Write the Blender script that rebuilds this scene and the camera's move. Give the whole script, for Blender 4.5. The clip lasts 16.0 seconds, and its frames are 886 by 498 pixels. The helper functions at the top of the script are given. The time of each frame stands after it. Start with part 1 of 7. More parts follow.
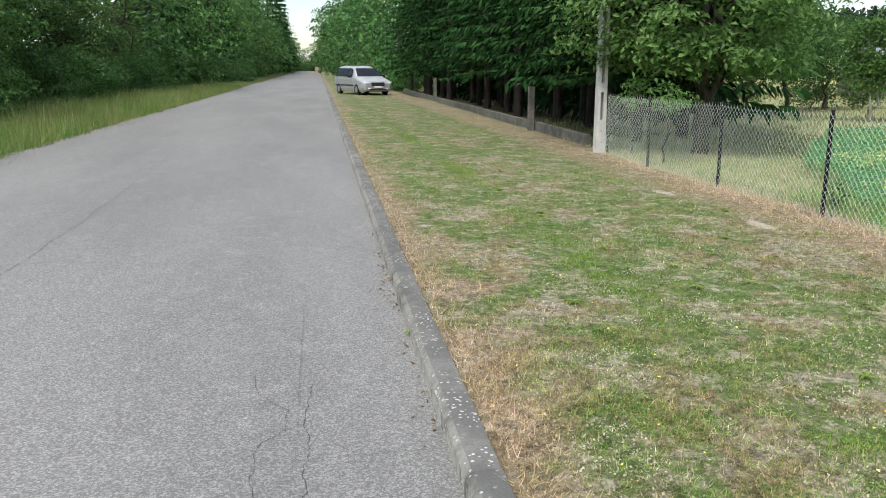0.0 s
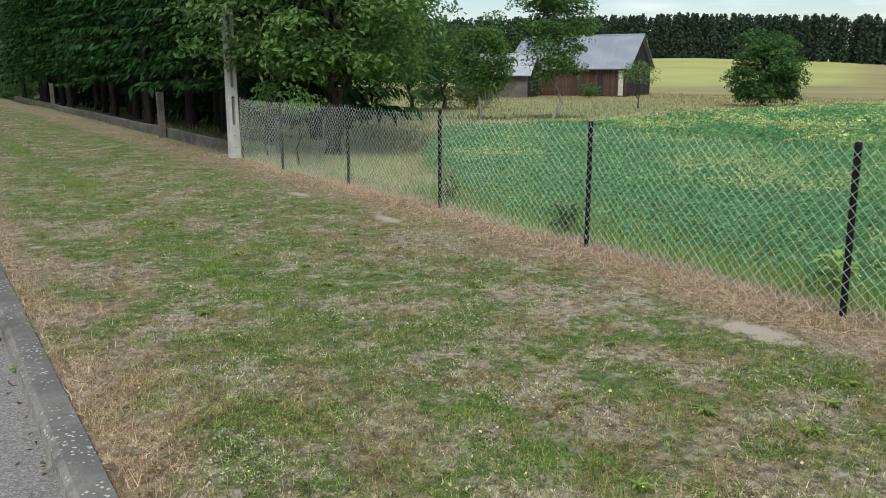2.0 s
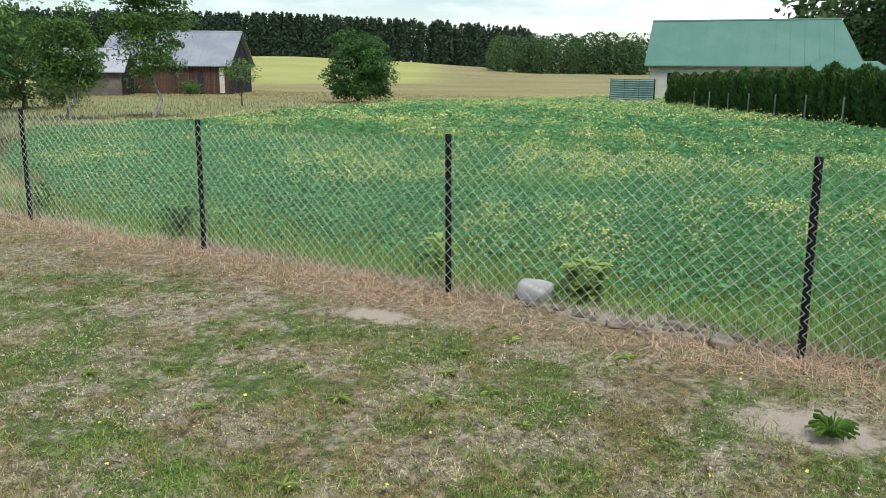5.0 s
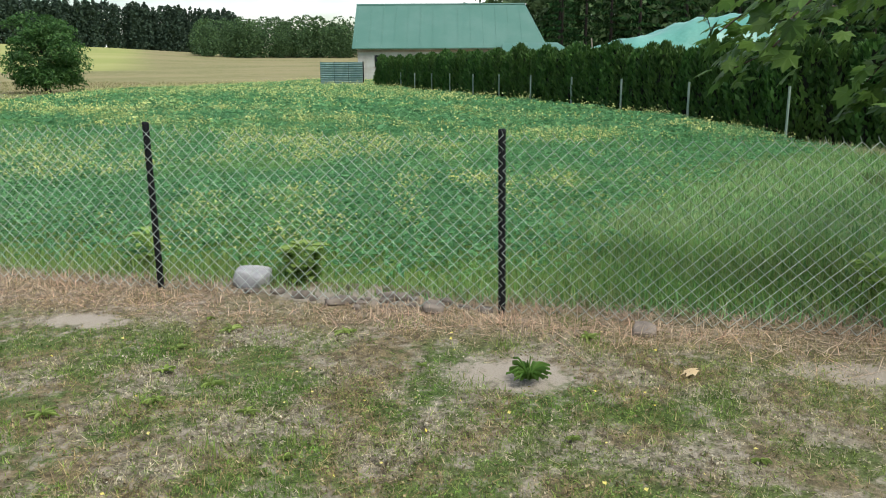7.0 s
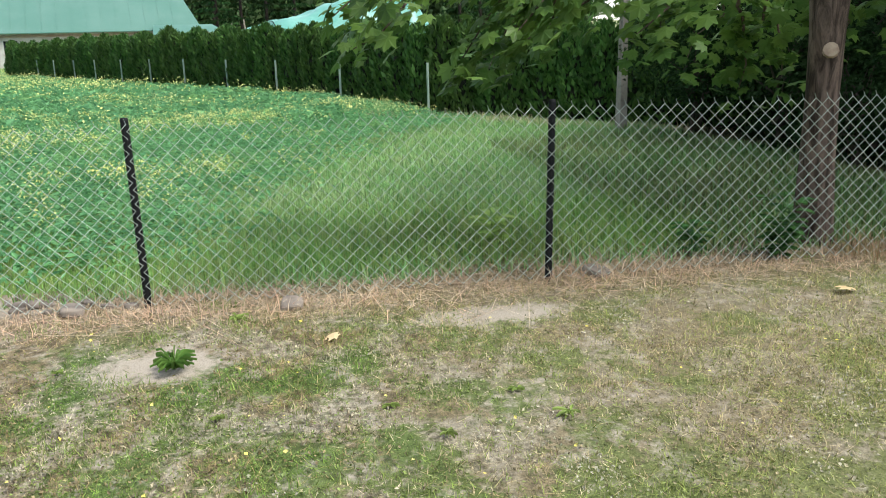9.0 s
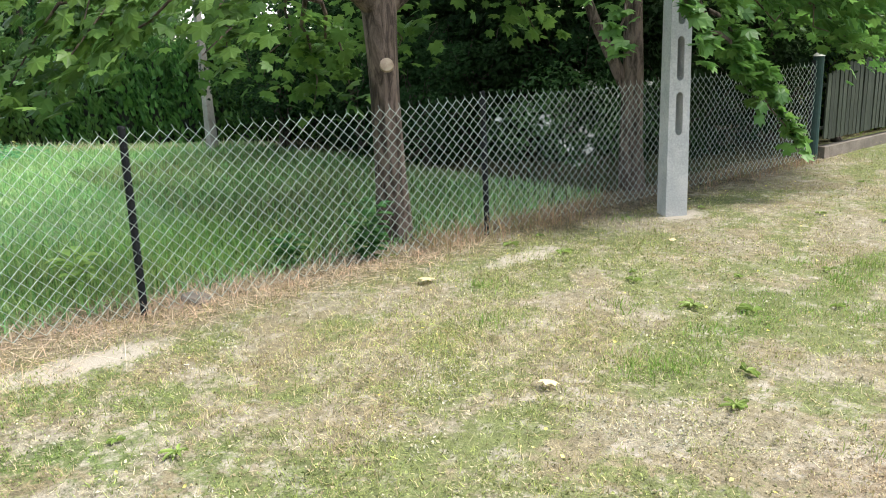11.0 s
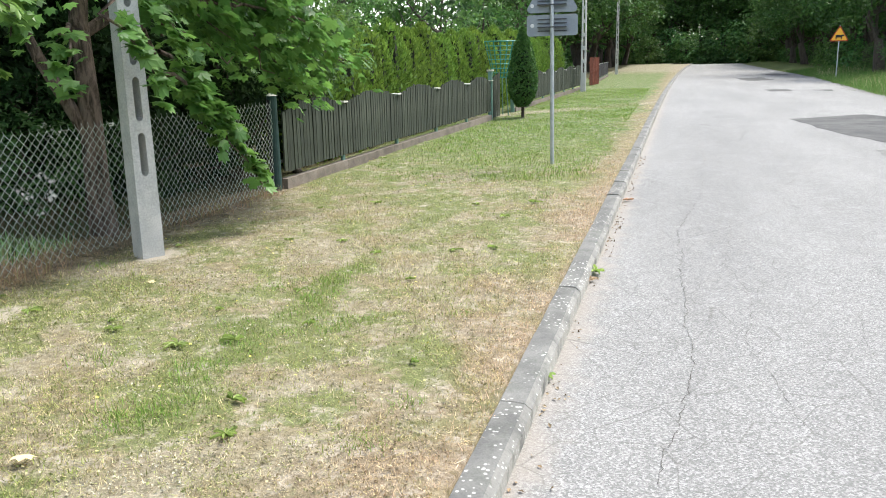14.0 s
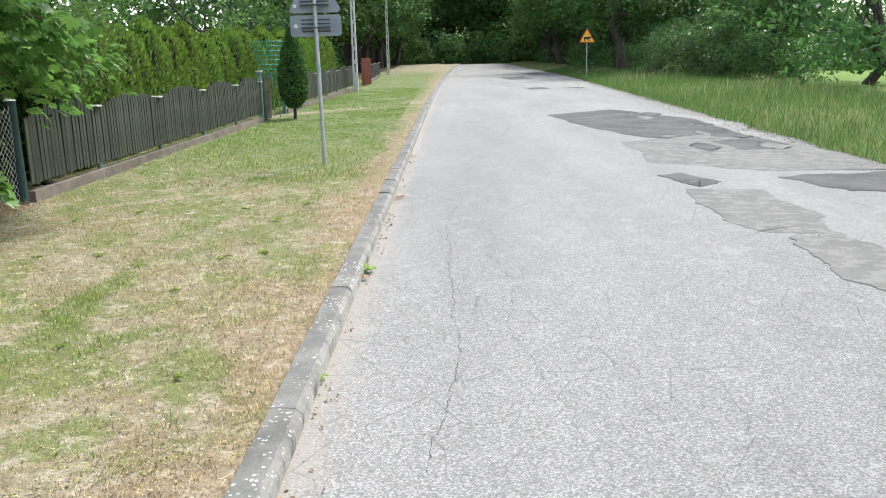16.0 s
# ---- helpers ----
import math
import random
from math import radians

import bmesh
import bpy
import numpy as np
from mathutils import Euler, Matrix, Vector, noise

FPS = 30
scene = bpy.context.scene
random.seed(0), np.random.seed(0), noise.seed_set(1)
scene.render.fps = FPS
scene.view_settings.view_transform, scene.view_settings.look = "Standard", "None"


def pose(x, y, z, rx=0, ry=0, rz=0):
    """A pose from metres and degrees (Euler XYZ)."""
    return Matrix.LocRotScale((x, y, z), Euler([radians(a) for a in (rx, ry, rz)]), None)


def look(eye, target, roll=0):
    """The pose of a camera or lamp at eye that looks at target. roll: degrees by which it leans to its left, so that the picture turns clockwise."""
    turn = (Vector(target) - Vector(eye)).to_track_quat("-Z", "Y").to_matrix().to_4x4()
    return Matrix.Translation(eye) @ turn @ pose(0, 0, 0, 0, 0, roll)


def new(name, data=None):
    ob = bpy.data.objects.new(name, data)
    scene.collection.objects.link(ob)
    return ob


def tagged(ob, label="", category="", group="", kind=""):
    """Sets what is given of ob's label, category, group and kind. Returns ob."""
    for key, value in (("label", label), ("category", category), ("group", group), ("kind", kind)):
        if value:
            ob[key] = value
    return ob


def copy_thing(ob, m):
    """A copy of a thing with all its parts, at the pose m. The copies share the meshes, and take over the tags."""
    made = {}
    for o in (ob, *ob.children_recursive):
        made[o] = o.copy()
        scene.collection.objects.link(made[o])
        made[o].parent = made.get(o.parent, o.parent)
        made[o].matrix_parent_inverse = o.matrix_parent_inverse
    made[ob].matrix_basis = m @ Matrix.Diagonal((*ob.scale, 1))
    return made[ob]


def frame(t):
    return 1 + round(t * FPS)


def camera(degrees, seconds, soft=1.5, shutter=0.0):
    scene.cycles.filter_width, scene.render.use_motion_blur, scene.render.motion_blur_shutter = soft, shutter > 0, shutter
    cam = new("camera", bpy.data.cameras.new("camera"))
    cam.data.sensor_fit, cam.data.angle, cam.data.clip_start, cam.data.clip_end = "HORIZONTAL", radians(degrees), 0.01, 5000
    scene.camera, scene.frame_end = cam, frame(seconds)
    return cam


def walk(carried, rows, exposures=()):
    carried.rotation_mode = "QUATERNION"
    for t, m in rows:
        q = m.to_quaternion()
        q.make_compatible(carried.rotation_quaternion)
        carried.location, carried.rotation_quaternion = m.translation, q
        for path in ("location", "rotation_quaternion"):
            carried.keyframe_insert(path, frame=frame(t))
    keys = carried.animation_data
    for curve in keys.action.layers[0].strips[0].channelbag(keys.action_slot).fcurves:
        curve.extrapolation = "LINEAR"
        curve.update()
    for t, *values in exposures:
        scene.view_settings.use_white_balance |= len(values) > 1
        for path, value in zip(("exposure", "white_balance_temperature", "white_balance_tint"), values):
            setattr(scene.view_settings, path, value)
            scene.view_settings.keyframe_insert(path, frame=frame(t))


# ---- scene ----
cam = camera(56.7, 16.0, soft=1.0)
METRES, EYE, TILT, LEAN, TURN = 1.138, 1.68, -1.1, 0.0, -9.0
ROWS = [
    (0.0, 0.0, 0.0, 0.0, -0.01, -11.35, 0.04),
    (0.5, 0.0629, -0.0053, -0.0019, -4.32, -11.22, 0.38),
    (1.0, 0.1327, -0.0282, -0.0056, -9.77, -11.13, 0.51),
    (1.5, 0.1683, -0.0389, -0.0053, -18.14, -11.05, 0.5),
    (2.0, 0.1661, -0.0187, -0.0048, -24.29, -11.2, 0.61),
    (2.5, 0.1662, 0.0007, -0.0001, -30.55, -11.4, 0.77),
    (3.0, 0.1636, 0.0088, 0.002, -35.56, -11.52, 0.63),
    (3.5, 0.1656, 0.0164, 0.0005, -39.46, -11.59, 0.53),
    (6.0, 0.1902, 0.054, -0.0145, -59.67, -11.79, 0.95),
    (6.5, 0.1863, 0.0329, -0.0155, -64.66, -12.19, 1.33),
    (7.0, 0.1753, -0.04, -0.0186, -70.58, -12.99, 1.33),
    (7.5, 0.1335, -0.1135, -0.0159, -75.39, -13.38, 2.04),
    (8.0, 0.1134, -0.163, -0.012, -80.91, -13.81, 2.49),
    (10.5, 0.0717, -0.3967, -0.0131, -113.37, -15.57, 2.61),
    (11.0, 0.0772, -0.3959, -0.002, -120.67, -15.24, 3.28),
    (11.5, 0.0857, -0.3947, 0.0021, -128.5, -14.9, 3.1),
    (12.0, 0.0761, -0.3915, 0.0056, -135.17, -14.51, 2.58),
    (12.5, 0.0666, -0.3949, 0.0033, -141.25, -14.3, 2.2),
    (13.0, 0.0494, -0.4119, 0.0003, -146.88, -14.2, 1.75),
    (13.5, 0.0189, -0.4175, 0.0066, -151.61, -14.02, 1.32),
    (14.0, -0.0131, -0.4293, 0.008, -155.75, -14.19, 1.65),
    (14.5, -0.0489, -0.4412, 0.01, -160.73, -14.42, 1.85),
    (15.0, -0.0808, -0.4468, 0.0091, -165.27, -14.6, 1.66),
    (15.5, -0.1031, -0.4567, 0.0085, -168.69, -14.74, 1.41),
    (16.0, -0.1079, -0.4641, 0.0048, -171.04, -14.56, 1.41),
]
EXPOSURES = [(0.0, 0.85), (0.5, 0.62), (1.5, 0.27), (3.5, 0.4), (6.0, 0.45), (8.0, 0.62), (10.5, 1.6), (11.5, 1.65), (12.5, 1.68), (14.0, 1.6), (16.0, 1.5)]
walk(cam, [(t, pose(0, 0, EYE, TILT, LEAN, TURN) @ pose(METRES * x, METRES * y, METRES * z, 90 + pitch, roll, yaw)) for t, x, y, z, yaw, pitch, roll in ROWS],
     EXPOSURES)

# ---- light ----
SUN_AZ, SUN_EL = 216.0, 56.0          # compass from +y, clockwise
world = bpy.data.worlds.new("sky")
scene.world = world
world.use_nodes = True
wn, wl = world.node_tree.nodes, world.node_tree.links
wn.clear()
sky = wn.new("ShaderNodeTexSky")
sky.sky_type, sky.sun_disc = "NISHITA", False
sky.sun_elevation, sky.sun_rotation = radians(SUN_EL), radians(SUN_AZ)
sky.air_density, sky.dust_density = 1.0, 0.6
coord = wn.new("ShaderNodeTexCoord")
stretch = wn.new("ShaderNodeMapping")
stretch.inputs["Scale"].default_value = (1.0, 1.0, 5.0)
cloud = wn.new("ShaderNodeTexNoise")
cloud.inputs["Scale"].default_value, cloud.inputs["Detail"].default_value = 2.6, 6.0
cramp = wn.new("ShaderNodeValToRGB")
cramp.color_ramp.elements[0].position, cramp.color_ramp.elements[1].position = 0.46, 0.66
cmix = wn.new("ShaderNodeMixRGB")
cmix.inputs[2].default_value = (11.0, 11.1, 11.2, 1)
wbg, wout = wn.new("ShaderNodeBackground"), wn.new("ShaderNodeOutputWorld")
wbg.inputs["Strength"].default_value = 0.10
wl.new(coord.outputs["Generated"], stretch.inputs[0])
wl.new(stretch.outputs[0], cloud.inputs["Vector"])
wl.new(cloud.outputs["Fac"], cramp.inputs[0])
wl.new(cramp.outputs[0], cmix.inputs[0])
wl.new(sky.outputs[0], cmix.inputs[1])
wl.new(cmix.outputs[0], wbg.inputs[0])
wl.new(wbg.outputs[0], wout.inputs[0])
sun = new("sun", bpy.data.lights.new("sun", "SUN"))
sun.data.energy, sun.data.angle, sun.data.color = 2.6, radians(22), (1.0, 0.96, 0.89)
_a, _e = radians(SUN_AZ), radians(SUN_EL)
sun.matrix_world = look((0, 0, 30), (-math.sin(_a) * math.cos(_e), -math.cos(_a) * math.cos(_e), 30 - math.sin(_e)))

# ---- material helpers ----


class Nodes:
    """Short writing for node materials."""

    def __init__(self, name):
        self.mat = bpy.data.materials.new(name)
        self.mat.use_nodes = True
        self.nt = self.mat.node_tree
        self.nt.nodes.clear()
        self.out = self.nt.nodes.new("ShaderNodeOutputMaterial")
        self.geo = self.nt.nodes.new("ShaderNodeNewGeometry")

    def add(self, kind, **sockets):
        n = self.nt.nodes.new(kind)
        for k, v in sockets.items():
            self.put(n, k.replace("_", " "), v)
        return n

    def put(self, n, key, v):
        s = n.inputs[int(key[1:])] if key[0] == "i" and key[1:].isdigit() else n.inputs[key]
        if isinstance(v, bpy.types.NodeSocket):
            self.nt.links.new(v, s)
        elif isinstance(v, tuple) and len(v) == 3 and s.type == "RGBA":
            s.default_value = (*v, 1)
        else:
            s.default_value = v

    def pos(self):
        return self.geo.outputs["Position"]

    def local(self):
        return self.add("ShaderNodeTexCoord").outputs["Object"]

    def noise(self, scale, detail=4.0, rough=0.55, vec=None, dist=0.0):
        n = self.add("ShaderNodeTexNoise", Scale=scale, Detail=detail, Roughness=rough, Distortion=dist)
        self.put(n, "Vector", vec or self.pos())
        return n.outputs["Fac"]

    def voro(self, scale, vec=None, feature="F1", out="Distance"):
        n = self.add("ShaderNodeTexVoronoi", Scale=scale)
        n.feature = feature
        self.put(n, "Vector", vec or self.pos())
        return n.outputs[out]

    def scaled(self, sx, sy, sz, vec=None):
        n = self.add("ShaderNodeMapping", Scale=(sx, sy, sz))
        self.put(n, "Vector", vec or self.pos())
        return n.outputs[0]

    def m(self, op, a, b=0.0, c=0.0, clamp=False):
        n = self.nt.nodes.new("ShaderNodeMath")
        n.operation, n.use_clamp = op, clamp
        for i, v in enumerate((a, b, c)):
            self.put(n, f"i{i}", v)
        return n.outputs[0]

    def step(self, v, lo, hi):
        n = self.nt.nodes.new("ShaderNodeMapRange")
        n.interpolation_type = "SMOOTHSTEP"
        for i, x in enumerate((v, lo, hi, 0.0, 1.0)):
            self.put(n, f"i{i}", x)
        return n.outputs[0]

    def mix(self, f, a, b, mode="MIX"):
        n = self.nt.nodes.new("ShaderNodeMixRGB")
        n.blend_type = mode
        for i, v in enumerate((f, a, b)):
            self.put(n, f"i{i}", v)
        return n.outputs[0]

    def xyz(self, vec=None):
        n = self.nt.nodes.new("ShaderNodeSeparateXYZ")
        self.put(n, "i0", vec or self.pos())
        return n.outputs

    def island(self):
        return self.geo.outputs["Random Per Island"]

    def rnd(self):
        return self.add("ShaderNodeObjectInfo").outputs["Random"]

    def hsv(self, col, h=0.5, s=1.0, v=1.0):
        return self.add("ShaderNodeHueSaturation", Hue=h, Saturation=s, Value=v, Color=col).outputs[0]

    def bump(self, height, strength=0.3, dist=0.01):
        return self.add("ShaderNodeBump", Height=height, Strength=strength, Distance=dist).outputs[0]

    def end(self, color, rough=0.8, metal=0.0, normal=None, spec=0.4, thin=0.0):
        b = self.add("ShaderNodeBsdfPrincipled")
        self.put(b, "Base Color", color)
        self.put(b, "Roughness", rough)
        self.put(b, "Metallic", metal)
        self.put(b, "Specular IOR Level", spec)
        if normal is not None:
            self.put(b, "Normal", normal)
        s = b.outputs[0]
        if thin:
            t = self.add("ShaderNodeBsdfTranslucent")
            self.put(t, "Color", color)
            x = self.nt.nodes.new("ShaderNodeMixShader")
            self.put(x, "i0", thin), self.put(x, "i1", s), self.put(x, "i2", t.outputs[0])
            s = x.outputs[0]
        self.nt.links.new(s, self.out.inputs[0])
        return self.mat


def plain(name, a, b, scale=6.0, rough=0.8, metal=0.0, relief=0.25, fine=60.0, spec=0.4, own=True):
    """A weathered surface: two tones in large stains, a fine grain and a little relief."""
    n = Nodes(name)
    vec = n.local() if own else n.pos()
    big, small = n.noise(scale, 5, 0.6, vec), n.noise(fine, 3, 0.6, vec)
    c = n.mix(n.step(big, 0.35, 0.65), a, b)
    c = n.mix(0.35, c, n.hsv(c, 0.5, 1.0, n.m("MULTIPLY_ADD", small, 1.2, 0.4)))
    c = n.hsv(c, 0.5, 1.0, n.m("MULTIPLY_ADD", n.rnd(), 0.16, 0.92))
    return n.end(c, n.m("MULTIPLY_ADD", small, 0.2, rough - 0.1), metal, n.bump(small, relief, 0.004), spec)


def foliage(name, a, b, c, thin=0.3, rough=0.55, spec=0.3, vary=0.16):
    """Leaves: three tones, varied leaf by leaf and over the crown."""
    n = Nodes(name)
    r = n.island()
    col = n.mix(n.step(r, 0.15, 0.75), a, b)
    col = n.mix(n.step(n.noise(0.9, 2), 0.5, 0.75), col, c)
    col = n.hsv(col, n.m("MULTIPLY_ADD", n.rnd(), 0.02, 0.49), 1.0, n.m("MULTIPLY_ADD", n.m("FRACT", n.m("MULTIPLY", r, 17.0)), 0.6, 0.7))
    col = n.hsv(col, 0.5, 1.0, n.m("MULTIPLY_ADD", n.rnd(), vary, 1.0 - vary * 0.5))
    return n.end(col, rough, 0.0, None, spec, thin)


def bark(name, a, b, scale=9.0):
    n = Nodes(name)
    vec = n.scaled(1, 1, 0.22, n.local())
    g = n.noise(scale, 6, 0.7, vec, 0.6)
    c = n.mix(n.step(g, 0.35, 0.65), a, b)
    return n.end(c, 0.9, 0.0, n.bump(g, 0.9, 0.03), 0.2)


def planks(name, a, b, c):
    n = Nodes(name)
    vec = n.scaled(1, 1, 0.06, n.local())
    g = n.noise(40.0, 5, 0.65, vec)
    col = n.mix(n.step(g, 0.3, 0.7), a, b)
    col = n.mix(n.step(n.noise(3.0, 4, 0.6, n.scaled(1, 1, 0.35, n.local())), 0.5, 0.7), col, c)
    col = n.hsv(col, 0.5, 1.0, n.m("MULTIPLY_ADD", n.rnd(), 0.5, 0.75))
    return n.end(col, 0.85, 0.0, n.bump(g, 0.5, 0.006), 0.25)


# ---- mesh helpers ----
def finish(ob, material, parent, label):
    if material:
        ob.data.materials.append(material)
    if parent:
        ob.parent = parent
    if label:
        ob["label"] = label
    return ob


def part(name, bm, material, parent=None, label="", smooth=False):
    me = bpy.data.meshes.new(name)
    bmesh.ops.recalc_face_normals(bm, faces=bm.faces)
    bm.to_mesh(me)
    bm.free()
    if smooth:
        me.shade_smooth()
    return finish(new(name, me), material, parent, label)


def raw(name, verts, faces, material, parent=None, label="", smooth=False):
    """One mesh from arrays of corners and of faces with equally many corners."""
    verts, faces = np.asarray(verts, np.float32), np.asarray(faces, np.int32)
    me = bpy.data.meshes.new(name)
    k = faces.shape[1]
    me.vertices.add(len(verts)), me.loops.add(faces.size), me.polygons.add(len(faces))
    me.vertices.foreach_set("co", verts.ravel())
    me.loops.foreach_set("vertex_index", faces.ravel())
    me.polygons.foreach_set("loop_start", np.arange(0, faces.size, k, dtype=np.int32))
    me.polygons.foreach_set("loop_total", np.full(len(faces), k, np.int32))
    me.polygons.foreach_set("use_smooth", np.full(len(faces), smooth))
    me.update(calc_edges=True)
    return finish(new(name, me), material, parent, label)


def again(ob, name, parent, m=None, label=""):
    """A piece of its own on the mesh of another piece."""
    o = new(name, ob.data)
    o.parent = parent
    if m is not None:
        o.matrix_basis = m
    if label:
        o["label"] = label
    return o


def thing(name, label, category, group="", kind="", m=None):
    e = new(name)
    e.empty_display_size = 0.2
    if m is not None:
        e.matrix_basis = m
    return tagged(e, label, category, group, kind)


def block(bm, x0, x1, y0, y1, z0, z1, bevel=0.0):
    r = bmesh.ops.create_cube(bm, size=1.0, matrix=Matrix.LocRotScale(((x0 + x1) / 2, (y0 + y1) / 2, (z0 + z1) / 2), None, (x1 - x0, y1 - y0, z1 - z0)))
    if bevel:
        es = list({e for v in r["verts"] for e in v.link_edges})
        bmesh.ops.bevel(bm, geom=es, offset=bevel, segments=2, affect="EDGES", profile=0.6)
    return bm


def solid(bm, rings):
    """Closed body through rings of equally many points."""
    vs = [[bm.verts.new(p) for p in ring] for ring in rings]
    k = len(vs[0])
    for a, b in zip(vs, vs[1:]):
        for i in range(k):
            bm.faces.new((a[i], a[(i + 1) % k], b[(i + 1) % k], b[i]))
    bm.faces.new(vs[0][::-1]), bm.faces.new(vs[-1])
    return bm


def rod(bm, p, q, r, r2=None, k=8):
    p, q = Vector(p), Vector(q)
    d = (q - p).normalized()
    u = d.orthogonal().normalized()
    w = d.cross(u)
    ring = lambda c, s: [c + (u * math.cos(2 * math.pi * i / k) + w * math.sin(2 * math.pi * i / k)) * s for i in range(k)]
    return solid(bm, [ring(p, r), ring(q, r if r2 is None else r2)])


def tubes(paths, k=6):
    """Corners and faces of open tubes along paths of (points, radii)."""
    V, F, n = [], [], 0
    ang = np.arange(k) * 2 * np.pi / k
    for pts, rad in paths:
        pts, rad = np.asarray(pts, float), np.asarray(rad, float)
        t = np.gradient(pts, axis=0)
        t /= np.linalg.norm(t, axis=1, keepdims=True) + 1e-9
        ref = np.where(np.abs(t[:, 2:3]).mean() > 0.6, [[1.0, 0, 0]], [[0, 0, 1.0]])
        u = np.cross(t, ref)
        u /= np.linalg.norm(u, axis=1, keepdims=True) + 1e-9
        w = np.cross(t, u)
        ring = pts[:, None] + rad[:, None, None] * (u[:, None] * np.cos(ang)[None, :, None] + w[:, None] * np.sin(ang)[None, :, None])
        V.append(ring.reshape(-1, 3))
        i, j = np.meshgrid(np.arange(len(pts) - 1), np.arange(k), indexing="ij")
        a, b = n + i * k + j, n + i * k + (j + 1) % k
        F.append(np.stack([a, b, b + k, a + k], -1).reshape(-1, 4))
        n += len(pts) * k
    return np.concatenate(V), np.concatenate(F)


# ---- the lie of the land ----
def smooth01(v, lo, hi):
    t = np.clip((np.asarray(v, float) - lo) / (hi - lo), 0, 1)
    return t * t * (3 - 2 * t)


def kerb_x(y):
    y = np.asarray(y, float)
    return 0.54 + 0.010 * np.clip(y, -500, 200) - 0.0002 * np.clip(-20 - y, 0, 300) ** 2


def west_x(y):
    y = np.asarray(y, float)
    near = -5.95 + 0.045 * np.clip(y, -55, 0)
    far = kerb_x(y) - np.interp(y, [-120, -55], [6.2, 8.4])
    return np.where(y < -55, far, near)


def waves(x, y):
    return np.sin(x * 0.71 + 1.3) * np.sin(y * 0.53 + 0.4) + 0.5 * np.sin(x * 1.9 + y * 1.3) + 0.4 * np.sin(2.7 * y - 1.1 * x)


def ground_z(x, y):
    """Height of the soil beside the road."""
    x, y = np.asarray(x, float), np.asarray(y, float)
    u = x - kerb_x(y)
    d = np.hypot(x, y)
    az = np.degrees(np.arctan2(x, y))
    verge = 0.095 - 0.02 * smooth01(u, 0.3, 2.0) + 0.012 * waves(x, y) * smooth01(u, 0.2, 0.9)
    east = verge - 0.46 * smooth01(d, 14, 58) * smooth01(x, 5, 16)
    rise = smooth01(d, 85, 300) * np.interp(az, [0, 30, 50, 58, 66, 80, 100], [2.0, 5.5, 6.2, 4.6, 2.0, 1.6, 1.2]) + smooth01(d, 300, 1500) * 10
    east = east + np.where(x > 0, rise, 0)
    w = west_x(y)
    west = -0.02 + 0.22 * smooth01(w - x, 0.0, 2.2) + 0.02 * waves(x, y) * smooth01(w - x, 0.3, 1.5) + smooth01(-x, 200, 1500) * 8
    bed = np.full(x.shape, -0.08)
    return np.where(u > 0.13, east, np.where(x < w + 0.02, west, bed))

# ---- ground materials ----
SAND = [(4.1, 0.27, 0.38, 0.26), (4.38, -1.5, 0.5, 0.17), (4.55, 3.02, 0.34, 0.14), (4.12, -4.6, 0.42, 0.15), (4.12, -6.5, 0.3, 0.2), (4.53, 10.1, 0.3, 0.1),
        (4.55, 7.75, 0.3, 0.09), (5.35, 1.5, 0.75, 0.2)]      # x, y, half length, half width


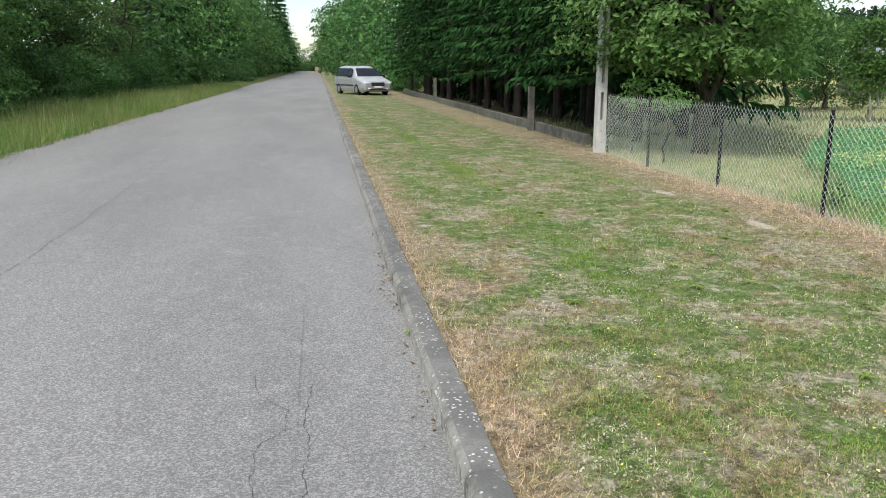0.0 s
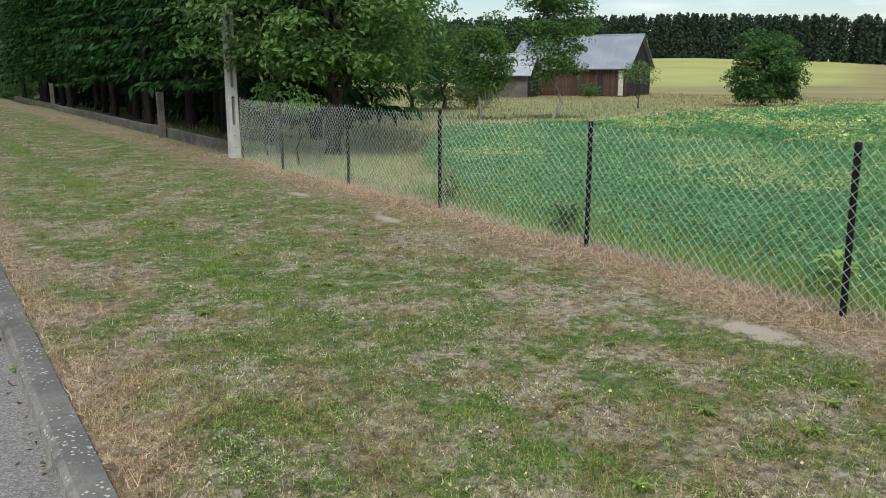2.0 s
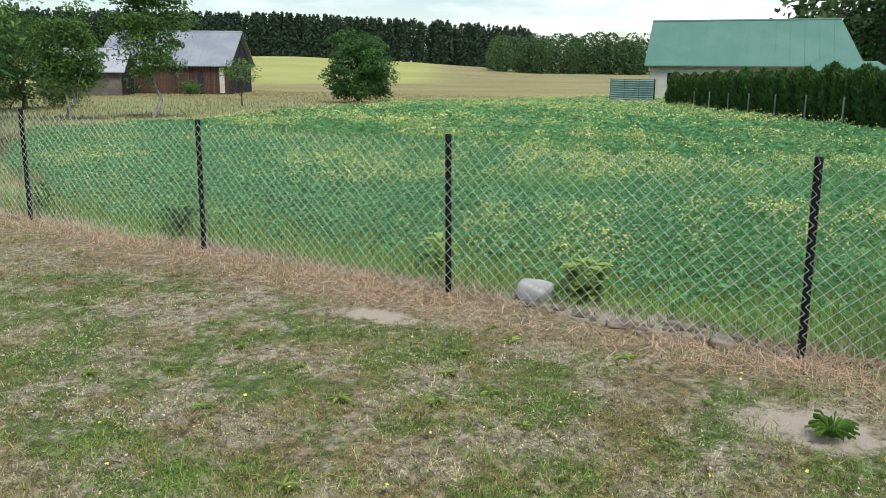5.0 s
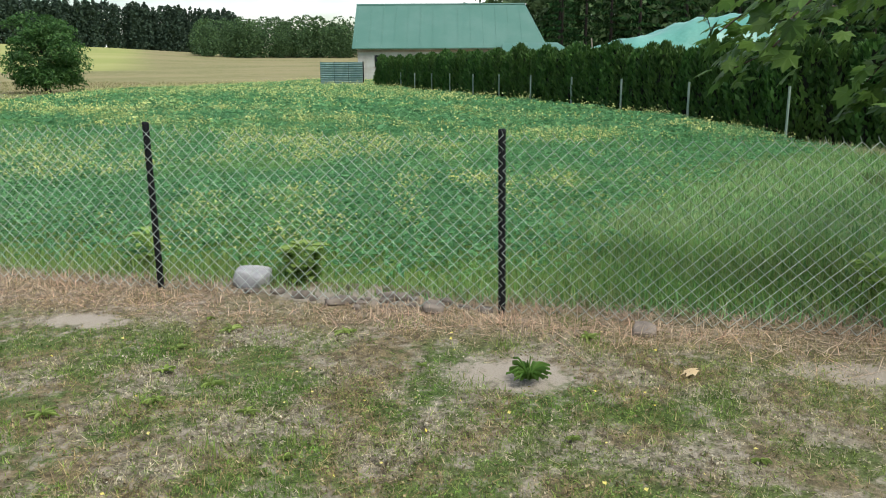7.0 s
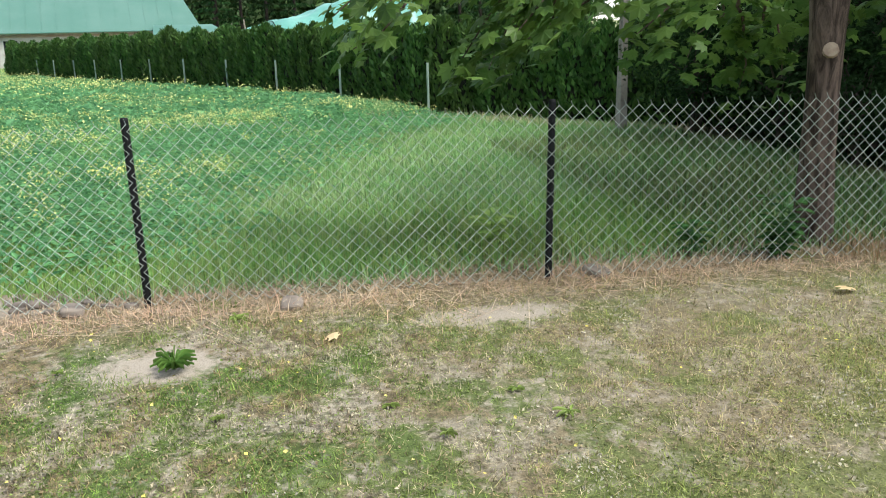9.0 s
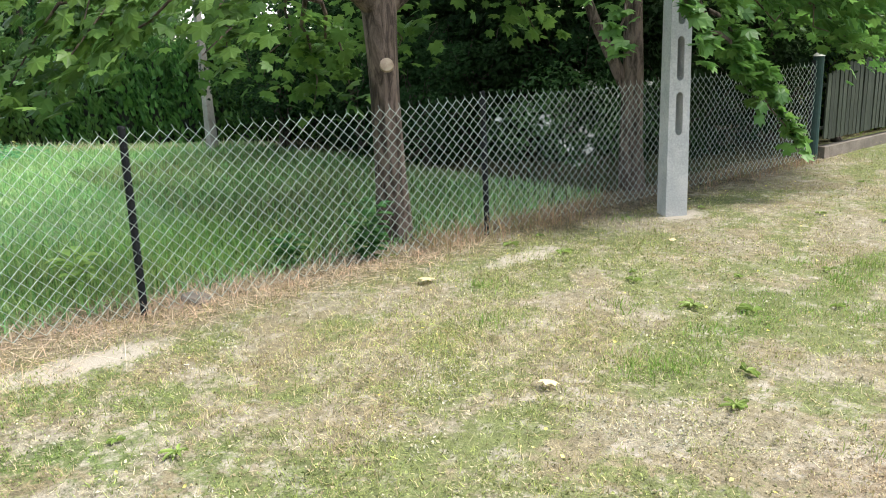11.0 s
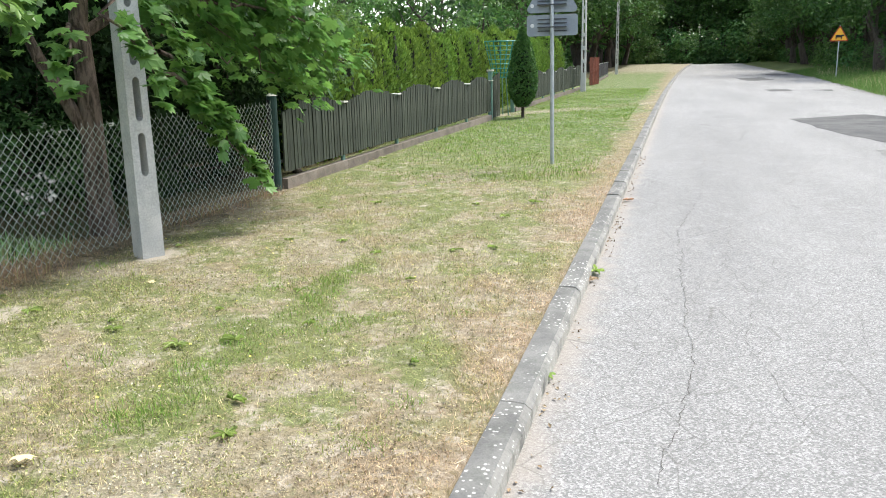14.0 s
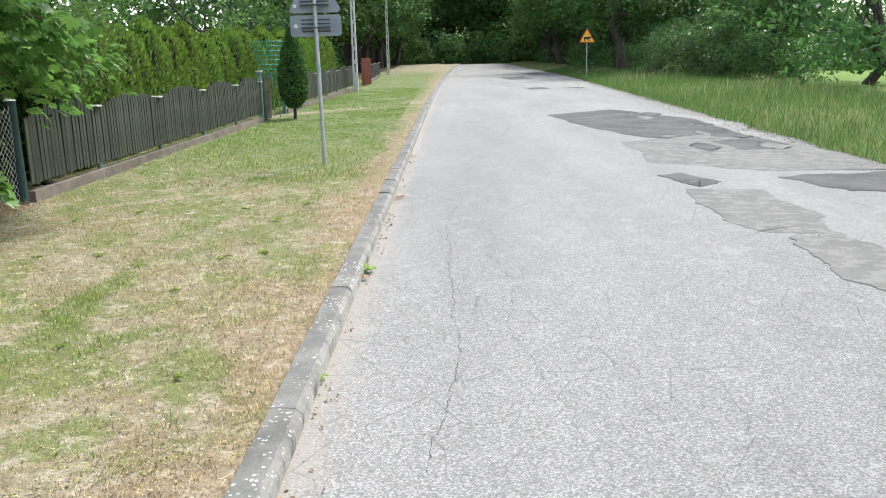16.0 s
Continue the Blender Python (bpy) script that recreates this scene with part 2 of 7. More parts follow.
def verge_tint(n, blade=None):
    """Colour of the mown verge: green, straw and bleached patches, scorched strips along kerb and fence, sand."""
    o = n.xyz()
    u = n.m("SUBTRACT", o[0], n.m("MULTIPLY_ADD", o[1], 0.01, 0.54))
    big, mid, fine = n.noise(0.55, 3, 0.55), n.noise(2.3, 4, 0.6), n.noise(22.0, 3, 0.65)
    south = n.step(n.m("MULTIPLY", o[1], -1.0), 8.0, 20.0)
    g = n.m("ADD", n.m("MULTIPLY_ADD", mid, 1.2, -0.28), n.m("MULTIPLY_ADD", big, 0.7, -0.16))
    g = n.m("ADD", g, n.m("MULTIPLY_ADD", fine, 0.5, -0.25))
    g = n.m("MULTIPLY_ADD", south, 0.52, g)
    g = n.m("MULTIPLY_ADD", n.step(o[1], 5.0, 14.0), 0.06, n.m("MULTIPLY_ADD", n.step(o[1], -1.5, 0.5), 0.02, g))
    dry = n.m("MULTIPLY", n.step(n.m("MULTIPLY", o[1], -1.0), 0.0, 2.5), n.m("SUBTRACT", 1.0, south))
    g = n.m("MULTIPLY_ADD", dry, -0.01, g)
    rut = n.m("MULTIPLY", n.m("SUBTRACT", 1.0, n.step(n.m("ABSOLUTE", n.m("ADD", n.m("SUBTRACT", o[0], 2.27), n.m("MULTIPLY_ADD", n.noise(0.8, 2), 0.5, -0.25))), 0.06, 0.26)), n.step(n.noise(0.9, 2, 0.5, n.scaled(0.3, 1, 1)), 0.40, 0.55))
    rut = n.m("MULTIPLY", rut, n.m("MULTIPLY_ADD", dry, -0.45, 1.0))
    g = n.m("MULTIPLY_ADD", rut, 0.34, g)
    if blade is not None:
        g = n.m("ADD", g, n.m("MULTIPLY_ADD", blade, 1.0, -0.50))
    straw = n.mix(n.step(n.noise(2.6, 4, 0.6), 0.42, 0.58), (0.36, 0.285, 0.145), (0.52, 0.465, 0.33))
    straw = n.mix(n.step(fine, 0.42, 0.68), straw, (0.22, 0.17, 0.10))
    straw = n.mix(n.m("MULTIPLY", dry, 0.5), straw, (0.47, 0.40, 0.245))
    green = n.mix(n.step(mid, 0.4, 0.75), (0.195, 0.26, 0.07), (0.13, 0.23, 0.045))
    green = n.mix(n.m("MULTIPLY", dry, 0.72), green, (0.31, 0.315, 0.12))
    c = n.mix(n.step(g, 0.44, 0.60), straw, green)
    c = n.mix(n.m("MULTIPLY", rut, 0.3), c, (0.15, 0.23, 0.05))
    edge = n.m("MULTIPLY_ADD", mid, 0.9, -0.45)
    kerbside = n.m("SUBTRACT", 1.0, n.step(n.m("ADD", u, n.m("ADD", edge, n.m("MULTIPLY_ADD", big, 1.2, -0.5))), 0.25, 0.9))
    fence_w = n.m("MULTIPLY", n.step(n.m("ADD", o[0], edge), 4.35, 4.95), n.m("SUBTRACT", 1.0, n.step(n.m("ADD", o[0], edge), 5.5, 6.1)))
    fence_w = n.m("MULTIPLY", fence_w, n.step(o[1], -6.5, -3.5))
    litter = n.m("MULTIPLY", n.step(n.m("ADD", o[0], n.m("MULTIPLY_ADD", mid, 1.2, -0.6)), 4.3, 4.8), n.m("SUBTRACT", 1.0, n.step(o[1], -6.0, -3.2)))
    scorched = n.mix(n.step(fine, 0.35, 0.7), (0.52, 0.385, 0.26), (0.36, 0.25, 0.155))
    c = n.mix(n.m("MULTIPLY", n.m("MAXIMUM", kerbside, fence_w), n.m("MULTIPLY_ADD", fine, 0.6, 0.35, clamp=True)), c, scorched)
    litter = n.m("MULTIPLY", litter, n.step(o[1], -10.6, -10.0))
    c = n.mix(n.m("MULTIPLY", litter, 0.85), c, n.mix(n.step(fine, 0.4, 0.65), (0.30, 0.20, 0.14), (0.13, 0.10, 0.075)))
    path = n.m("ABSOLUTE", n.m("ADD", n.m("MULTIPLY_ADD", o[0], -1.32, o[1]), n.m("MULTIPLY_ADD", mid, 1.6, 28.4)))
    path = n.m("MAXIMUM", n.m("SUBTRACT", 1.0, n.step(path, 0.35, 1.1)), n.step(n.m("MULTIPLY", o[1], -1.0), 62.0, 80.0))
    c = n.mix(n.m("MULTIPLY", path, n.m("MULTIPLY_ADD", fine, 0.5, 0.5)), c, (0.46, 0.39, 0.27))
    clover = n.m("MULTIPLY", n.m("SUBTRACT", 1.0, n.step(n.voro(24), 0.22, 0.42)), n.step(n.noise(1.7, 3), 0.44, 0.58))
    c = n.mix(n.m("MULTIPLY", clover, n.m("MULTIPLY_ADD", dry, -0.3, 0.5)), c, (0.15, 0.25, 0.07))
    grain = n.m("SUBTRACT", n.noise(15.0, 4, 0.7), 0.5)
    c = n.hsv(c, 0.5, 1.0, n.m("MULTIPLY_ADD", grain, n.m("MULTIPLY_ADD", dry, -1.3, 2.7), 1.0))
    bare = 0.0
    for cx, cy, rx, ry in SAND:
        a = n.m("POWER", n.m("DIVIDE", n.m("SUBTRACT", o[0], cx), ry), 2.0)
        b = n.m("POWER", n.m("DIVIDE", n.m("SUBTRACT", o[1], cy), rx), 2.0)
        bare = n.m("MAXIMUM", bare, n.m("SUBTRACT", 1.35, n.m("ADD", a, b)))
    sand = n.step(n.m("ADD", bare, n.m("MULTIPLY_ADD", n.noise(7.0, 6, 0.75), 5.6, -2.75)), 0.0, 1.2)
    return c, sand, fine


def make_verge():
    n = Nodes("mown_verge")
    c, sand, fine = verge_tint(n)
    grit = n.noise(90, 3, 0.7)
    soil = n.hsv(c, 0.5, 0.9, n.m("MULTIPLY_ADD", grit, 0.9, 0.06))
    c = n.mix(sand, soil, n.mix(grit, (0.28, 0.242, 0.19), (0.47, 0.42, 0.345)))
    return n.end(c, 0.95, 0.0, n.bump(n.m("MULTIPLY_ADD", fine, 0.7, grit), 0.6, 0.02), 0.1)


def make_field(name, a, b, c, scale=0.08, furrow=0.0):
    n = Nodes(name)
    x, y = n.noise(scale, 5, 0.6), n.noise(scale * 18, 4, 0.65)
    col = n.mix(n.step(x, 0.35, 0.65), a, b)
    col = n.mix(n.step(y, 0.45, 0.75), col, c)
    return n.end(col, 0.95, 0.0, n.bump(y, 0.7, 0.1), 0.1)


def make_asphalt():
    n = Nodes("worn_asphalt")
    o = n.xyz()
    stone, grain = n.voro(120, None, "F1"), n.noise(260, 2, 0.6)
    chip = n.add("ShaderNodeTexVoronoi", Scale=120.0)
    n.put(chip, "Vector", n.pos())
    tone = n.xyz(chip.outputs["Color"])[0]
    stain = n.noise(0.5, 5, 0.6, n.scaled(1.0, 0.25, 1.0))
    blot = n.noise(3.2, 5, 0.65)
    c = n.mix(n.step(stain, 0.3, 0.7), (0.166, 0.164, 0.159), (0.212, 0.209, 0.202))
    c = n.mix(n.step(blot, 0.5, 0.8), c, (0.23, 0.228, 0.222))
    c = n.hsv(c, 0.5, 1.0, n.m("MULTIPLY_ADD", n.m("POWER", tone, 1.8), 0.85, 0.68))
    u = n.m("SUBTRACT", o[0], n.m("MULTIPLY_ADD", o[1], 0.01, 0.54))
    dust = n.m("MULTIPLY", n.step(n.m("ADD", u, n.m("MULTIPLY_ADD", blot, 0.5, -0.25)), -0.24, -0.02), n.step(n.m("MULTIPLY", o[1], -1.0), 0.0, 2.5))
    c = n.mix(n.m("MULTIPLY", dust, 0.6), c, (0.27, 0.24, 0.205))
    crack = n.voro(0.85, n.scaled(1.0, 0.7, 1.0, n.add("ShaderNodeMixRGB", i0=0.16, i1=n.pos(), i2=n.add("ShaderNodeTexNoise", Scale=2.5, Detail=5.0).outputs["Color"]).outputs[0]), "DISTANCE_TO_EDGE")
    where = n.step(n.noise(0.35, 2), 0.42, 0.56)
    line = n.m("MULTIPLY", n.m("SUBTRACT", 1.0, n.step(crack, 0.002, 0.007)), where)
    c = n.mix(n.m("MULTIPLY", line, 0.22), c, (0.05, 0.047, 0.043))
    web = n.voro(3.4, n.add("ShaderNodeMixRGB", i0=0.22, i1=n.pos(), i2=n.add("ShaderNodeTexNoise", Scale=4.0, Detail=5.0).outputs["Color"]).outputs[0], "DISTANCE_TO_EDGE")
    fine_line = n.m("MULTIPLY", n.m("SUBTRACT", 1.0, n.step(web, 0.004, 0.014)), n.m("MULTIPLY", n.step(n.noise(0.8, 3), 0.38, 0.54), n.step(n.m("MULTIPLY", o[1], -1.0), 1.0, 3.0)))
    c = n.mix(n.m("MULTIPLY", fine_line, 0.36), c, (0.06, 0.055, 0.048))
    h = n.m("SUBTRACT", n.m("MULTIPLY", stone, 0.7), line)
    return n.end(c, 0.85, 0.0, n.bump(n.m("ADD", h, n.m("MULTIPLY", grain, 0.3)), 0.5, 0.006), 0.3)


def make_concrete(name, a, b, lichen=(0.5, 0.5, 0.46), amount=0.6):
    n = Nodes(name)
    v = n.local()
    big, fine = n.noise(3.0, 5, 0.65, n.pos()), n.noise(70, 4, 0.7, v)
    c = n.mix(n.step(big, 0.35, 0.65), a, b)
    c = n.mix(n.m("MULTIPLY", n.step(n.noise(14, 4, 0.7, n.pos()), 0.56, 0.66), amount), c, lichen)
    c = n.hsv(c, 0.5, 1.0, n.m("MULTIPLY_ADD", fine, 0.9, 0.55))
    c = n.hsv(c, 0.5, 1.0, n.m("MULTIPLY_ADD", n.rnd(), 0.25, 0.87))
    return n.end(c, 0.9, 0.0, n.bump(fine, 0.5, 0.004), 0.2)


M_VERGE = make_verge()
M_ASPHALT = make_asphalt()


def make_kerb():
    """Dark, lichen-spotted top; front face paler by its slope, from rubbing and painted side light."""
    n = Nodes("kerb_concrete")
    big, fine, spot = n.noise(2.2, 5, 0.65), n.noise(80, 4, 0.7), n.voro(34)
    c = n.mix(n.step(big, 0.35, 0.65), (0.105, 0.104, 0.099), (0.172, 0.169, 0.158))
    # steep faces get a paler tone: rubbing plus western light put into colour
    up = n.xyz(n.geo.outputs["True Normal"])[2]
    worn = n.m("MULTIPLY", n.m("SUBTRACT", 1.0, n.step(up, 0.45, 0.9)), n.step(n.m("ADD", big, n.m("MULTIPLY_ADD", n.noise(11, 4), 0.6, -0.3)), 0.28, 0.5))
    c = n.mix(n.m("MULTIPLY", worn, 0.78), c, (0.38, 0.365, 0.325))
    streak = n.step(n.noise(9, 5, 0.7, n.scaled(1, 1, 0.4)), 0.5, 0.66)
    c = n.mix(n.m("MULTIPLY", streak, 0.6), c, (0.11, 0.115, 0.10))
    lichen = n.m("MULTIPLY", n.m("SUBTRACT", 1.0, n.step(n.m("ADD", spot, n.m("MULTIPLY", n.noise(50, 3), 0.3)), 0.36, 0.46)), n.step(n.noise(4, 4, 0.65), 0.44, 0.56))
    c = n.mix(n.m("MULTIPLY", lichen, 0.75), c, (0.52, 0.515, 0.48))
    c = n.hsv(c, 0.5, 1.0, n.m("MULTIPLY_ADD", fine, 0.8, 0.6))
    c = n.hsv(c, 0.5, 1.0, n.m("MULTIPLY_ADD", n.rnd(), 0.25, 0.88))
    return n.end(c, 0.9, 0.0, n.bump(fine, 0.6, 0.004), 0.2)


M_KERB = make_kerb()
M_CONCRETE = make_concrete("pole_concrete", (0.42, 0.42, 0.40), (0.52, 0.51, 0.48), (0.34, 0.34, 0.31), 0.4)
M_PLINTH = make_concrete("plinth_concrete", (0.13, 0.11, 0.09), (0.20, 0.168, 0.14), (0.09, 0.09, 0.065), 0.5)
M_CROPSOIL = make_field("crop_soil", (0.14, 0.25, 0.08), (0.17, 0.28, 0.09), (0.22, 0.24, 0.14), 0.3)


def make_meadow():
    """Dry meadow that passes into a ripening field on the far slope."""
    n = Nodes("dry_meadow")
    o = n.xyz()
    x, y = n.noise(0.06, 5, 0.6), n.noise(1.1, 4, 0.65)
    col = n.mix(n.step(x, 0.35, 0.65), (0.20, 0.20, 0.085), (0.27, 0.24, 0.12))
    col = n.mix(n.step(y, 0.45, 0.75), col, (0.30, 0.26, 0.15))
    ripe = n.mix(n.step(n.noise(0.03, 4), 0.35, 0.65), (0.29, 0.32, 0.105), (0.36, 0.36, 0.14))
    far = n.m("MULTIPLY_ADD", n.m("SUBTRACT", x, 0.5), 30.0, n.m("ADD", n.m("MULTIPLY", o[0], 0.70), n.m("MULTIPLY", o[1], 0.71)))
    side = n.m("SUBTRACT", n.m("MULTIPLY", o[1], 1.75), o[0])
    w = n.m("MULTIPLY", n.step(far, 104.0, 112.0), n.step(side, -6.0, 14.0))
    col = n.mix(w, col, ripe)
    return n.end(col, 0.95, 0.0, n.bump(y, 0.7, 0.1), 0.1)


M_MEADOW = make_meadow()
M_ORCHARD = make_field("orchard_grass", (0.19, 0.235, 0.10), (0.25, 0.27, 0.14), (0.33, 0.30, 0.19), 0.25)
M_WILD = make_field("wild_grass_soil", (0.07, 0.10, 0.03), (0.10, 0.13, 0.04), (0.15, 0.14, 0.07), 0.4)
M_WOODFLOOR = make_field("wood_floor", (0.05, 0.055, 0.025), (0.07, 0.06, 0.035), (0.09, 0.075, 0.045), 0.5)

# ---- ground sheet ----
def spaced(*runs):
    return np.unique(np.concatenate([np.arange(a, b + 1e-6, s) for a, b, s in runs]).round(4))


gu = spaced((-2400, -600, 300), (-600, -120, 40), (-120, -24, 6), (-24, -8.6, 0.7), (-8.2, -5.0, 0.4), (-5, 0.10, 1.7), (0.14, 0.14, 1), (0.16, 1.4, 0.15), (1.5, 7.5, 0.3),
            (8, 24, 0.8), (25, 75, 2.5), (80, 340, 12), (360, 700, 40), (800, 2600, 200))
gv = spaced((-2400, -600, 300), (-600, -140, 30), (-140, -40, 5), (-40, -14, 1), (-13.5, 20, 0.35), (21, 60, 1), (62, 150, 4), (155, 420, 12), (450, 700, 40), (800, 2600, 200))
GU, GV = np.meshgrid(gu, gv, indexing="ij")
GX = GU + kerb_x(GV)
GZ = ground_z(GX, GV)
GZ = np.where(GU <= 0.141, np.where(GX > west_x(GV) + 0.02, -0.08, GZ), GZ)
gi, gj = np.meshgrid(np.arange(len(gu) - 1), np.arange(len(gv) - 1), indexing="ij")
ga = (gi * len(gv) + gj).ravel()
ground = raw("ground", np.stack([GX, GV, GZ], -1).reshape(-1, 3), np.stack([ga, ga + len(gv), ga + len(gv) + 1, ga + 1], -1), None, smooth=True)
tagged(ground, "mown grass verge, crop field and dry meadows beside the road", "ground", kind="structure")
M_HAY = make_field("green_hay_meadow", (0.10, 0.17, 0.04), (0.13, 0.20, 0.05), (0.15, 0.19, 0.065), 0.05)
for mt in (M_VERGE, M_CROPSOIL, M_MEADOW, M_ORCHARD, M_MEADOW, M_WILD, M_WOODFLOOR, M_HAY):
    ground.data.materials.append(mt)
cx = (GX[:-1, :-1] + GX[1:, 1:]).ravel() / 2
cy = (GV[:-1, :-1] + GV[1:, 1:]).ravel() / 2


def crop_edge(x):
    """North rim of the crop field."""
    return np.interp(x, [5.6, 6.7, 7.4, 11.2, 16.5, 18, 24, 38, 58, 80], [7.5, 9.5, 11.6, 16.6, 17.6, 17.5, 19.4, 24.5, 20.0, 20.0])


def hedge_line(y):
    return np.interp(y, [-9.5, -7.0, -3.4, 0.0, 12.4], [10.5, 12.2, 16.0, 22.4, 47.0])


def crop_foot(x):
    """South rim of the sown crop, where rough grass takes over."""
    return np.interp(x, [5.5, 8, 10.5, 14.4, 16.5], [0.5, 0.0, -1.0, -3.3, -4.2])


def in_crop(x, y):
    return (x > 5.55) & (y < crop_edge(x)) & (x < np.maximum(hedge_line(y) - 0.6, 0) + np.where(y > 12.4, 20, 0)) & (y > -4.8)


slot = np.zeros(len(cx), int)
dist = np.hypot(cx, cy)
slot[(cx > 6.6)] = 2
slot[(cx > np.where(cy > 16, 6.3, 5.5)) & (cy > 9) & (cx < 40) & (dist < 60)] = 3
slot[(cx > 5.5) & (cy < -4)] = 3
slot[(cx > 5.3) & (cx < 16) & (cy < -7.0)] = 6
slot[(cx > 5.95) & (cx < 9) & (cy > 18.5) & (cy < 60)] = 6
slot[in_crop(cx, cy) | ((cx > 5.4) & (cx < 13) & (cy > -7) & (cy < -4))] = 1
slot[cx < west_x(cy) + 0.3] = 5
slot[(cx < west_x(cy) - 6) & (cy < -10)] = 7
slot[(cx < west_x(cy) - 3.5) & (cy > -10) & (dist < 400)] = 6
ground.data.polygons.foreach_set("material_index", slot.astype(np.int32))

# ---- road ----
ry = spaced((-400, -60, 8), (-58, 60, 1.0), (64, 440, 8))
ru = np.linspace(0, 1, 15)
RU, RY = np.meshgrid(ru, ry, indexing="ij")
ragged = 0.12 * np.sin(RY * 1.7) + 0.09 * np.sin(RY * 4.1 + 1) + 0.05 * np.sin(RY * 9.3)
RX = west_x(RY) + (1 - RU) * ragged + RU * (kerb_x(RY) + 0.01 - west_x(RY))
RZ = -0.012 * (1 - RU) ** 2 + 0.004 * np.sin(RX * 1.1) * np.sin(RY * 0.4) * np.minimum(1, 4 * (1 - RU))
ri, rj = np.meshgrid(np.arange(len(ru) - 1), np.arange(len(ry) - 1), indexing="ij")
ra = (ri * len(ry) + rj).ravel()
road = raw("road", np.stack([RX, RY, RZ], -1).reshape(-1, 3), np.stack([ra, ra + len(ry), ra + len(ry) + 1, ra + 1], -1), M_ASPHALT, smooth=True)
tagged(road, "worn pale grey asphalt road with fine cracks and dusty edge", "road", kind="structure")

# ---- kerb ----
kerb = thing("kerb", "weathered grey concrete kerb stones with pale lichen spots", "kerb", kind="structure")


def kerb_stone(seed):
    r = random.Random(seed)
    bm = bmesh.new()
    w = [r.uniform(-0.006, 0.006) for _ in range(8)]
    rings = []
    for i, y in enumerate((-0.494, -0.25, 0.02, 0.27, 0.494)):
        o = w[i]
        rings.append([(-0.014, y, -0.14), (-0.008 + o / 2, y, 0.075 + o), (0.022, y, 0.103 + o), (0.06, y, 0.108 + o), (0.142 + o / 2, y, 0.106 + o / 2), (0.15, y, 0.09), (0.15, y, -0.14)])
    return solid(bm, rings)


stones = []
for i, yy in enumerate(range(-62, 72)):
    m = pose(float(kerb_x(yy)), yy + 0.45, random.uniform(-0.004, 0.006), random.uniform(-0.25, 0.25), 0, -math.degrees(math.atan(float(kerb_x(yy + 0.5) - kerb_x(yy - 0.5)))) + random.uniform(-0.25, 0.25))
    if i < 7:
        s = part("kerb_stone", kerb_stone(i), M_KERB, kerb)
        s.matrix_basis = m
        stones.append(s)
    else:
        again(stones[(i * 5 + i // 7) % 7], "kerb_stone", kerb, m)
for a, b in ((-300, -62.1), (72, 400)):
    ys = np.linspace(a, b, 40)
    prof = [(0.0, -0.1), (0.0, 0.09), (0.03, 0.105), (0.15, 0.1), (0.15, -0.1)]
    bm = bmesh.new()
    solid(bm, [[(float(kerb_x(y)) + px, y, pz) for px, pz in prof] for y in ys])
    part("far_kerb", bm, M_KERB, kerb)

# ---- materials of things ----
M_WIRE = plain("galvanised_wire", (0.47, 0.54, 0.48), (0.58, 0.64, 0.57), 3.0, 0.4, 0.05, 0.1)
M_POST = plain("black_painted_steel", (0.008, 0.009, 0.010), (0.014, 0.014, 0.016), 8.0, 0.6, 0, 0.1, 60, 0.2)
M_LEAF_MAPLE = foliage("maple_leaves", (0.085, 0.18, 0.042), (0.15, 0.27, 0.06), (0.11, 0.22, 0.058), 0.45, 0.42)
M_LEAF_APPLE = foliage("orchard_leaves", (0.085, 0.18, 0.045), (0.155, 0.28, 0.08), (0.18, 0.31, 0.095), 0.45, 0.45, 0.25, 0.3)
M_LEAF_WOOD = foliage("woodland_leaves", (0.04, 0.11, 0.03), (0.095, 0.205, 0.052), (0.07, 0.155, 0.05), 0.4, 0.5, 0.3, 0.7)
M_LEAF_OAK = foliage("old_tree_leaves", (0.035, 0.085, 0.02), (0.075, 0.15, 0.035), (0.05, 0.11, 0.03), 0.3, 0.55, 0.2, 0.4)
M_LEAF_BIRCH = foliage("birch_leaves", (0.07, 0.15, 0.038), (0.125, 0.23, 0.058), (0.09, 0.18, 0.05), 0.4, 0.5, 0.3, 0.6)
M_NEEDLE = foliage("spruce_needles", (0.012, 0.038, 0.012), (0.025, 0.066, 0.02), (0.046, 0.10, 0.03), 0.12, 0.8, 0.03, 0.6)
# distance haze is put into this colour: paler and bluer than near needles
M_PINE = foliage("hazy_pine_needles", (0.030, 0.056, 0.036), (0.042, 0.072, 0.042), (0.05, 0.082, 0.046), 0.1, 0.8)
M_FARLEAF = foliage("distant_leaves", (0.055, 0.105, 0.042), (0.095, 0.165, 0.06), (0.07, 0.13, 0.055), 0.3, 0.7)
# dark conifer tone, lowered further to hold the deep shade under the maples
M_YEW = foliage("shade_darkened_needles", (0.014, 0.032, 0.013), (0.024, 0.05, 0.018), (0.03, 0.06, 0.022), 0.1, 0.8, 0.08)
M_THUJA = foliage("thuja_sprays", (0.045, 0.11, 0.026), (0.085, 0.175, 0.038), (0.065, 0.14, 0.032), 0.25, 0.6)
M_THUJA_BRIGHT = foliage("bright_thuja_sprays", (0.11, 0.20, 0.03), (0.19, 0.30, 0.05), (0.16, 0.26, 0.045), 0.3, 0.6)
M_BARK = bark("brown_bark", (0.04, 0.029, 0.023), (0.20, 0.148, 0.118), 17.0)
M_BARK_DARK = bark("dark_bark", (0.045, 0.037, 0.03), (0.09, 0.075, 0.06))
M_BARK_SPRUCE = bark("spruce_bark", (0.016, 0.013, 0.011), (0.042, 0.034, 0.028))
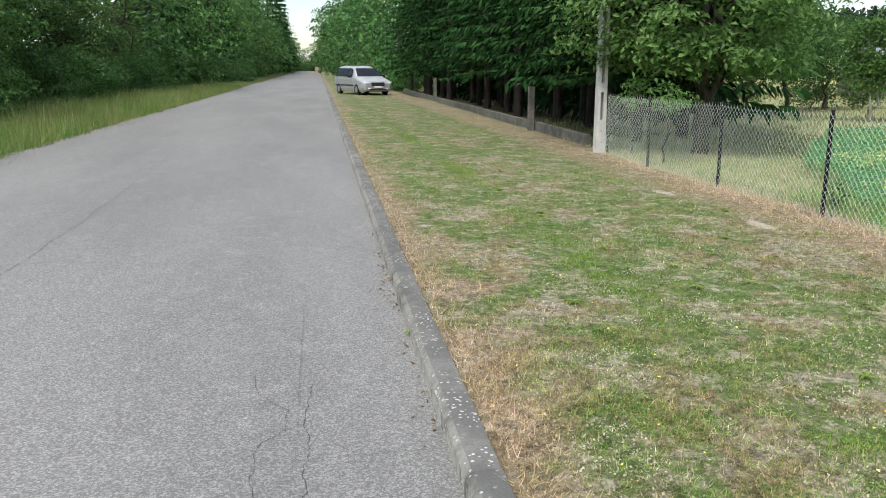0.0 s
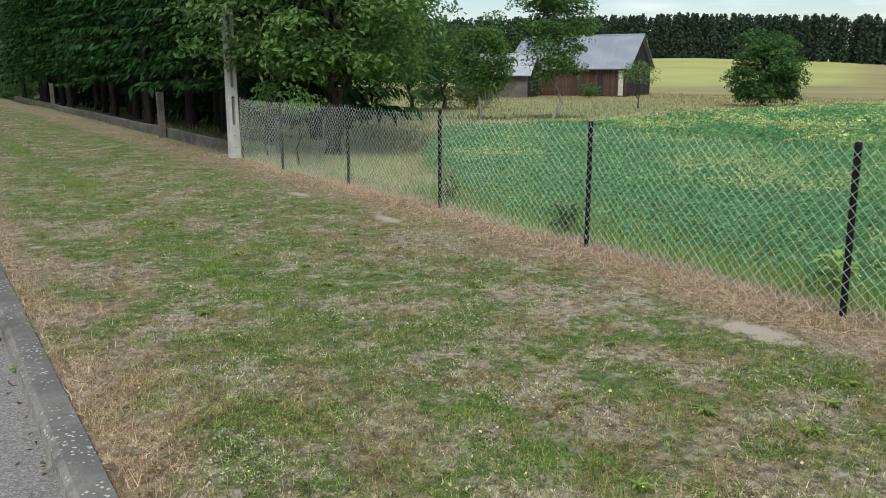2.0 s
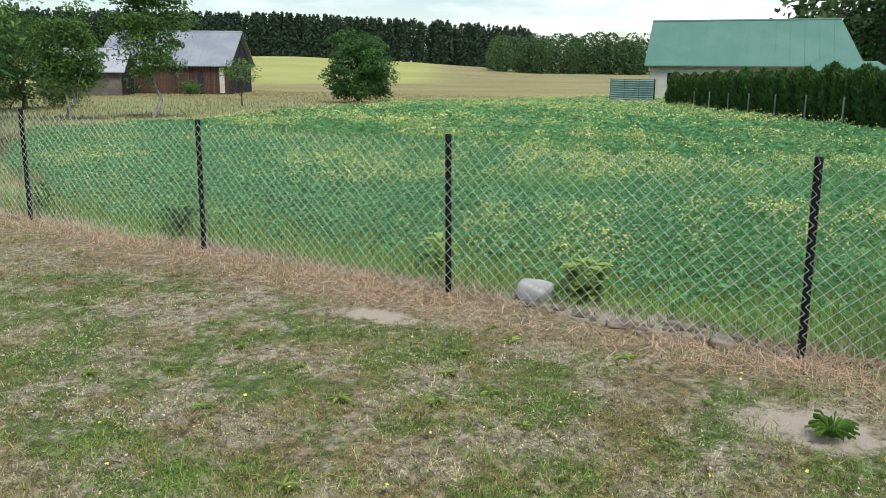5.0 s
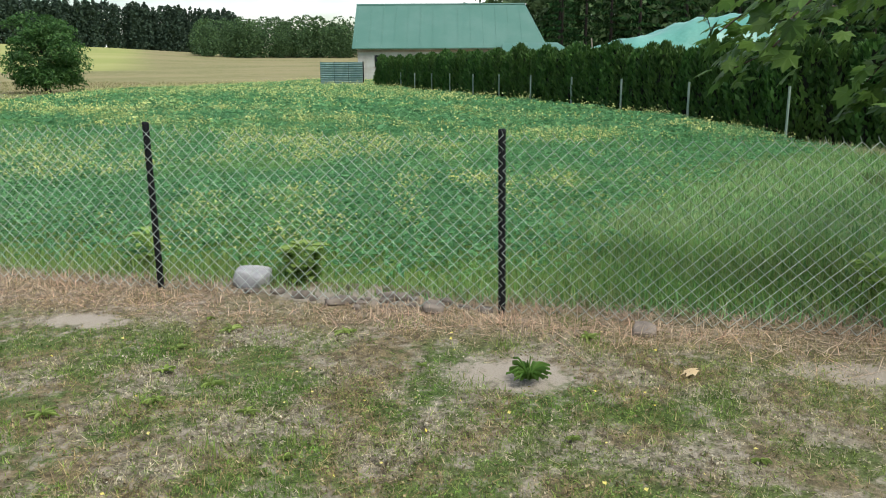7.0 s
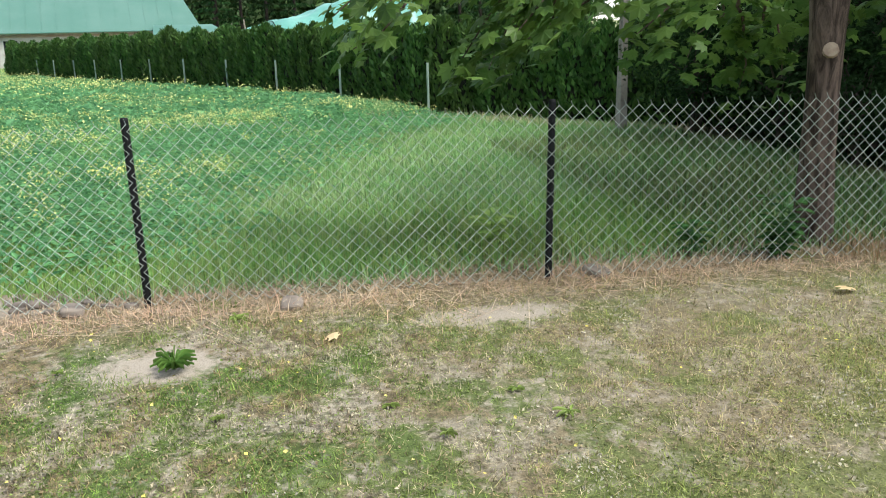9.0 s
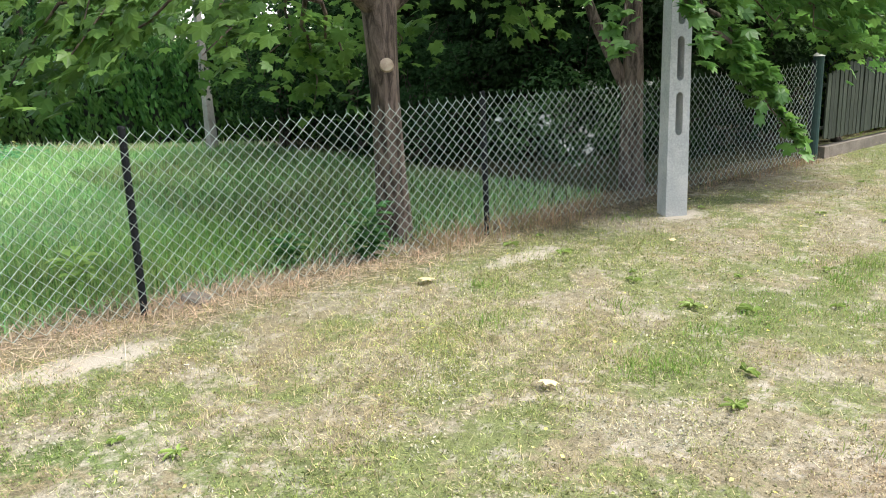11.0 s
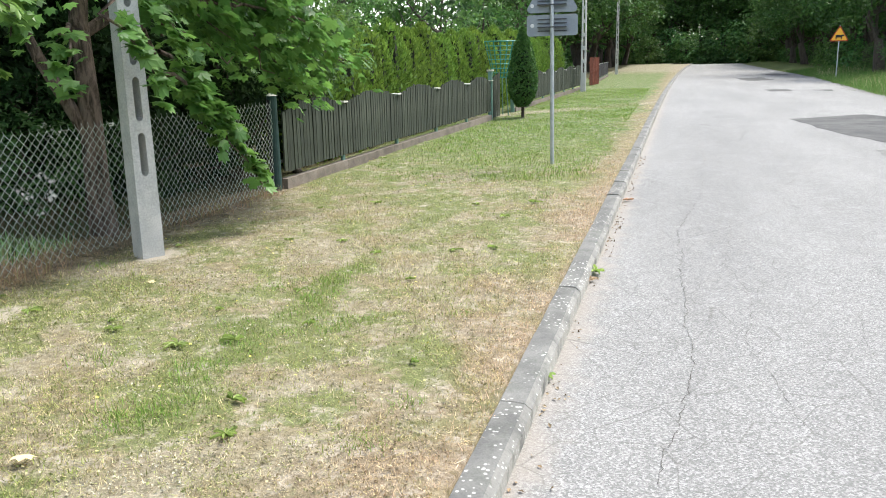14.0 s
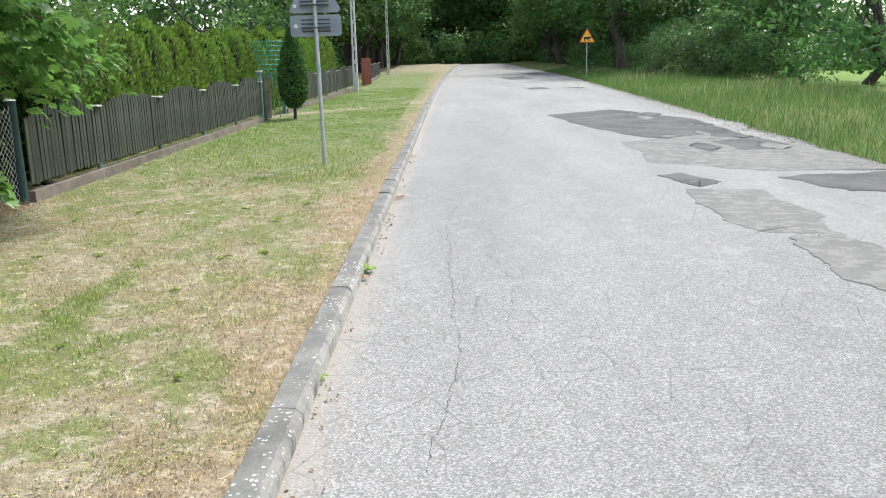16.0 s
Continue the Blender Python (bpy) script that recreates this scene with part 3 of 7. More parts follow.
M_BARK_BIRCH = bark("birch_bark", (0.46, 0.44, 0.40), (0.16, 0.145, 0.13), 5.0)

# ---- chain-link fence ----
FENCE = [(15.2, 5.62), (12.95, 5.5), (10.48, 5.48), (8.03, 5.44), (5.5, 5.43), (2.87, 5.27), (0.46, 5.12), (-2.05, 4.92), (-4.85, 4.85), (-7.4, 4.83), (-9.95, 4.78)]
FH = 1.13


def fence_x(y):
    return np.interp(y, [p[0] for p in FENCE[::-1]], [p[1] for p in FENCE[::-1]])


fence = thing("chain_link_fence", "galvanised chain-link fence on slim black steel posts", "fence")


def fence_post(bm):
    """Round steel tube with a flat cap and small wire hooks."""
    rod(bm, (0, 0, -0.05), (0, 0, FH + 0.01), 0.023, 0.023, 12)
    rod(bm, (0, 0, FH + 0.01), (0, 0, FH + 0.025), 0.026, 0.02, 12)
    for z in (0.12, 0.58, 1.02):
        block(bm, -0.032, -0.02, -0.006, 0.006, z, z + 0.014)
    return bm


first = None
for i, (y, x) in enumerate(FENCE):
    m = pose(x, y, float(ground_z(x, y)), random.uniform(-0.8, 0.8), random.uniform(-0.6, 0.6), 0)
    if first is None:
        first = part("post", fence_post(bmesh.new()), M_POST, fence)
        first.matrix_basis = m
    else:
        again(first, "post", fence, m)


def mesh_panel(y0, y1):
    """Woven zigzag wires between two posts, sagging a little."""
    w, half = 0.0435, 0.0425
    n = int(round((y0 - y1) / w))
    w = (y0 - y1) / n
    rows = int(FH / half)
    paths = []
    zz = np.arange(rows + 1)
    for i in range(n):
        yy = y0 - w * (i + 0.5) + np.where(zz % 2 == 0, -1, 1) * w * 0.5 * (1 if i % 2 == 0 else -1)
        t = (y0 - yy) / (y0 - y1)
        sag = 0.022 * np.sin(np.pi * t) * (zz / rows)
        bulge = 0.012 * np.sin(yy * 3.1 + zz * 0.2) + np.where(zz % 2 == 0, 0.002, -0.002)
        gz = np.interp(yy, [y1, y0], [float(ground_z(fence_x(y1), y1)), float(ground_z(fence_x(y0), y0))])
        paths.append((np.stack([fence_x(yy) - 0.034 + bulge, yy, gz + 0.015 + zz * half - sag], -1), np.full(rows + 1, 0.0023)))
        top = paths[-1][0][-1]
        paths.append((np.stack([top, top + [0.0, 0.012, 0.03]]), np.full(2, 0.0017)))
    return tubes(paths, 3)


for (ya, xa), (yb, xb) in zip(FENCE, FENCE[1:]):
    raw("mesh_panel", *mesh_panel(ya, yb), M_WIRE, fence, "woven diamond wire mesh panel")

# ---- concrete poles ----
def lattice_pole(bm, w0, w1, d0, d1, h, first_hole, hole, gap):
    """Tapered concrete pole with a ladder of slots through it."""
    def body(z0, z1, side):
        f = lambda z, a, b: a + (b - a) * z / h
        rings = []
        for z in (z0, z1):
            w, d = f(z, w0, w1) / 2, f(z, d0, d1) / 2
            s = w * 0.34
            if side == 0:
                rings.append([(-w, -d, z), (w, -d, z), (w, d, z), (-w, d, z)])
            else:
                a, b = (-w, -s) if side < 0 else (s, w)
                rings.append([(a, -d, z), (b, -d, z), (b, d, z), (a, d, z)])
        solid(bm, rings)
    z = first_hole
    body(-0.3, z, 0)
    while z + hole + gap < h:
        body(z, z + hole, -1), body(z, z + hole, 1)
        w, d = (w0 + (w1 - w0) * z / h) / 2 * 0.34, (d0 + (d1 - d0) * z / h) / 2 - 0.001
        for sx in (-1, 1):
            for ze, up in ((z, 1), (z + hole, -1)):
                tri_ring = [(sx * w, ze), (sx * w * 0.3, ze), (sx * w * 0.72, ze + up * w * 0.35), (sx * w, ze + up * w)]
                solid(bm, [[(px, -d, pz) for px, pz in tri_ring], [(px, d, pz) for px, pz in tri_ring]])
        body(z + hole, z + hole + gap, 0)
        z += hole + gap
    body(z, h, 0)
    return bm


def concrete_pole(x, y, rz, label, w=0.225, d=0.19, h=9.0, first_hole=0.75, hole=0.48, gap=0.12, lean=0.0):
    e = thing("utility_pole", label, "utility pole", "concrete poles", m=pose(x, y, float(ground_z(x, y)), 0, lean, rz))
    part("shaft", lattice_pole(bmesh.new(), w, w * 0.55, d, d * 0.55, h, first_hole, hole, gap), M_CONCRETE, e)
    for z, px in ((first_hole - 0.2, 0.0), (first_hole - 0.42, 0.012)):
        bm = bmesh.new()
        rod(bm, (px, -d / 2 - 0.002, z), (px, -d / 2 + 0.02, z), 0.009, 0.009, 10)
        part("bolt_hole", bm, M_POST, e, "small dark bolt hole")
    return e


concrete_pole(5.54, 15.44, 0, "pale grey concrete utility pole with slots beside the mesh fence", w=0.195, d=0.17, first_hole=0.62, hole=0.55, gap=0.16)
concrete_pole(4.21, -6.46, 62, "light grey concrete utility pole with long slots beside the fence", w=0.2, d=0.17, first_hole=0.70, hole=0.36, gap=0.095)
concrete_pole(3.66, -37.4, 0, "white concrete lattice pole beside the picket fence", first_hole=0.8, hole=0.42, gap=0.14)
concrete_pole(4.14, -67.3, 0, "pale concrete lattice pole far along the road", first_hole=0.8, hole=0.42, gap=0.14)
old_post = concrete_pole(12.2, -5.8, 0, "short weathered concrete post before the dark hedge", w=0.19, d=0.12, h=2.6, first_hole=0.9, hole=0.42, gap=0.14, lean=0.6)


M_OLDPOST = make_concrete("weathered_post", (0.17, 0.16, 0.14), (0.26, 0.245, 0.215), (0.11, 0.11, 0.085), 0.5)
for c in old_post.children:
    if c.name.startswith("shaft"):
        c.data.materials[0] = M_OLDPOST


# ---- foliage ----
def leaf_quads(rng, c, size, outward=None, flat=0.5, aspect=0.55):
    """A bent four-cornered leaf at each of the points c."""
    n = len(c)
    up = rng.normal(size=(n, 3)) + np.array([0, 0, flat * 2])
    if outward is not None:
        up += outward * 0.9
    up /= np.linalg.norm(up, axis=1, keepdims=True)
    d = rng.normal(size=(n, 3))
    d -= up * (d * up).sum(1, keepdims=True)
    d /= np.linalg.norm(d, axis=1, keepdims=True) + 1e-9
    s = np.cross(up, d)
    L = (size * rng.uniform(0.6, 1.3, n))[:, None]
    v = np.stack([c - d * L * 0.5, c + s * L * aspect * 0.5 + up * L * 0.1, c + d * L * 0.55 - up * L * 0.12, c - s * L * aspect * 0.5 + up * L * 0.1], 1)
    return v.reshape(-1, 3), np.arange(4 * n).reshape(-1, 4)


def crown_points(rng, centre, radii, clumps, per, spread, hollow=0.45, low=-1.0):
    """Points gathered in clumps towards the rim of an ellipsoid."""
    centre, radii = np.array(centre, float), np.array(radii, float)
    d = rng.normal(size=(clumps, 3))
    d /= np.linalg.norm(d, axis=1, keepdims=True)
    d[:, 2] = np.maximum(d[:, 2], low)
    r = hollow + (1.05 - hollow) * rng.random((clumps, 1)) ** 0.6
    r *= 0.85 + 0.25 * np.sin(d[:, :1] * 5 + centre[0]) * np.sin(d[:, 1:2] * 4 + d[:, 2:] * 3)
    cc = centre + d * r * radii
    dome = rng.normal(size=(clumps, per, 3)) + np.array([0, 0, 0.55])
    dome /= np.linalg.norm(dome, axis=2, keepdims=True)
    size = spread * rng.uniform(1.1, 2.4, (clumps, 1, 1))
    pts = cc[:, None] + dome * size * rng.uniform(0.35, 1.0, (clumps, per, 1)) ** 0.5 * np.array([1.15, 1.15, 0.62])
    out = np.repeat(d, per, 0) * 0.5 + dome.reshape(-1, 3) * 0.8
    return pts.reshape(-1, 3), out, cc


def limb(rng, a, b, r0, r1, sag=0.0, k=5):
    t = np.linspace(0, 1, k)[:, None]
    p = np.array(a) * (1 - t) + np.array(b) * t
    p[1:-1] += rng.normal(size=(k - 2, 3)) * np.linalg.norm(np.array(b) - a) * 0.05
    p[:, 2] -= sag * np.sin(np.pi * t[:, 0])
    return p, np.linspace(r0, r1, k)


def broadleaf(name, label, category, group, h, radii, base, tr, leaves, clumps, per, size, spread, seed, bark_m=None, stems=1, low=-1.0, hollow=0.45, m=None):
    """Trunk, limbs and a crown of leaf clumps; base: height of the crown's underside."""
    rng = np.random.default_rng(seed)
    e = thing(name, label, category, group, m=m)
    c = np.array([0, 0, base + radii[2]])
    pts, out, cc = crown_points(rng, c, radii, clumps, per, spread, hollow, low)
    pts[:, 2] = np.maximum(pts[:, 2], 0.06)
    V, F = leaf_quads(rng, pts, size, out)
    raw("crown", V, F, leaves, e)
    paths = []
    for s in range(stems):
        o = np.array([rng.normal() * tr * 1.5, rng.normal() * tr * 1.5, 0]) * (stems > 1)
        top = np.array([rng.normal() * radii[0] * 0.15, rng.normal() * radii[1] * 0.15, base + radii[2] * 1.4]) + o * 1.6
        p, r = limb(rng, o + [0, 0, -0.1], top, tr, tr * 0.2, 0, 8)
        r[0] *= 1.3
        paths.append((p, r))
        for j in rng.choice(len(cc), min(len(cc), 8 // stems + 3), replace=False):
            q = p[rng.integers(2, 6)]
            paths.append(limb(rng, q, cc[j], tr * 0.35, tr * 0.06, 0, 5))
    raw("trunk", *tubes(paths, 5), bark_m or M_BARK_DARK, e, smooth=True)
    return e


def spruce(name, label, h, r, base, seed, m=None, mat=None, tr=0.14, whorls=27, per=9, sprays=44):
    """Conifer with tiers of drooping branches set with hanging sprays."""
    rng = np.random.default_rng(seed)
    e = thing(name, label, "conifer", "spruce row", m=m)
    V, F, paths, n = [], [], [(np.array([[0, 0, -0.1], [0.03, 0, h * 0.5], [0, 0, h * 0.98]]), np.array([tr * 1.15, tr * 0.7, 0.01]))], 0
    C, D, S = [], [], []
    for z in np.linspace(base, h * 0.97, whorls):
        f = 1 - (z - base) / (h - base)
        for b in range(per):
            a = rng.uniform(0, 2 * np.pi)
            L = r * (0.15 + 0.85 * f ** 0.8) * rng.uniform(0.7, 1.1)
            d = np.array([np.cos(a), np.sin(a), 0])
            t = np.linspace(0, 1, 5)[:, None]
            p = np.array([0, 0, z]) + d * L * t + np.array([0, 0, 1]) * (L * (-0.28 * t + 0.12 * t * t) + rng.normal() * 0.05)
            if b == 0:
                paths.append((p[::2], np.linspace(0.012, 0.004, 3)))
            k = sprays
            tt = rng.uniform(0.2, 1.05, k)
            q = np.array([0, 0, z]) + d * L * tt[:, None] + np.array([0, 0, 1]) * (L * (-0.28 * tt + 0.12 * tt * tt))[:, None]
            side = np.cross(d, [0, 0, 1.0])
            dirs = d * rng.uniform(0.1, 0.9, (k, 1)) + side * rng.uniform(-0.9, 0.9, (k, 1)) + np.array([0, 0, -1]) * rng.uniform(0.15, 0.9, (k, 1))
            C.append(q), D.append(dirs / np.linalg.norm(dirs, axis=1, keepdims=True)), S.append(rng.uniform(0.14, 0.34, k) * (0.6 + 0.4 * f) * (44 / sprays) ** 0.5)
    C, D, S = np.concatenate(C), np.concatenate(D), np.concatenate(S)[:, None]
    s = np.cross(D, rng.normal(size=D.shape))
    s /= np.linalg.norm(s, axis=1, keepdims=True)
    s2 = np.cross(D, s)
    w = 0.16
    quad = lambda s: np.stack([C, C + D * S * 0.45 + s * S * w, C + D * S, C + D * S * 0.45 - s * S * w], 1).reshape(-1, 3)
    V = np.concatenate([quad(s)[: len(C) * 2], quad(s2)[len(C) * 2:]])
    raw("crown", V, np.arange(len(V)).reshape(-1, 4), mat or M_NEEDLE, e)
    raw("trunk", *tubes(paths, 5), M_BARK_SPRUCE, e, smooth=True)
    return e


def place(ob, x, y, rz=0.0, s=1.0, label=""):
    c = copy_thing(ob, pose(x, y, float(ground_z(x, y)), 0, 0, rz) @ Matrix.Scale(s, 4))
    if label:
        c["label"] = label
    return c



# ---- trees and hedges ----
def soil(x, y):
    return float(ground_z(x, y))


def at(x, y, rz=0.0, s=1.0):
    return pose(x, y, soil(x, y), 0, 0, rz) @ Matrix.Scale(s, 4)


rr = random.Random(5)
SPRUCE = "tall dark green spruce with bare lower trunk behind the low wall"
sp = [spruce("spruce_tree", SPRUCE, 12, 2.5, 1.75 + 0.2 * i, 20 + i, at(6.9 + 0.3 * i, 18.6 + 1.5 * i)) for i in range(4)]
for i in range(24):
    place(sp[i % 4], 7.2 + rr.uniform(-0.3, 0.5) + 1.1 * (i % 2), 24.4 + i * 1.5, rr.uniform(0, 360), rr.uniform(0.85, 1.15))
sp_far = spruce("spruce_tree", "dark spruce in the second row", 12, 2.5, 0.9, 27, at(10.6, 24.0), None, 0.16, 20, 8, 9)
place(sp[0], 7.0, 17.2, 80, 0.95)
place(sp[2], 8.4, 17.9, 200, 1.0)
for i in range(16):
    place(sp_far, 10.6 + rr.uniform(-0.8, 0.8), 22 + i * 2.5, rr.uniform(0, 360), rr.uniform(0.9, 1.2))

# broad orchard tree by the pole, with two leaning stems
orchard_tree = broadleaf("orchard_tree", "broad leafy tree with forked dark trunk overhanging the mesh fence", "tree", "", 7, (1.85, 1.85, 3.0), -0.5, 0.14, M_LEAF_APPLE,
                         150, 150, 0.13, 0.31, 31, M_BARK_DARK, stems=2, low=-0.28, hollow=0.72, m=at(7.1, 14.8))
place(orchard_tree, 9.0, 18.0, 130, 0.95, "second leafy orchard tree behind the forked one")
for k, (x, y) in enumerate(((5.95, 13.35), (6.0, 14.9))):
    broadleaf("sapling", "thin young tree with a small crown behind the mesh fence", "sapling", "saplings", 2, (0.35, 0.35, 0.35), 0.75, 0.022, M_LEAF_APPLE, 18, 26, 0.075, 0.1, 90 + k, M_BARK_DARK, m=at(x, y))

dark_fruit = broadleaf("orchard_tree", "dense dark fruit tree further back on the orchard grass", "tree", "", 6, (2.8, 2.8, 2.6), 0.9, 0.13, M_LEAF_WOOD, 90, 100, 0.16, 0.45, 33, M_BARK_DARK, low=-0.9, m=at(15.0, 27.5))
for x, y, s in ((20.3, 33.2, 0.75), (23.6, 35.6, 0.7), (17.6, 31.5, 0.7)):
    place(dark_fruit, x, y, x * 40, s)
# birches, walnut and a young fruit tree on the meadow
broadleaf("birch_tree", "small birch with white double trunk on the dry meadow", "tree", "meadow trees", 4, (1.15, 1.15, 1.5), 0.7, 0.05, M_LEAF_BIRCH, 110, 80, 0.115, 0.22, 41, M_BARK_BIRCH, stems=2, m=at(18.23, 24.78))
broadleaf("birch_tree", "taller birch with airy crown and white trunk on the dry meadow", "tree", "meadow trees", 7, (1.45, 1.45, 3.2), 0.6, 0.07, M_LEAF_BIRCH, 170, 84, 0.12, 0.24, 42, M_BARK_BIRCH, hollow=0.2, m=at(20.81, 23.87))
broadleaf("walnut_tree", "round dense green tree standing alone at the field edge", "tree", "meadow trees", 4.6, (2.2, 2.2, 2.9), -1.3, 0.16, M_LEAF_WOOD, 150, 130, 0.17, 0.34, 43, M_BARK_DARK, low=-0.42, m=at(42.4, 30.2))
broadleaf("fruit_tree", "young fruit tree with a sparse leaning crown before the barn", "tree", "meadow trees", 2.4, (1.0, 1.0, 0.7), 1.1, 0.05, M_LEAF_APPLE, 30, 30, 0.12, 0.2, 44, M_BARK_DARK, m=at(34.2, 32.2))
broadleaf("garden_shrub", "low rounded shrub beside the barn wall", "shrub", "barn shrubs", 1.2, (0.9, 0.8, 0.6), 0.02, 0.04, M_LEAF_WOOD, 30, 40, 0.12, 0.2, 45, M_BARK_DARK, m=at(45.5, 48.2))
shrub_low = broadleaf("garden_shrub", "broad low green shrub behind the birches", "shrub", "barn shrubs", 1.4, (1.6, 1.2, 0.75), 0.0, 0.04, M_LEAF_BIRCH, 50, 40, 0.14, 0.28, 46, M_BARK_DARK, m=at(24.5, 38.0))
for x, y in ((21.5, 39.5), (27.0, 37.5), (18.5, 41.0)):
    place(shrub_low, x, y, x * 50, 1.0)

# woodland trees used again along the road
WOOD = "tall leafy woodland tree with dense crown down to the undergrowth"
wood = [broadleaf("woodland_tree", WOOD, "tree", "roadside wood", 13, (3.4 + 0.3 * i, 3.4, 6.6), -3.6 + 0.2 * i, 0.2, (M_LEAF_WOOD, M_LEAF_BIRCH, M_LEAF_OAK)[i % 3], 130, 130, 0.16, 0.50, 60 + i, M_BARK_DARK, low=-0.42, hollow=0.72,
                  m=at(-12.5 - i, 24 + 5.5 * i)) for i in range(3)]
FARWOOD = "leafy woodland tree further along the road"
wood_far = [broadleaf("woodland_tree", FARWOOD, "tree", "roadside wood", 13, (3.6, 3.6, 6.6), -3.4, 0.2, (M_LEAF_WOOD, M_LEAF_BIRCH, M_LEAF_OAK)[i % 3], 80, 24, 0.38, 0.60, 65 + i, M_BARK_DARK, low=-0.42, hollow=0.7,
                      m=at(-13.5 - i, 72 + 6 * i)) for i in range(3)]
BUSH = "dense green roadside bush at the edge of the wood"
bush = [broadleaf("roadside_bush", BUSH, "bush", "roadside bushes", 3, (1.9, 1.9, 1.8), -1.2, 0.05, (M_LEAF_WOOD, M_LEAF_BIRCH)[i % 2], 62, 100, 0.115, 0.33, 70 + i, M_BARK_DARK, stems=2, low=-0.3,
                  m=at(-9.8, 17.5 + 3.4 * i)) for i in range(3)]
bush_far = [broadleaf("roadside_bush", "green bush among the far roadside trees", "bush", "roadside bushes", 3, (2.1, 2.1, 2.0), -1.3, 0.05, (M_LEAF_WOOD, M_LEAF_BIRCH)[i % 2], 34, 40, 0.26, 0.42, 75 + i, M_BARK_DARK, stems=2, low=-0.3,
                      m=at(-10.2, 62 + 5 * i)) for i in range(2)]
for x, y, s in ((-13.2, 41.5, 1.0), (-14.4, 47.0, 1.1), (-16.0, 53.0, 1.1)):
    place(wood[1], x, y, y * 9, s)
for i in range(8):
    place(wood[i % 3], -12.2 - 2.2 * (i % 2) - rr.uniform(0, 1.2), 12 + i * 5.2 + rr.uniform(-1, 1), rr.uniform(0, 360), rr.uniform(0.85, 1.15))
for i in range(36):
    place(wood_far[i % 3], -11.0 - 2.0 * (i % 2) - rr.uniform(0, 2.4), 54 + i * 5.2 + rr.uniform(-1, 1), rr.uniform(0, 360), rr.uniform(0.9, 1.2) * (1 + 0.6 * min(1, max(0, (i - 8) / 8))))
for i in range(10):
    if i not in (1, 2, 3):
        place(bush[i % 3], -9.9 - rr.uniform(0, 1.0), 12 + i * 4.3 + rr.uniform(-0.8, 0.8), rr.uniform(0, 360), rr.uniform(0.75, 1.15))
for i in range(22):
    place(bush_far[i % 2], -9.6 - rr.uniform(0, 1.0), 55 + i * 6.0, rr.uniform(0, 360), rr.uniform(0.75, 1.15))
for i in range(8):
    place(sp_far, -10.5 - rr.uniform(0, 5), 66 + i * 16, rr.uniform(0, 360), rr.uniform(1.2, 1.6), "very tall dark spruce standing in the roadside wood")
for i in range(6):
    place(wood_far[(i + 1) % 3], -15 - rr.uniform(0, 2), 6 - i * 7.5, rr.uniform(0, 360), rr.uniform(0.8, 1.0))
# the wood that closes the road's far ends
for i in range(26):
    place(wood_far[0], 8.6 + rr.uniform(-0.8, 2) - 0.012 * i * 6, 63 + i * 6.0, rr.uniform(0, 360), rr.uniform(0.9, 1.2) * (1 + 0.4 * min(1, i / 8)))
for x, y, s in ((6.6, 66, 0.9), (7.4, 74, 1.1), (7.0, 83, 1.0), (6.8, 60.5, 0.7), (7.0, 95, 1.2), (-7.6, 98, 0.8), (6.5, 110, 1.3), (6.5, 125, 1.3), (6.2, 140, 1.3), (6.2, 160, 1.4)):
    place(bush_far[int(y) % 2], x, y, y * 31, s)
for i in range(24):
    place(wood_far[i % 3], -10.6 - 1.6 * (i % 2) - rr.uniform(0, 1.0), 243 + i * 8.5, rr.uniform(0, 360), rr.uniform(1.6, 1.9))
for i in range(14):
    place(wood_far[i % 3], 7.8 + 1.6 * (i % 2) + rr.uniform(0, 1.5), 222 + i * 14, rr.uniform(0, 360), rr.uniform(1.4, 1.7))
for i in range(12):
    place(wood_far[i % 3], -18 + i * 3.2, 452 + rr.uniform(-6, 10), rr.uniform(0, 360), rr.uniform(1.3, 1.6))

for i in range(16):
    place(bush_far[i % 2], -14 + i * 1.9, 446 + rr.uniform(-2, 2), rr.uniform(0, 360), rr.uniform(1.8, 2.6))
for i in range(7):
    place(sp_far, -8.4 - rr.uniform(0, 1.6), 215 + i * 19, rr.uniform(0, 360), rr.uniform(2.0, 2.4), "very tall dark spruce standing in the roadside wood")
for x, y, k in ((3.4, 250, 1.0), (3.0, 285, 1.2), (3.4, 320, 1.5), (2.8, 360, 1.5), (3.6, 400, 1.8)):
    place(bush_far[int(y) % 2], x, y, y * 13, k)
# south side: tall trees with bare trunks along the bend, undergrowth between
TALL = "large old roadside tree with dark trunk and high crown"
tall = [broadleaf("roadside_tree", TALL, "tree", "avenue trees", 14, (4.6, 4.6, 5.0), 2.0 + 0.4 * i, 0.36, M_LEAF_OAK, 110, 44, 0.36, 0.75, 80 + i, M_BARK_DARK, low=-0.8, m=at(-13.5 - i, -62 - 9 * i)) for i in range(2)]
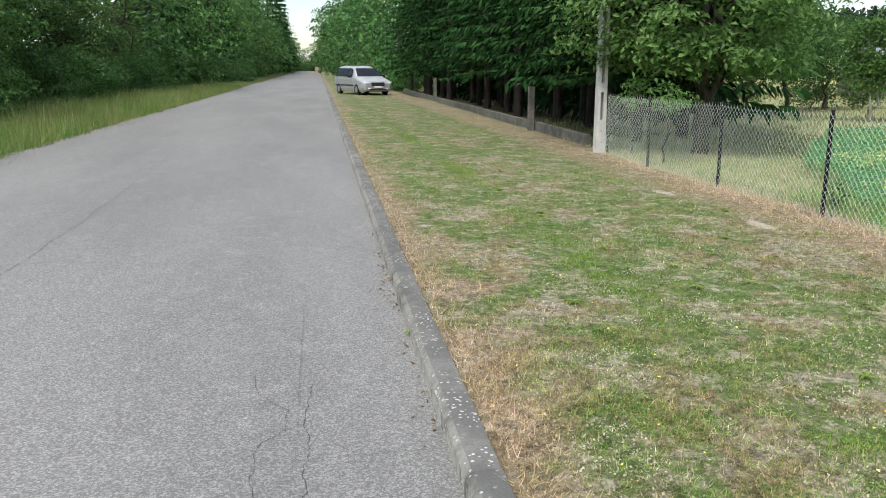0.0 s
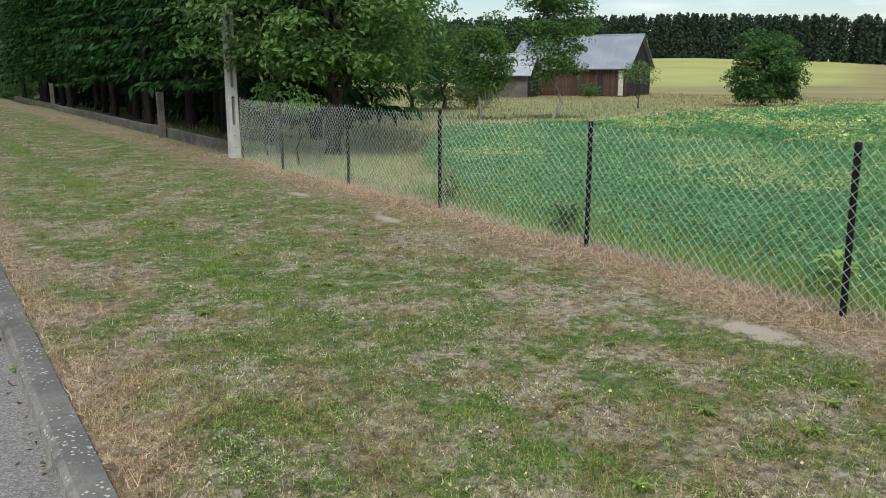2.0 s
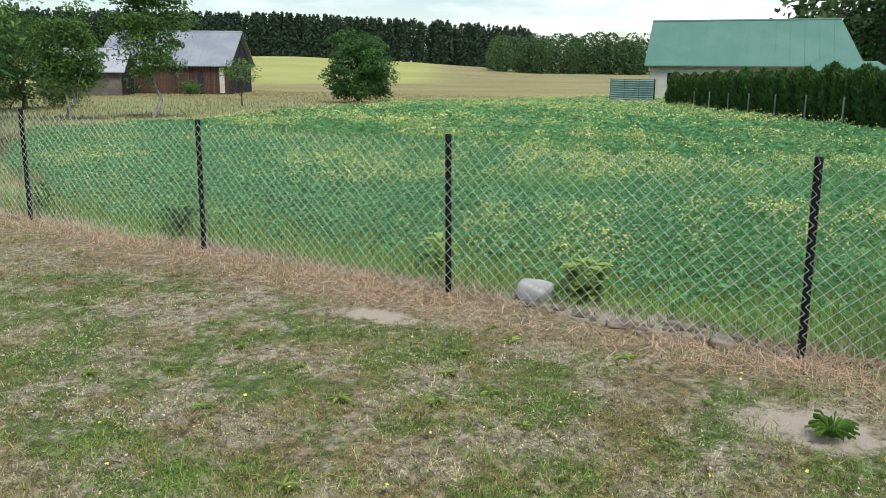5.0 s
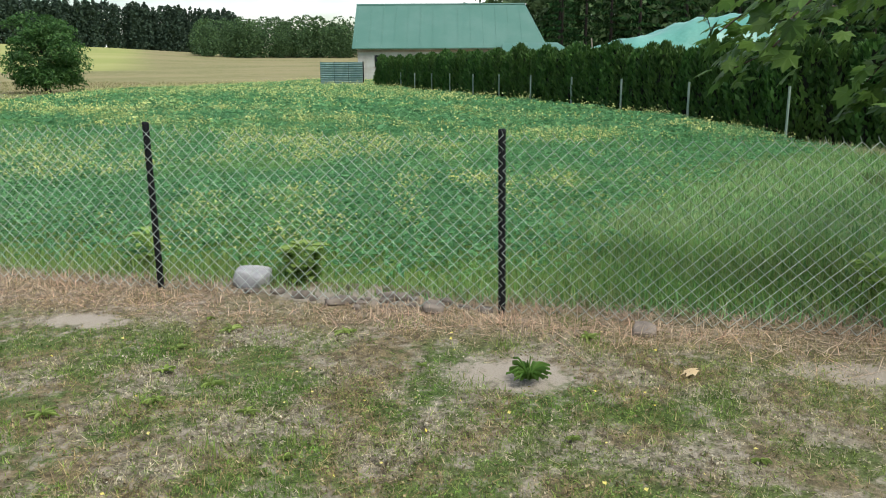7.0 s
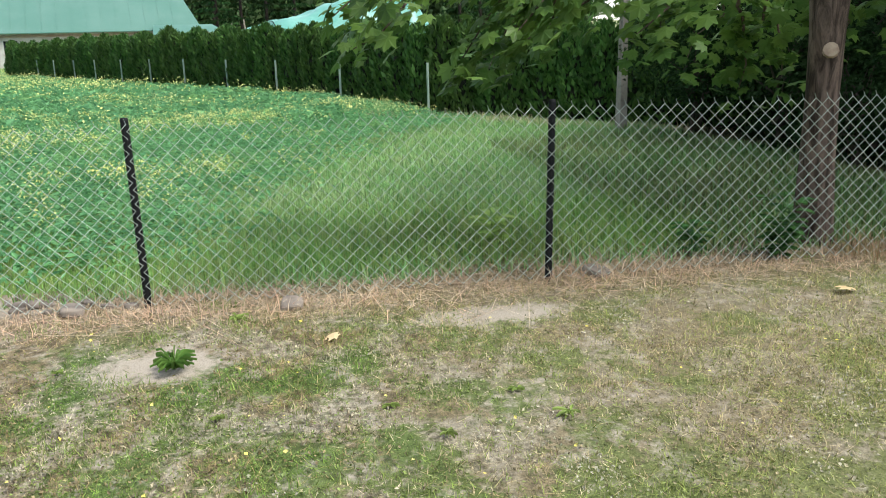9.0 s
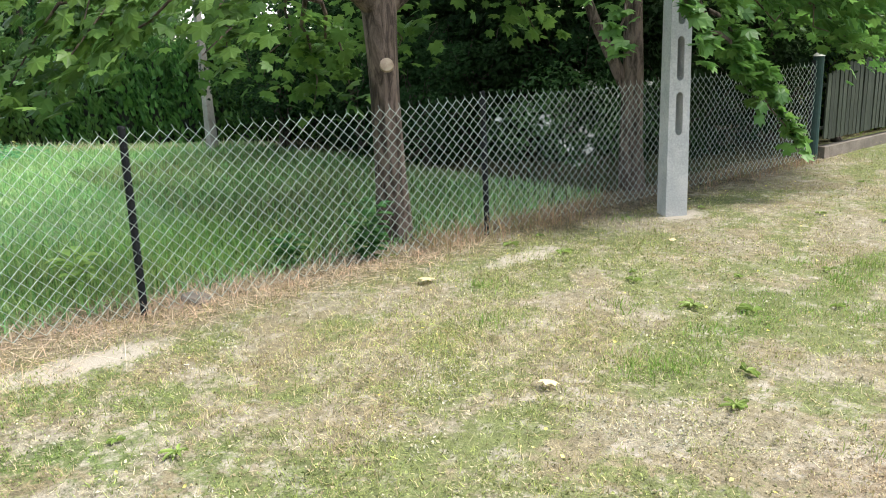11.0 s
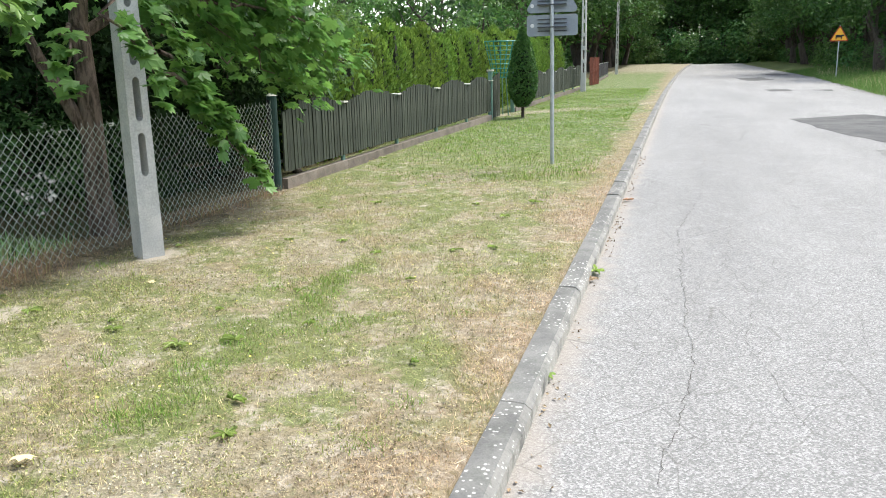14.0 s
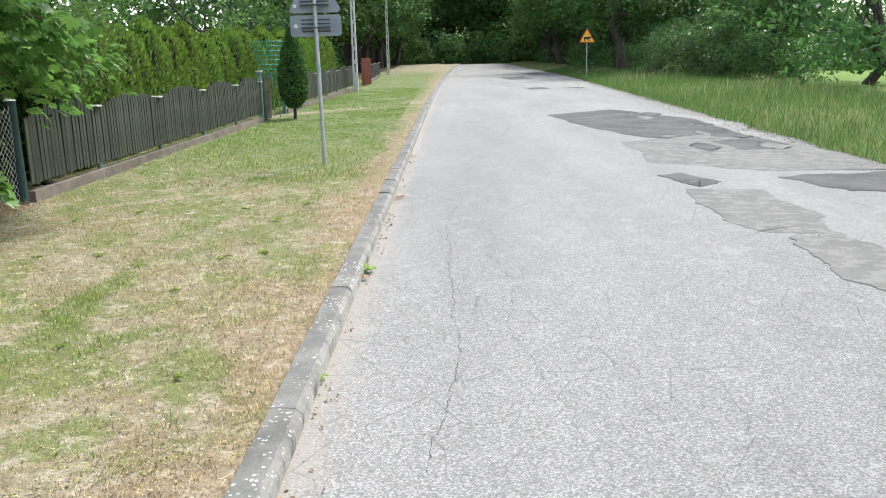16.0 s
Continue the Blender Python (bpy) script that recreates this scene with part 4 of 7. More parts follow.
for i in range(14):
    y = -66 - i * 8.5
    place(tall[i % 2], float(west_x(y)) - 4.0 - rr.uniform(0, 2), y, rr.uniform(0, 360), rr.uniform(0.85, 1.1))
    place(wood_far[i % 3], float(west_x(y)) - 9.0 - rr.uniform(0, 3), y - 3, rr.uniform(0, 360), rr.uniform(0.9, 1.1))
    place(bush_far[i % 2], float(west_x(y)) - 4.2 - rr.uniform(0, 2), y + 4, rr.uniform(0, 360), rr.uniform(0.6, 0.9))
    place(tall[(i + 1) % 2], float(kerb_x(y)) + 8.0 + rr.uniform(0, 3), y + 3, rr.uniform(0, 360), rr.uniform(0.85, 1.1))
    place(wood_far[(i + 1) % 3], float(kerb_x(y)) + 13.0 + rr.uniform(0, 3), y, rr.uniform(0, 360), rr.uniform(0.9, 1.1))
for i in range(30):
    place(wood_far[i % 3], -62 + i * 3.0, -190 - 1.0 * abs(i - 15) + rr.uniform(-8, 8), rr.uniform(0, 360), rr.uniform(0.9, 1.2))
for i, (x, y, s) in enumerate(((-13.0, -40.5, 1.25), (-15.2, -38.5, 1.15), (-12.6, -46, 1.1), (-14.0, -51, 1.3), (-12.5, -57, 1.0))):
    place(bush[i % 3], x, y, i * 77, s, "large bright green bush above the tall roadside grass")
for i, (x, y, s) in enumerate(((-13.5, -66, 1.1), (-13.5, -76, 1.0), (-16.5, -47, 1.5), (-19, -53, 1.5), (-17, -58, 1.6))):
    place(bush_far[i % 2], x, y, i * 77, s, "large bright green bush above the tall roadside grass")
place(tall[0], -15.9, -40.5, 40, 0.62)
place(tall[1], -11.6, -54, 90, 0.8)
place(tall[0], -12.2, -60, 10, 0.85)
place(tall[1], -21.6, -52, 140, 0.55)
for i in range(14):
    place(wood_far[i % 3], -75 + i * 3.5, -112 - 2.0 * i + rr.uniform(-6, 6), rr.uniform(0, 360), rr.uniform(0.7, 0.95))
for i in range(26):
    place(wood_far[(i + 2) % 3], -40 + i * 2.2, -168 - 0.8 * abs(i - 12) + rr.uniform(-4, 4), rr.uniform(0, 360), rr.uniform(0.8, 1.1))
for i in range(14):
    place(bush_far[i % 2], -34 + i * 2.6, -150 + rr.uniform(-4, 4), rr.uniform(0, 360), rr.uniform(1.0, 1.6))
for i in range(9):
    place(tall[i % 2], -12 - i * 2.6, -128 - i * 4, i * 50, rr.uniform(0.8, 1.0))
for i in range(34):
    a = i / 33.0
    place(tall[i % 2], -46 + 72 * a + rr.uniform(-1, 1), -118 - 14 * math.sin(math.pi * a) + rr.uniform(-5, 5), rr.uniform(0, 360), rr.uniform(1.15, 1.5))
for i in range(9):
    y = -58 - i * 6.5
    place(tall[i % 2], float(kerb_x(y)) + 9.5 + rr.uniform(-1, 1.5), y, rr.uniform(0, 360), rr.uniform(1.1, 1.35))
    place(tall[(i + 1) % 2], float(west_x(y)) - 6.0 - rr.uniform(0, 3), y - 3, rr.uniform(0, 360), rr.uniform(1.1, 1.35))
for i in range(26):
    place(bush_far[i % 2], -44 + i * 2.5, -112 - 10 * math.sin(math.pi * i / 25) + rr.uniform(-3, 3), rr.uniform(0, 360), rr.uniform(1.3, 2.1))
for x, y, s in ((-24.5, -50, 1.1), (-27.5, -57, 1.5), (-31, -66, 1.7), (-37, -72, 1.8)):
    place(bush_far[0], x, y, x * 60, s, "large bright green bush above the tall roadside grass")
# garden trees behind the bright hedge
GARDEN = "leafy garden tree rising behind the bright hedge"
for i, (x, y, s) in enumerate(((9.6, -15.5, 0.55), (8.8, -20.5, 0.6), (10.2, -25.5, 0.7), (9.2, -31, 0.7), (10.4, -36.5, 0.75), (9.0, -42, 0.7), (14, -19, 0.8), (15, -28, 0.9), (8.2, -48, 0.8), (14, -12.5, 0.7))):
    place(wood[i % 3] if i < 2 else wood_far[i % 3], x, y, i * 83, s, GARDEN)
for i, (x, y, s) in enumerate(((12.5, -16.5, 0.85), (13, -22.5, 0.9), (12.5, -33, 0.9), (13.5, -40, 1.0), (12, -46, 1.0), (18.5, -11, 0.75), (15.8, -13.5, 0.8), (21.5, -13.5, 0.85), (17, -24, 1.0))):
    place(wood_far[i % 3], x, y, i * 61, s, GARDEN)

# far pine forest and lighter wood on the skyline
def far_wood(name, label, az0, az1, d0, d1, count, h0, h1, material, seed, conical, size, dense=240):
    rng = np.random.default_rng(seed)
    V = []
    for i in range(count):
        a, d = math.radians(rng.uniform(az0, az1)), rng.uniform(d0, d1)
        x, y = d * math.sin(a), d * math.cos(a)
        z, h = soil(x, y), rng.uniform(h0, h1)
        n = dense if d < d0 + (d1 - d0) * 0.35 else dense // 4
        t = rng.uniform(0.02, 1.0, n)
        r = h * (0.17 if conical else 0.24) * ((1 - t) ** 0.6 + 0.05 if conical else np.sqrt(np.clip(1 - (2 * t - 1) ** 2, 0.05, 1)) * 1.5)
        b = rng.uniform(0, 2 * np.pi, n)
        c = np.stack([x + r * np.cos(b) * rng.uniform(0.5, 1, n), y + r * np.sin(b) * rng.uniform(0.5, 1, n), z + t * h], -1)
        v, _ = leaf_quads(rng, c, h * size, None, 0.35, 0.75)
        V.append(v)
    V = np.concatenate(V)
    ob = raw(name, V, np.arange(len(V)).reshape(-1, 4), material)
    return tagged(ob, label, "forest", kind="stuff")


far_wood("pine_forest", "dense dark green pine forest beyond the fields", 26, 66, 296, 325, 1500, 12.8, 15.2, M_PINE, 7, True, 0.06, 240)
far_wood("distant_wood", "rounded mid green trees at the edge of the far field", 63, 86, 215, 250, 330, 5.0, 10.5, M_FARLEAF, 8, False, 0.06, 420)
far_wood("distant_wood", "dark mixed trees behind the green-roofed barn", 83, 112, 80, 98, 150, 6.5, 11.0, M_FARLEAF, 9, False, 0.085, 320)
far_wood("distant_ridge", "hazy wooded ridge on the horizon", 20, 110, 800, 900, 260, 16, 26, M_PINE, 10, False, 0.2)
for i, (x, y, s) in enumerate(((61, -6, 0.85), (67, -1, 0.9), (73, 3, 0.9), (80, -3, 1.0), (64, -3, 0.9), (70, 1, 0.95), (78, 3.5, 0.95), (58, -9, 0.8), (52, -14, 0.75), (84, -8, 1.0), (66, -16, 0.9), (74, -22, 1.0))):
    place(sp_far, x, y, i * 50, s, "dark spruce rising behind the green-roofed barn")
for i, (x, y, s) in enumerate(((60, -22, 0.8), (46, -24, 0.75), (38, -26, 0.8))):
    place(wood_far[i % 3], x, y, i * 60, s)
for i, (x, y, s) in enumerate(((15.5, 45, 0.62), (19, 52, 0.7), (23, 60, 0.75), (30, 75, 0.8), (36, 88, 0.85), (27, 92, 0.95), (17.5, 60, 0.8), (14.5, 53, 0.7))):
    place(wood_far[i % 3], x, y, i * 70, s)


# ---- thuja hedges ----
def thuja(label, h, r, n, seed, material, group, size=0.11):
    """Slim thuja: an upright body of flat sprays, uneven at the rim."""
    rng = np.random.default_rng(seed)
    e = thing("thuja", label, "hedge plant", group)
    t = rng.uniform(0.01, 1.0, n)
    a = rng.uniform(0, 2 * np.pi, n)
    prof = r * np.clip(1.05 - 0.55 * t ** 2.2, 0, 1) * (1 + 0.16 * np.sin(a * 3 + t * 9 + seed)) * rng.uniform(0.72, 1.06, n)
    prof *= np.where(t > 0.93, (1.0 - t) / 0.07 * 0.8 + 0.2, 1)
    c = np.stack([prof * np.cos(a), prof * np.sin(a), t * h], -1)
    out = np.stack([np.cos(a), np.sin(a), np.zeros(n)], -1)
    d = np.array([0, 0, 1.0]) + out * 0.55 + rng.normal(size=(n, 3)) * 0.35
    d /= np.linalg.norm(d, axis=1, keepdims=True)
    s = np.cross(d, out + rng.normal(size=(n, 3)) * 0.5)
    s /= np.linalg.norm(s, axis=1, keepdims=True)
    L = size * rng.uniform(0.6, 1.4, (n, 1))
    V = np.stack([c - d * L * 0.4, c + s * L * 0.28, c + d * L * 0.8, c - s * L * 0.28], 1).reshape(-1, 3)
    raw("sprays", V, np.arange(len(V)).reshape(-1, 4), material, e)
    bm = bmesh.new()
    rod(bm, (0, 0, -0.05), (0, 0, h * 0.8), 0.035, 0.01, 6)
    part("stem", bm, M_BARK_DARK, e)
    # solid near-black core stands in for the shade between the sprays
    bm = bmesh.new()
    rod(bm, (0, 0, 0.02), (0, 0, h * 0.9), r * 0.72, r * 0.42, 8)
    part("inner_shade", bm, M_INNER_SHADE, e, "dark core standing in for the shade inside the plant")
    return e


# near-black tone of the cores: shade inside the plants, put into colour
M_INNER_SHADE = plain("inner_shade_dark", (0.012, 0.016, 0.008), (0.02, 0.022, 0.012), 8, 0.95)
HEDGE1 = "trimmed dark green thuja of a long hedge beside the field"
th = [thuja(HEDGE1, 1.76, 0.36, 1700, 110 + i, M_THUJA, "field hedge") for i in range(4)]
pts = [(10.9, -8.6), (12.0, -7.3), (16.0, -3.4), (22.4, 0.0), (47.0, 12.4)]
n_h = 0
for (xa, ya), (xb, yb) in zip(pts, pts[1:]):
    L = math.hypot(xb - xa, yb - ya)
    k = int(L / 0.52)
    for i in range(k):
        x, y = xa + (xb - xa) * i / k, ya + (yb - ya) * i / k
        x += 0.42 + rr.uniform(-0.05, 0.05)
        m = at(x, y, rr.uniform(0, 360), rr.uniform(0.96, 1.06))
        if n_h < 4:
            th[n_h].matrix_basis = m
        else:
            copy_thing(th[n_h % 4], m)
        n_h += 1
HEDGE2 = "bright green trimmed thuja of the hedge behind the picket fence"
tb = [thuja(HEDGE2, 2.25, 0.42, 2700, 120 + i, M_THUJA_BRIGHT, "garden hedge", 0.08) for i in range(4)]
for i in range(46):
    y = -12.4 - i * 0.62
    m = at(5.75 + rr.uniform(-0.06, 0.06) + 0.012 * y, y, rr.uniform(0, 360), rr.uniform(0.93, 1.07))
    if i < 4:
        tb[i].matrix_basis = m
    else:
        copy_thing(tb[i % 4], m)

# clipped conifer on the verge
rng = np.random.default_rng(130)
topiary = thing("topiary_conifer", "clipped egg-shaped dark green conifer on a short trunk", "conifer", m=at(3.74, -22.5))
n = 5200
t, a = rng.uniform(0, 1, n), rng.uniform(0, 2 * np.pi, n)
rad = 0.37 * np.sin(np.pi * np.clip(t, 0.02, 1) ** 0.62) ** 0.75 * rng.uniform(0.8, 1.04, n) + 0.02
c = np.stack([rad * np.cos(a), rad * np.sin(a), 0.3 + t * 2.05], -1)
V, F = leaf_quads(rng, c, 0.085, np.stack([np.cos(a), np.sin(a), 0.4 * np.ones(n)], -1), 0.2, 0.5)
raw("crown", V, F, M_THUJA, topiary)
bm = bmesh.new()
rod(bm, (0, 0, -0.05), (0, 0, 1.9), 0.045, 0.02, 8)
part("trunk", bm, M_BARK_DARK, topiary)
# dark core again, in place of the shade inside the crown
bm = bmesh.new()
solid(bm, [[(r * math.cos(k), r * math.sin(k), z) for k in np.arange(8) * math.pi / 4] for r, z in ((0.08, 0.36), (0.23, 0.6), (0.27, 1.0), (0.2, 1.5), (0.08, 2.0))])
part("inner_shade", bm, M_INNER_SHADE, topiary, "dark core standing in for the shade inside the plant")


# ---- maples with large leaves ----
def maple_leaves(rng, c, size, out):
    """Five-lobed leaves, hanging outwards, each a star of ten corners round its middle."""
    n = len(c)
    ang = np.radians([-90, -58, -38, 2, 14, 48, 62, 90, 118, 132, 166, 178, 218, 238])
    rad = np.array([0.2, 0.6, 0.48, 0.88, 0.6, 0.94, 0.64, 1.0, 0.64, 0.94, 0.6, 0.88, 0.48, 0.6])
    up = out * 0.55 + np.array([0, 0, 0.9]) + rng.normal(size=(n, 3)) * 0.33
    up /= np.linalg.norm(up, axis=1, keepdims=True)
    tip = out + np.array([0, 0, -0.45]) + rng.normal(size=(n, 3)) * 0.45
    tip -= up * (tip * up).sum(1, keepdims=True)
    tip /= np.linalg.norm(tip, axis=1, keepdims=True)
    s = np.cross(tip, up)
    L = (size * rng.uniform(0.55, 1.15, n))[:, None, None]
    rim = c[:, None] + L * (np.cos(ang) * rad)[None, :, None] * s[:, None] + L * (np.sin(ang) * rad)[None, :, None] * tip[:, None] - L * 0.22 * (rad ** 2)[None, :, None] * up[:, None]
    V = np.concatenate([c[:, None], rim], 1).reshape(-1, 3)
    k = len(ang)
    i = np.arange(k)
    f = np.stack([np.zeros(k, int), 1 + i, 1 + (i + 1) % k], -1)
    F = (np.arange(n)[:, None, None] * (k + 1) + f[None]).reshape(-1, 3)
    return V, F


def maple(label, x, y, trunk_paths, sprays, fill, seed):
    """sprays: leafy boughs as (start, end, leaves, spread); fill: (centre, radii, leaves) of the high crown, and of
    clumps added to shade.
    """
    rng = np.random.default_rng(seed)
    e = thing("maple_tree", label, "tree", "maples", m=at(x, y))
    z0 = soil(x, y)
    o = np.array([x, y, z0])
    paths = [(np.array(p, float), np.array(r, float)) for p, r in trunk_paths]
    C, O = [], []
    for a, b, n, spread in sprays:
        n = int(n * 1.7)
        a, b = np.array(a, float) - o, np.array(b, float) - o
        p, r = limb(rng, a, b, 0.022, 0.004, -0.12, 7)
        paths.append((p, r))
        t = rng.uniform(0.25, 1.06, n) ** 0.8
        d = (b - a) / np.linalg.norm(b - a)
        side = np.cross(d, [0, 0, 1.0])
        c = a + (b - a) * t[:, None] + side * (rng.normal(size=(n, 1)) * spread) + np.array([0, 0, 1]) * (rng.normal(size=(n, 1)) * spread * 0.35 + 0.12 * np.sin(np.pi * np.clip(t, 0, 1))[:, None])
        C.append(c)
        O.append(np.tile(d * np.array([1, 1, 0.3]), (n, 1)) + side * rng.normal(size=(n, 1)) * 0.4)
    for ce, ra, n, low in fill:
        p, d, _ = crown_points(rng, np.array(ce) - o, ra, n // 16, 16, 0.3, 0.5, low)
        C.append(p), O.append(d)
    V, F = maple_leaves(rng, np.concatenate(C), 0.102, np.concatenate(O))
    raw("crown", V, F, M_LEAF_MAPLE, e)
    raw("trunk", *tubes(paths, 10), M_BARK, e, "reddish brown ridged bark", smooth=True)
    return e


m1 = maple("maple with reddish brown trunk and sawn stubs behind the fence", 5.3, -4.25,
           [([(0, 0, -0.1), (0.0, 0, 0.12), (-0.01, 0.02, 0.6), (-0.04, 0.05, 1.1), (-0.06, 0.07, 1.5), (-0.06, 0.08, 1.95), (-0.02, 0.1, 2.5), (0.05, 0.1, 3.6), (0.0, 0.0, 5.6)], (0.18, 0.145, 0.122, 0.112, 0.118, 0.14, 0.085, 0.06, 0.02)),
            ([(-0.06, 0.06, 1.80), (-0.08, 0.32, 1.98), (-0.05, 0.8, 2.10), (0.1, 1.5, 2.4), (0.2, 2.6, 3.0)], (0.115, 0.095, 0.075, 0.055, 0.02)),
            ([(-0.04, 0.05, 1.82), (-0.12, -0.25, 2.02), (-0.4, -0.8, 2.3), (-0.9, -1.5, 2.9)], (0.11, 0.085, 0.06, 0.02)),
            ([(0.0, 0.1, 2.4), (0.7, 0.5, 3.0), (1.6, 0.9, 3.6)], (0.08, 0.05, 0.02))],
           [((5.4, -2.8, 2.5), (5.45, -1.6, 1.45), 60, 0.24), ((5.9, -2.4, 2.2), (6.3, -1.0, 1.55), 60, 0.28), ((5.3, -2.9, 2.3), (5.05, -1.85, 1.62), 50, 0.22), ((5.4, -3.3, 2.2), (4.9, -2.6, 1.62), 46, 0.22),
            ((5.6, -3.0, 2.3), (5.8, -1.9, 1.4), 60, 0.26), ((5.8, -3.9, 2.0), (5.9, -4.3, 1.25), 30, 0.2), ((5.4, -3.3, 2.3), (5.3, -2.95, 1.65), 36, 0.2), ((6.0, -4.0, 2.0), (6.5, -4.3, 1.12), 44, 0.26), ((5.4, -2.8, 2.6), (5.0, -1.0, 1.75), 60, 0.26), ((5.2, -2.6, 2.7), (4.6, -0.9, 1.95), 55, 0.28), ((5.6, -2.6, 2.5), (6.0, -0.8, 1.75), 60, 0.3),
            ((5.4, -3.2, 2.5), (5.1, -2.0, 1.85), 50, 0.25), ((5.7, -3.6, 2.4), (6.3, -2.3, 1.55), 60, 0.3), ((6.2, -3.5, 2.3), (7.4, -2.6, 1.5), 60, 0.32),
            ((5.9, -4.0, 2.2), (7.6, -4.4, 1.35), 70, 0.35), ((5.8, -4.6, 2.2), (6.9, -5.5, 1.45), 60, 0.3), ((5.0, -4.6, 2.5), (4.2, -5.3, 2.05), 40, 0.25),
            ((5.5, -5.0, 2.3), (5.6, -6.2, 1.7), 46, 0.25), ((5.0, -3.6, 2.6), (3.9, -2.9, 2.2), 50, 0.3), ((6.5, -3.0, 2.3), (8.5, -3.2, 1.7), 60, 0.35)],
           # second clump lies out of view, added to block sky light behind the fence
           [((5.4, -5.0, 4.0), (2.5, 2.2, 1.5), 750, -0.75), ((6.8, -6.0, 3.6), (2.2, 2.0, 1.3), 1100, -0.8)], 140)
rng = np.random.default_rng(141)
M_SAWN = plain("sawn_wood", (0.42, 0.33, 0.24), (0.30, 0.22, 0.16), 14, 0.85)
M_LICHEN = plain("orange_lichen_bark", (0.30, 0.17, 0.06), (0.15, 0.10, 0.06), 16, 0.9)
for z, dx, dy, s, mt in ((1.38, -0.15, 0.10, 1.0, M_SAWN), (1.90, -0.12, 0.16, 1.25, M_LICHEN)):
    V, F = tubes([(np.array([(0.0, 0.0, z), (dx * 0.7, dy * 0.7, z + 0.0), (dx * 1.25, dy * 1.25, z + 0.02), (dx * 1.27, dy * 1.27, z + 0.02)]), np.array([0.085, 0.062, 0.05, 0.0]) * s)], 10)
    raw("branch_stub", V, F, mt, m1, "pale sawn branch stub" if mt is M_SAWN else "branch stub with orange lichen")
maple("slender leaning maple with low hanging leafy boughs", 5.22, -7.2,
      [([(0, 0, -0.1), (0.02, 0, 0.5), (0.02, -0.02, 1.2), (0.1, -0.1, 2.0), (0.0, -0.2, 3.2), (0.0, -0.2, 5.0)], (0.15, 0.12, 0.105, 0.09, 0.06, 0.02)),
       ([(0.02, 0, 0.9), (0.3, 0.25, 1.7), (0.5, 0.5, 2.6)], (0.07, 0.055, 0.02)),
       ([(0.08, -0.1, 1.9), (-0.4, -0.8, 2.4), (-0.8, -1.6, 2.5)], (0.06, 0.04, 0.02))],
      [((4.4, -6.75, 2.15), (3.76, -7.72, 0.62), 90, 0.15), ((4.2, -6.9, 1.6), (3.95, -7.3, 1.0), 50, 0.16), ((4.35, -7.1, 1.8), (4.0, -7.7, 1.05), 40, 0.15), ((4.15, -6.05, 2.2), (3.72, -6.2, 1.45), 50, 0.16),
       ((4.4, -6.5, 2.3), (3.85, -6.9, 1.75), 44, 0.2), ((4.46, -6.1, 2.0), (4.3, -5.75, 1.5), 16, 0.1), ((4.5, -5.9, 2.2), (4.3, -5.3, 1.85), 18, 0.12),
       ((4.6, -7.6, 2.5), (3.9, -8.8, 1.5), 90, 0.32), ((4.5, -7.9, 2.4), (3.4, -9.4, 1.65), 110, 0.34), ((4.3, -8.1, 2.3), (3.7, -9.1, 1.95), 90, 0.34), ((4.6, -8.3, 2.2), (4.0, -9.8, 1.2), 70, 0.26),
       ((4.6, -7.2, 2.5), (4.2, -8.2, 1.9), 60, 0.28), ((4.9, -8.4, 2.4), (4.5, -10.3, 1.55), 80, 0.34), ((5.2, -8.2, 2.3), (5.3, -10.2, 1.5), 60, 0.35)],
      # the far clump is unseen canopy, placed to deepen shade below
      [((4.9, -8.3, 3.3), (2.0, 2.6, 1.4), 2600, -0.7), ((7.6, -8.2, 4.4), (2.8, 3.2, 1.5), 1800, -0.8)], 150)

# dark evergreens and a leafy bush between the fences
YEW = "dark dense conifer behind the mesh fence, further darkened for shade"
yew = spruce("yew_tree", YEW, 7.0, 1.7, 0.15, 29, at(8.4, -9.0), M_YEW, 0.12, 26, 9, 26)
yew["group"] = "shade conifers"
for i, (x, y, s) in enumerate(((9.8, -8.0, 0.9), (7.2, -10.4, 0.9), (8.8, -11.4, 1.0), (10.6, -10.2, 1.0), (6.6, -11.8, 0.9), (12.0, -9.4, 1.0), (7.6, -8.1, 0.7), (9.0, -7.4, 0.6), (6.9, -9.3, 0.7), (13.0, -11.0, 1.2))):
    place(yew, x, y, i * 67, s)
# leaf tones lowered so the colour itself gives the shade behind the fence
M_SHADE = foliage("shade_darkened_leaves", (0.016, 0.036, 0.013), (0.028, 0.058, 0.02), (0.036, 0.07, 0.025), 0.12, 0.75, 0.05)
ivy = broadleaf("dark_shrub", "leafy shrub behind the mesh fence, leaves darkened for shade", "shrub", "shade shrubs", 2.6, (1.2, 1.0, 1.25), 0.02, 0.05, M_SHADE, 60, 80, 0.075, 0.26, 160, M_BARK_DARK, stems=3, low=-0.9, m=at(7.2, -8.4))
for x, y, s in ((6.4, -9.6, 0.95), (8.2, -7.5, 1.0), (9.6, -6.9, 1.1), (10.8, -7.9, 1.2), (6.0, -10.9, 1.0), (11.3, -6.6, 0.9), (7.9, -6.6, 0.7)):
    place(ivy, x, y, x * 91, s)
broadleaf("fruit_bush", "leafy small-leaved bush hanging over the picket fence", "bush", "", 3, (0.95, 1.5, 0.95), 1.05, 0.05, M_LEAF_BIRCH, 110, 40, 0.085, 0.2, 161, M_BARK_DARK, stems=2, low=-0.9, m=at(5.15, -11.6))

# ---- buildings ----
M_ROOF_GREY = plain("grey_sheet_roof", (0.22, 0.25, 0.29), (0.28, 0.31, 0.345), 0.6, 0.5, 0.2, 0.15)
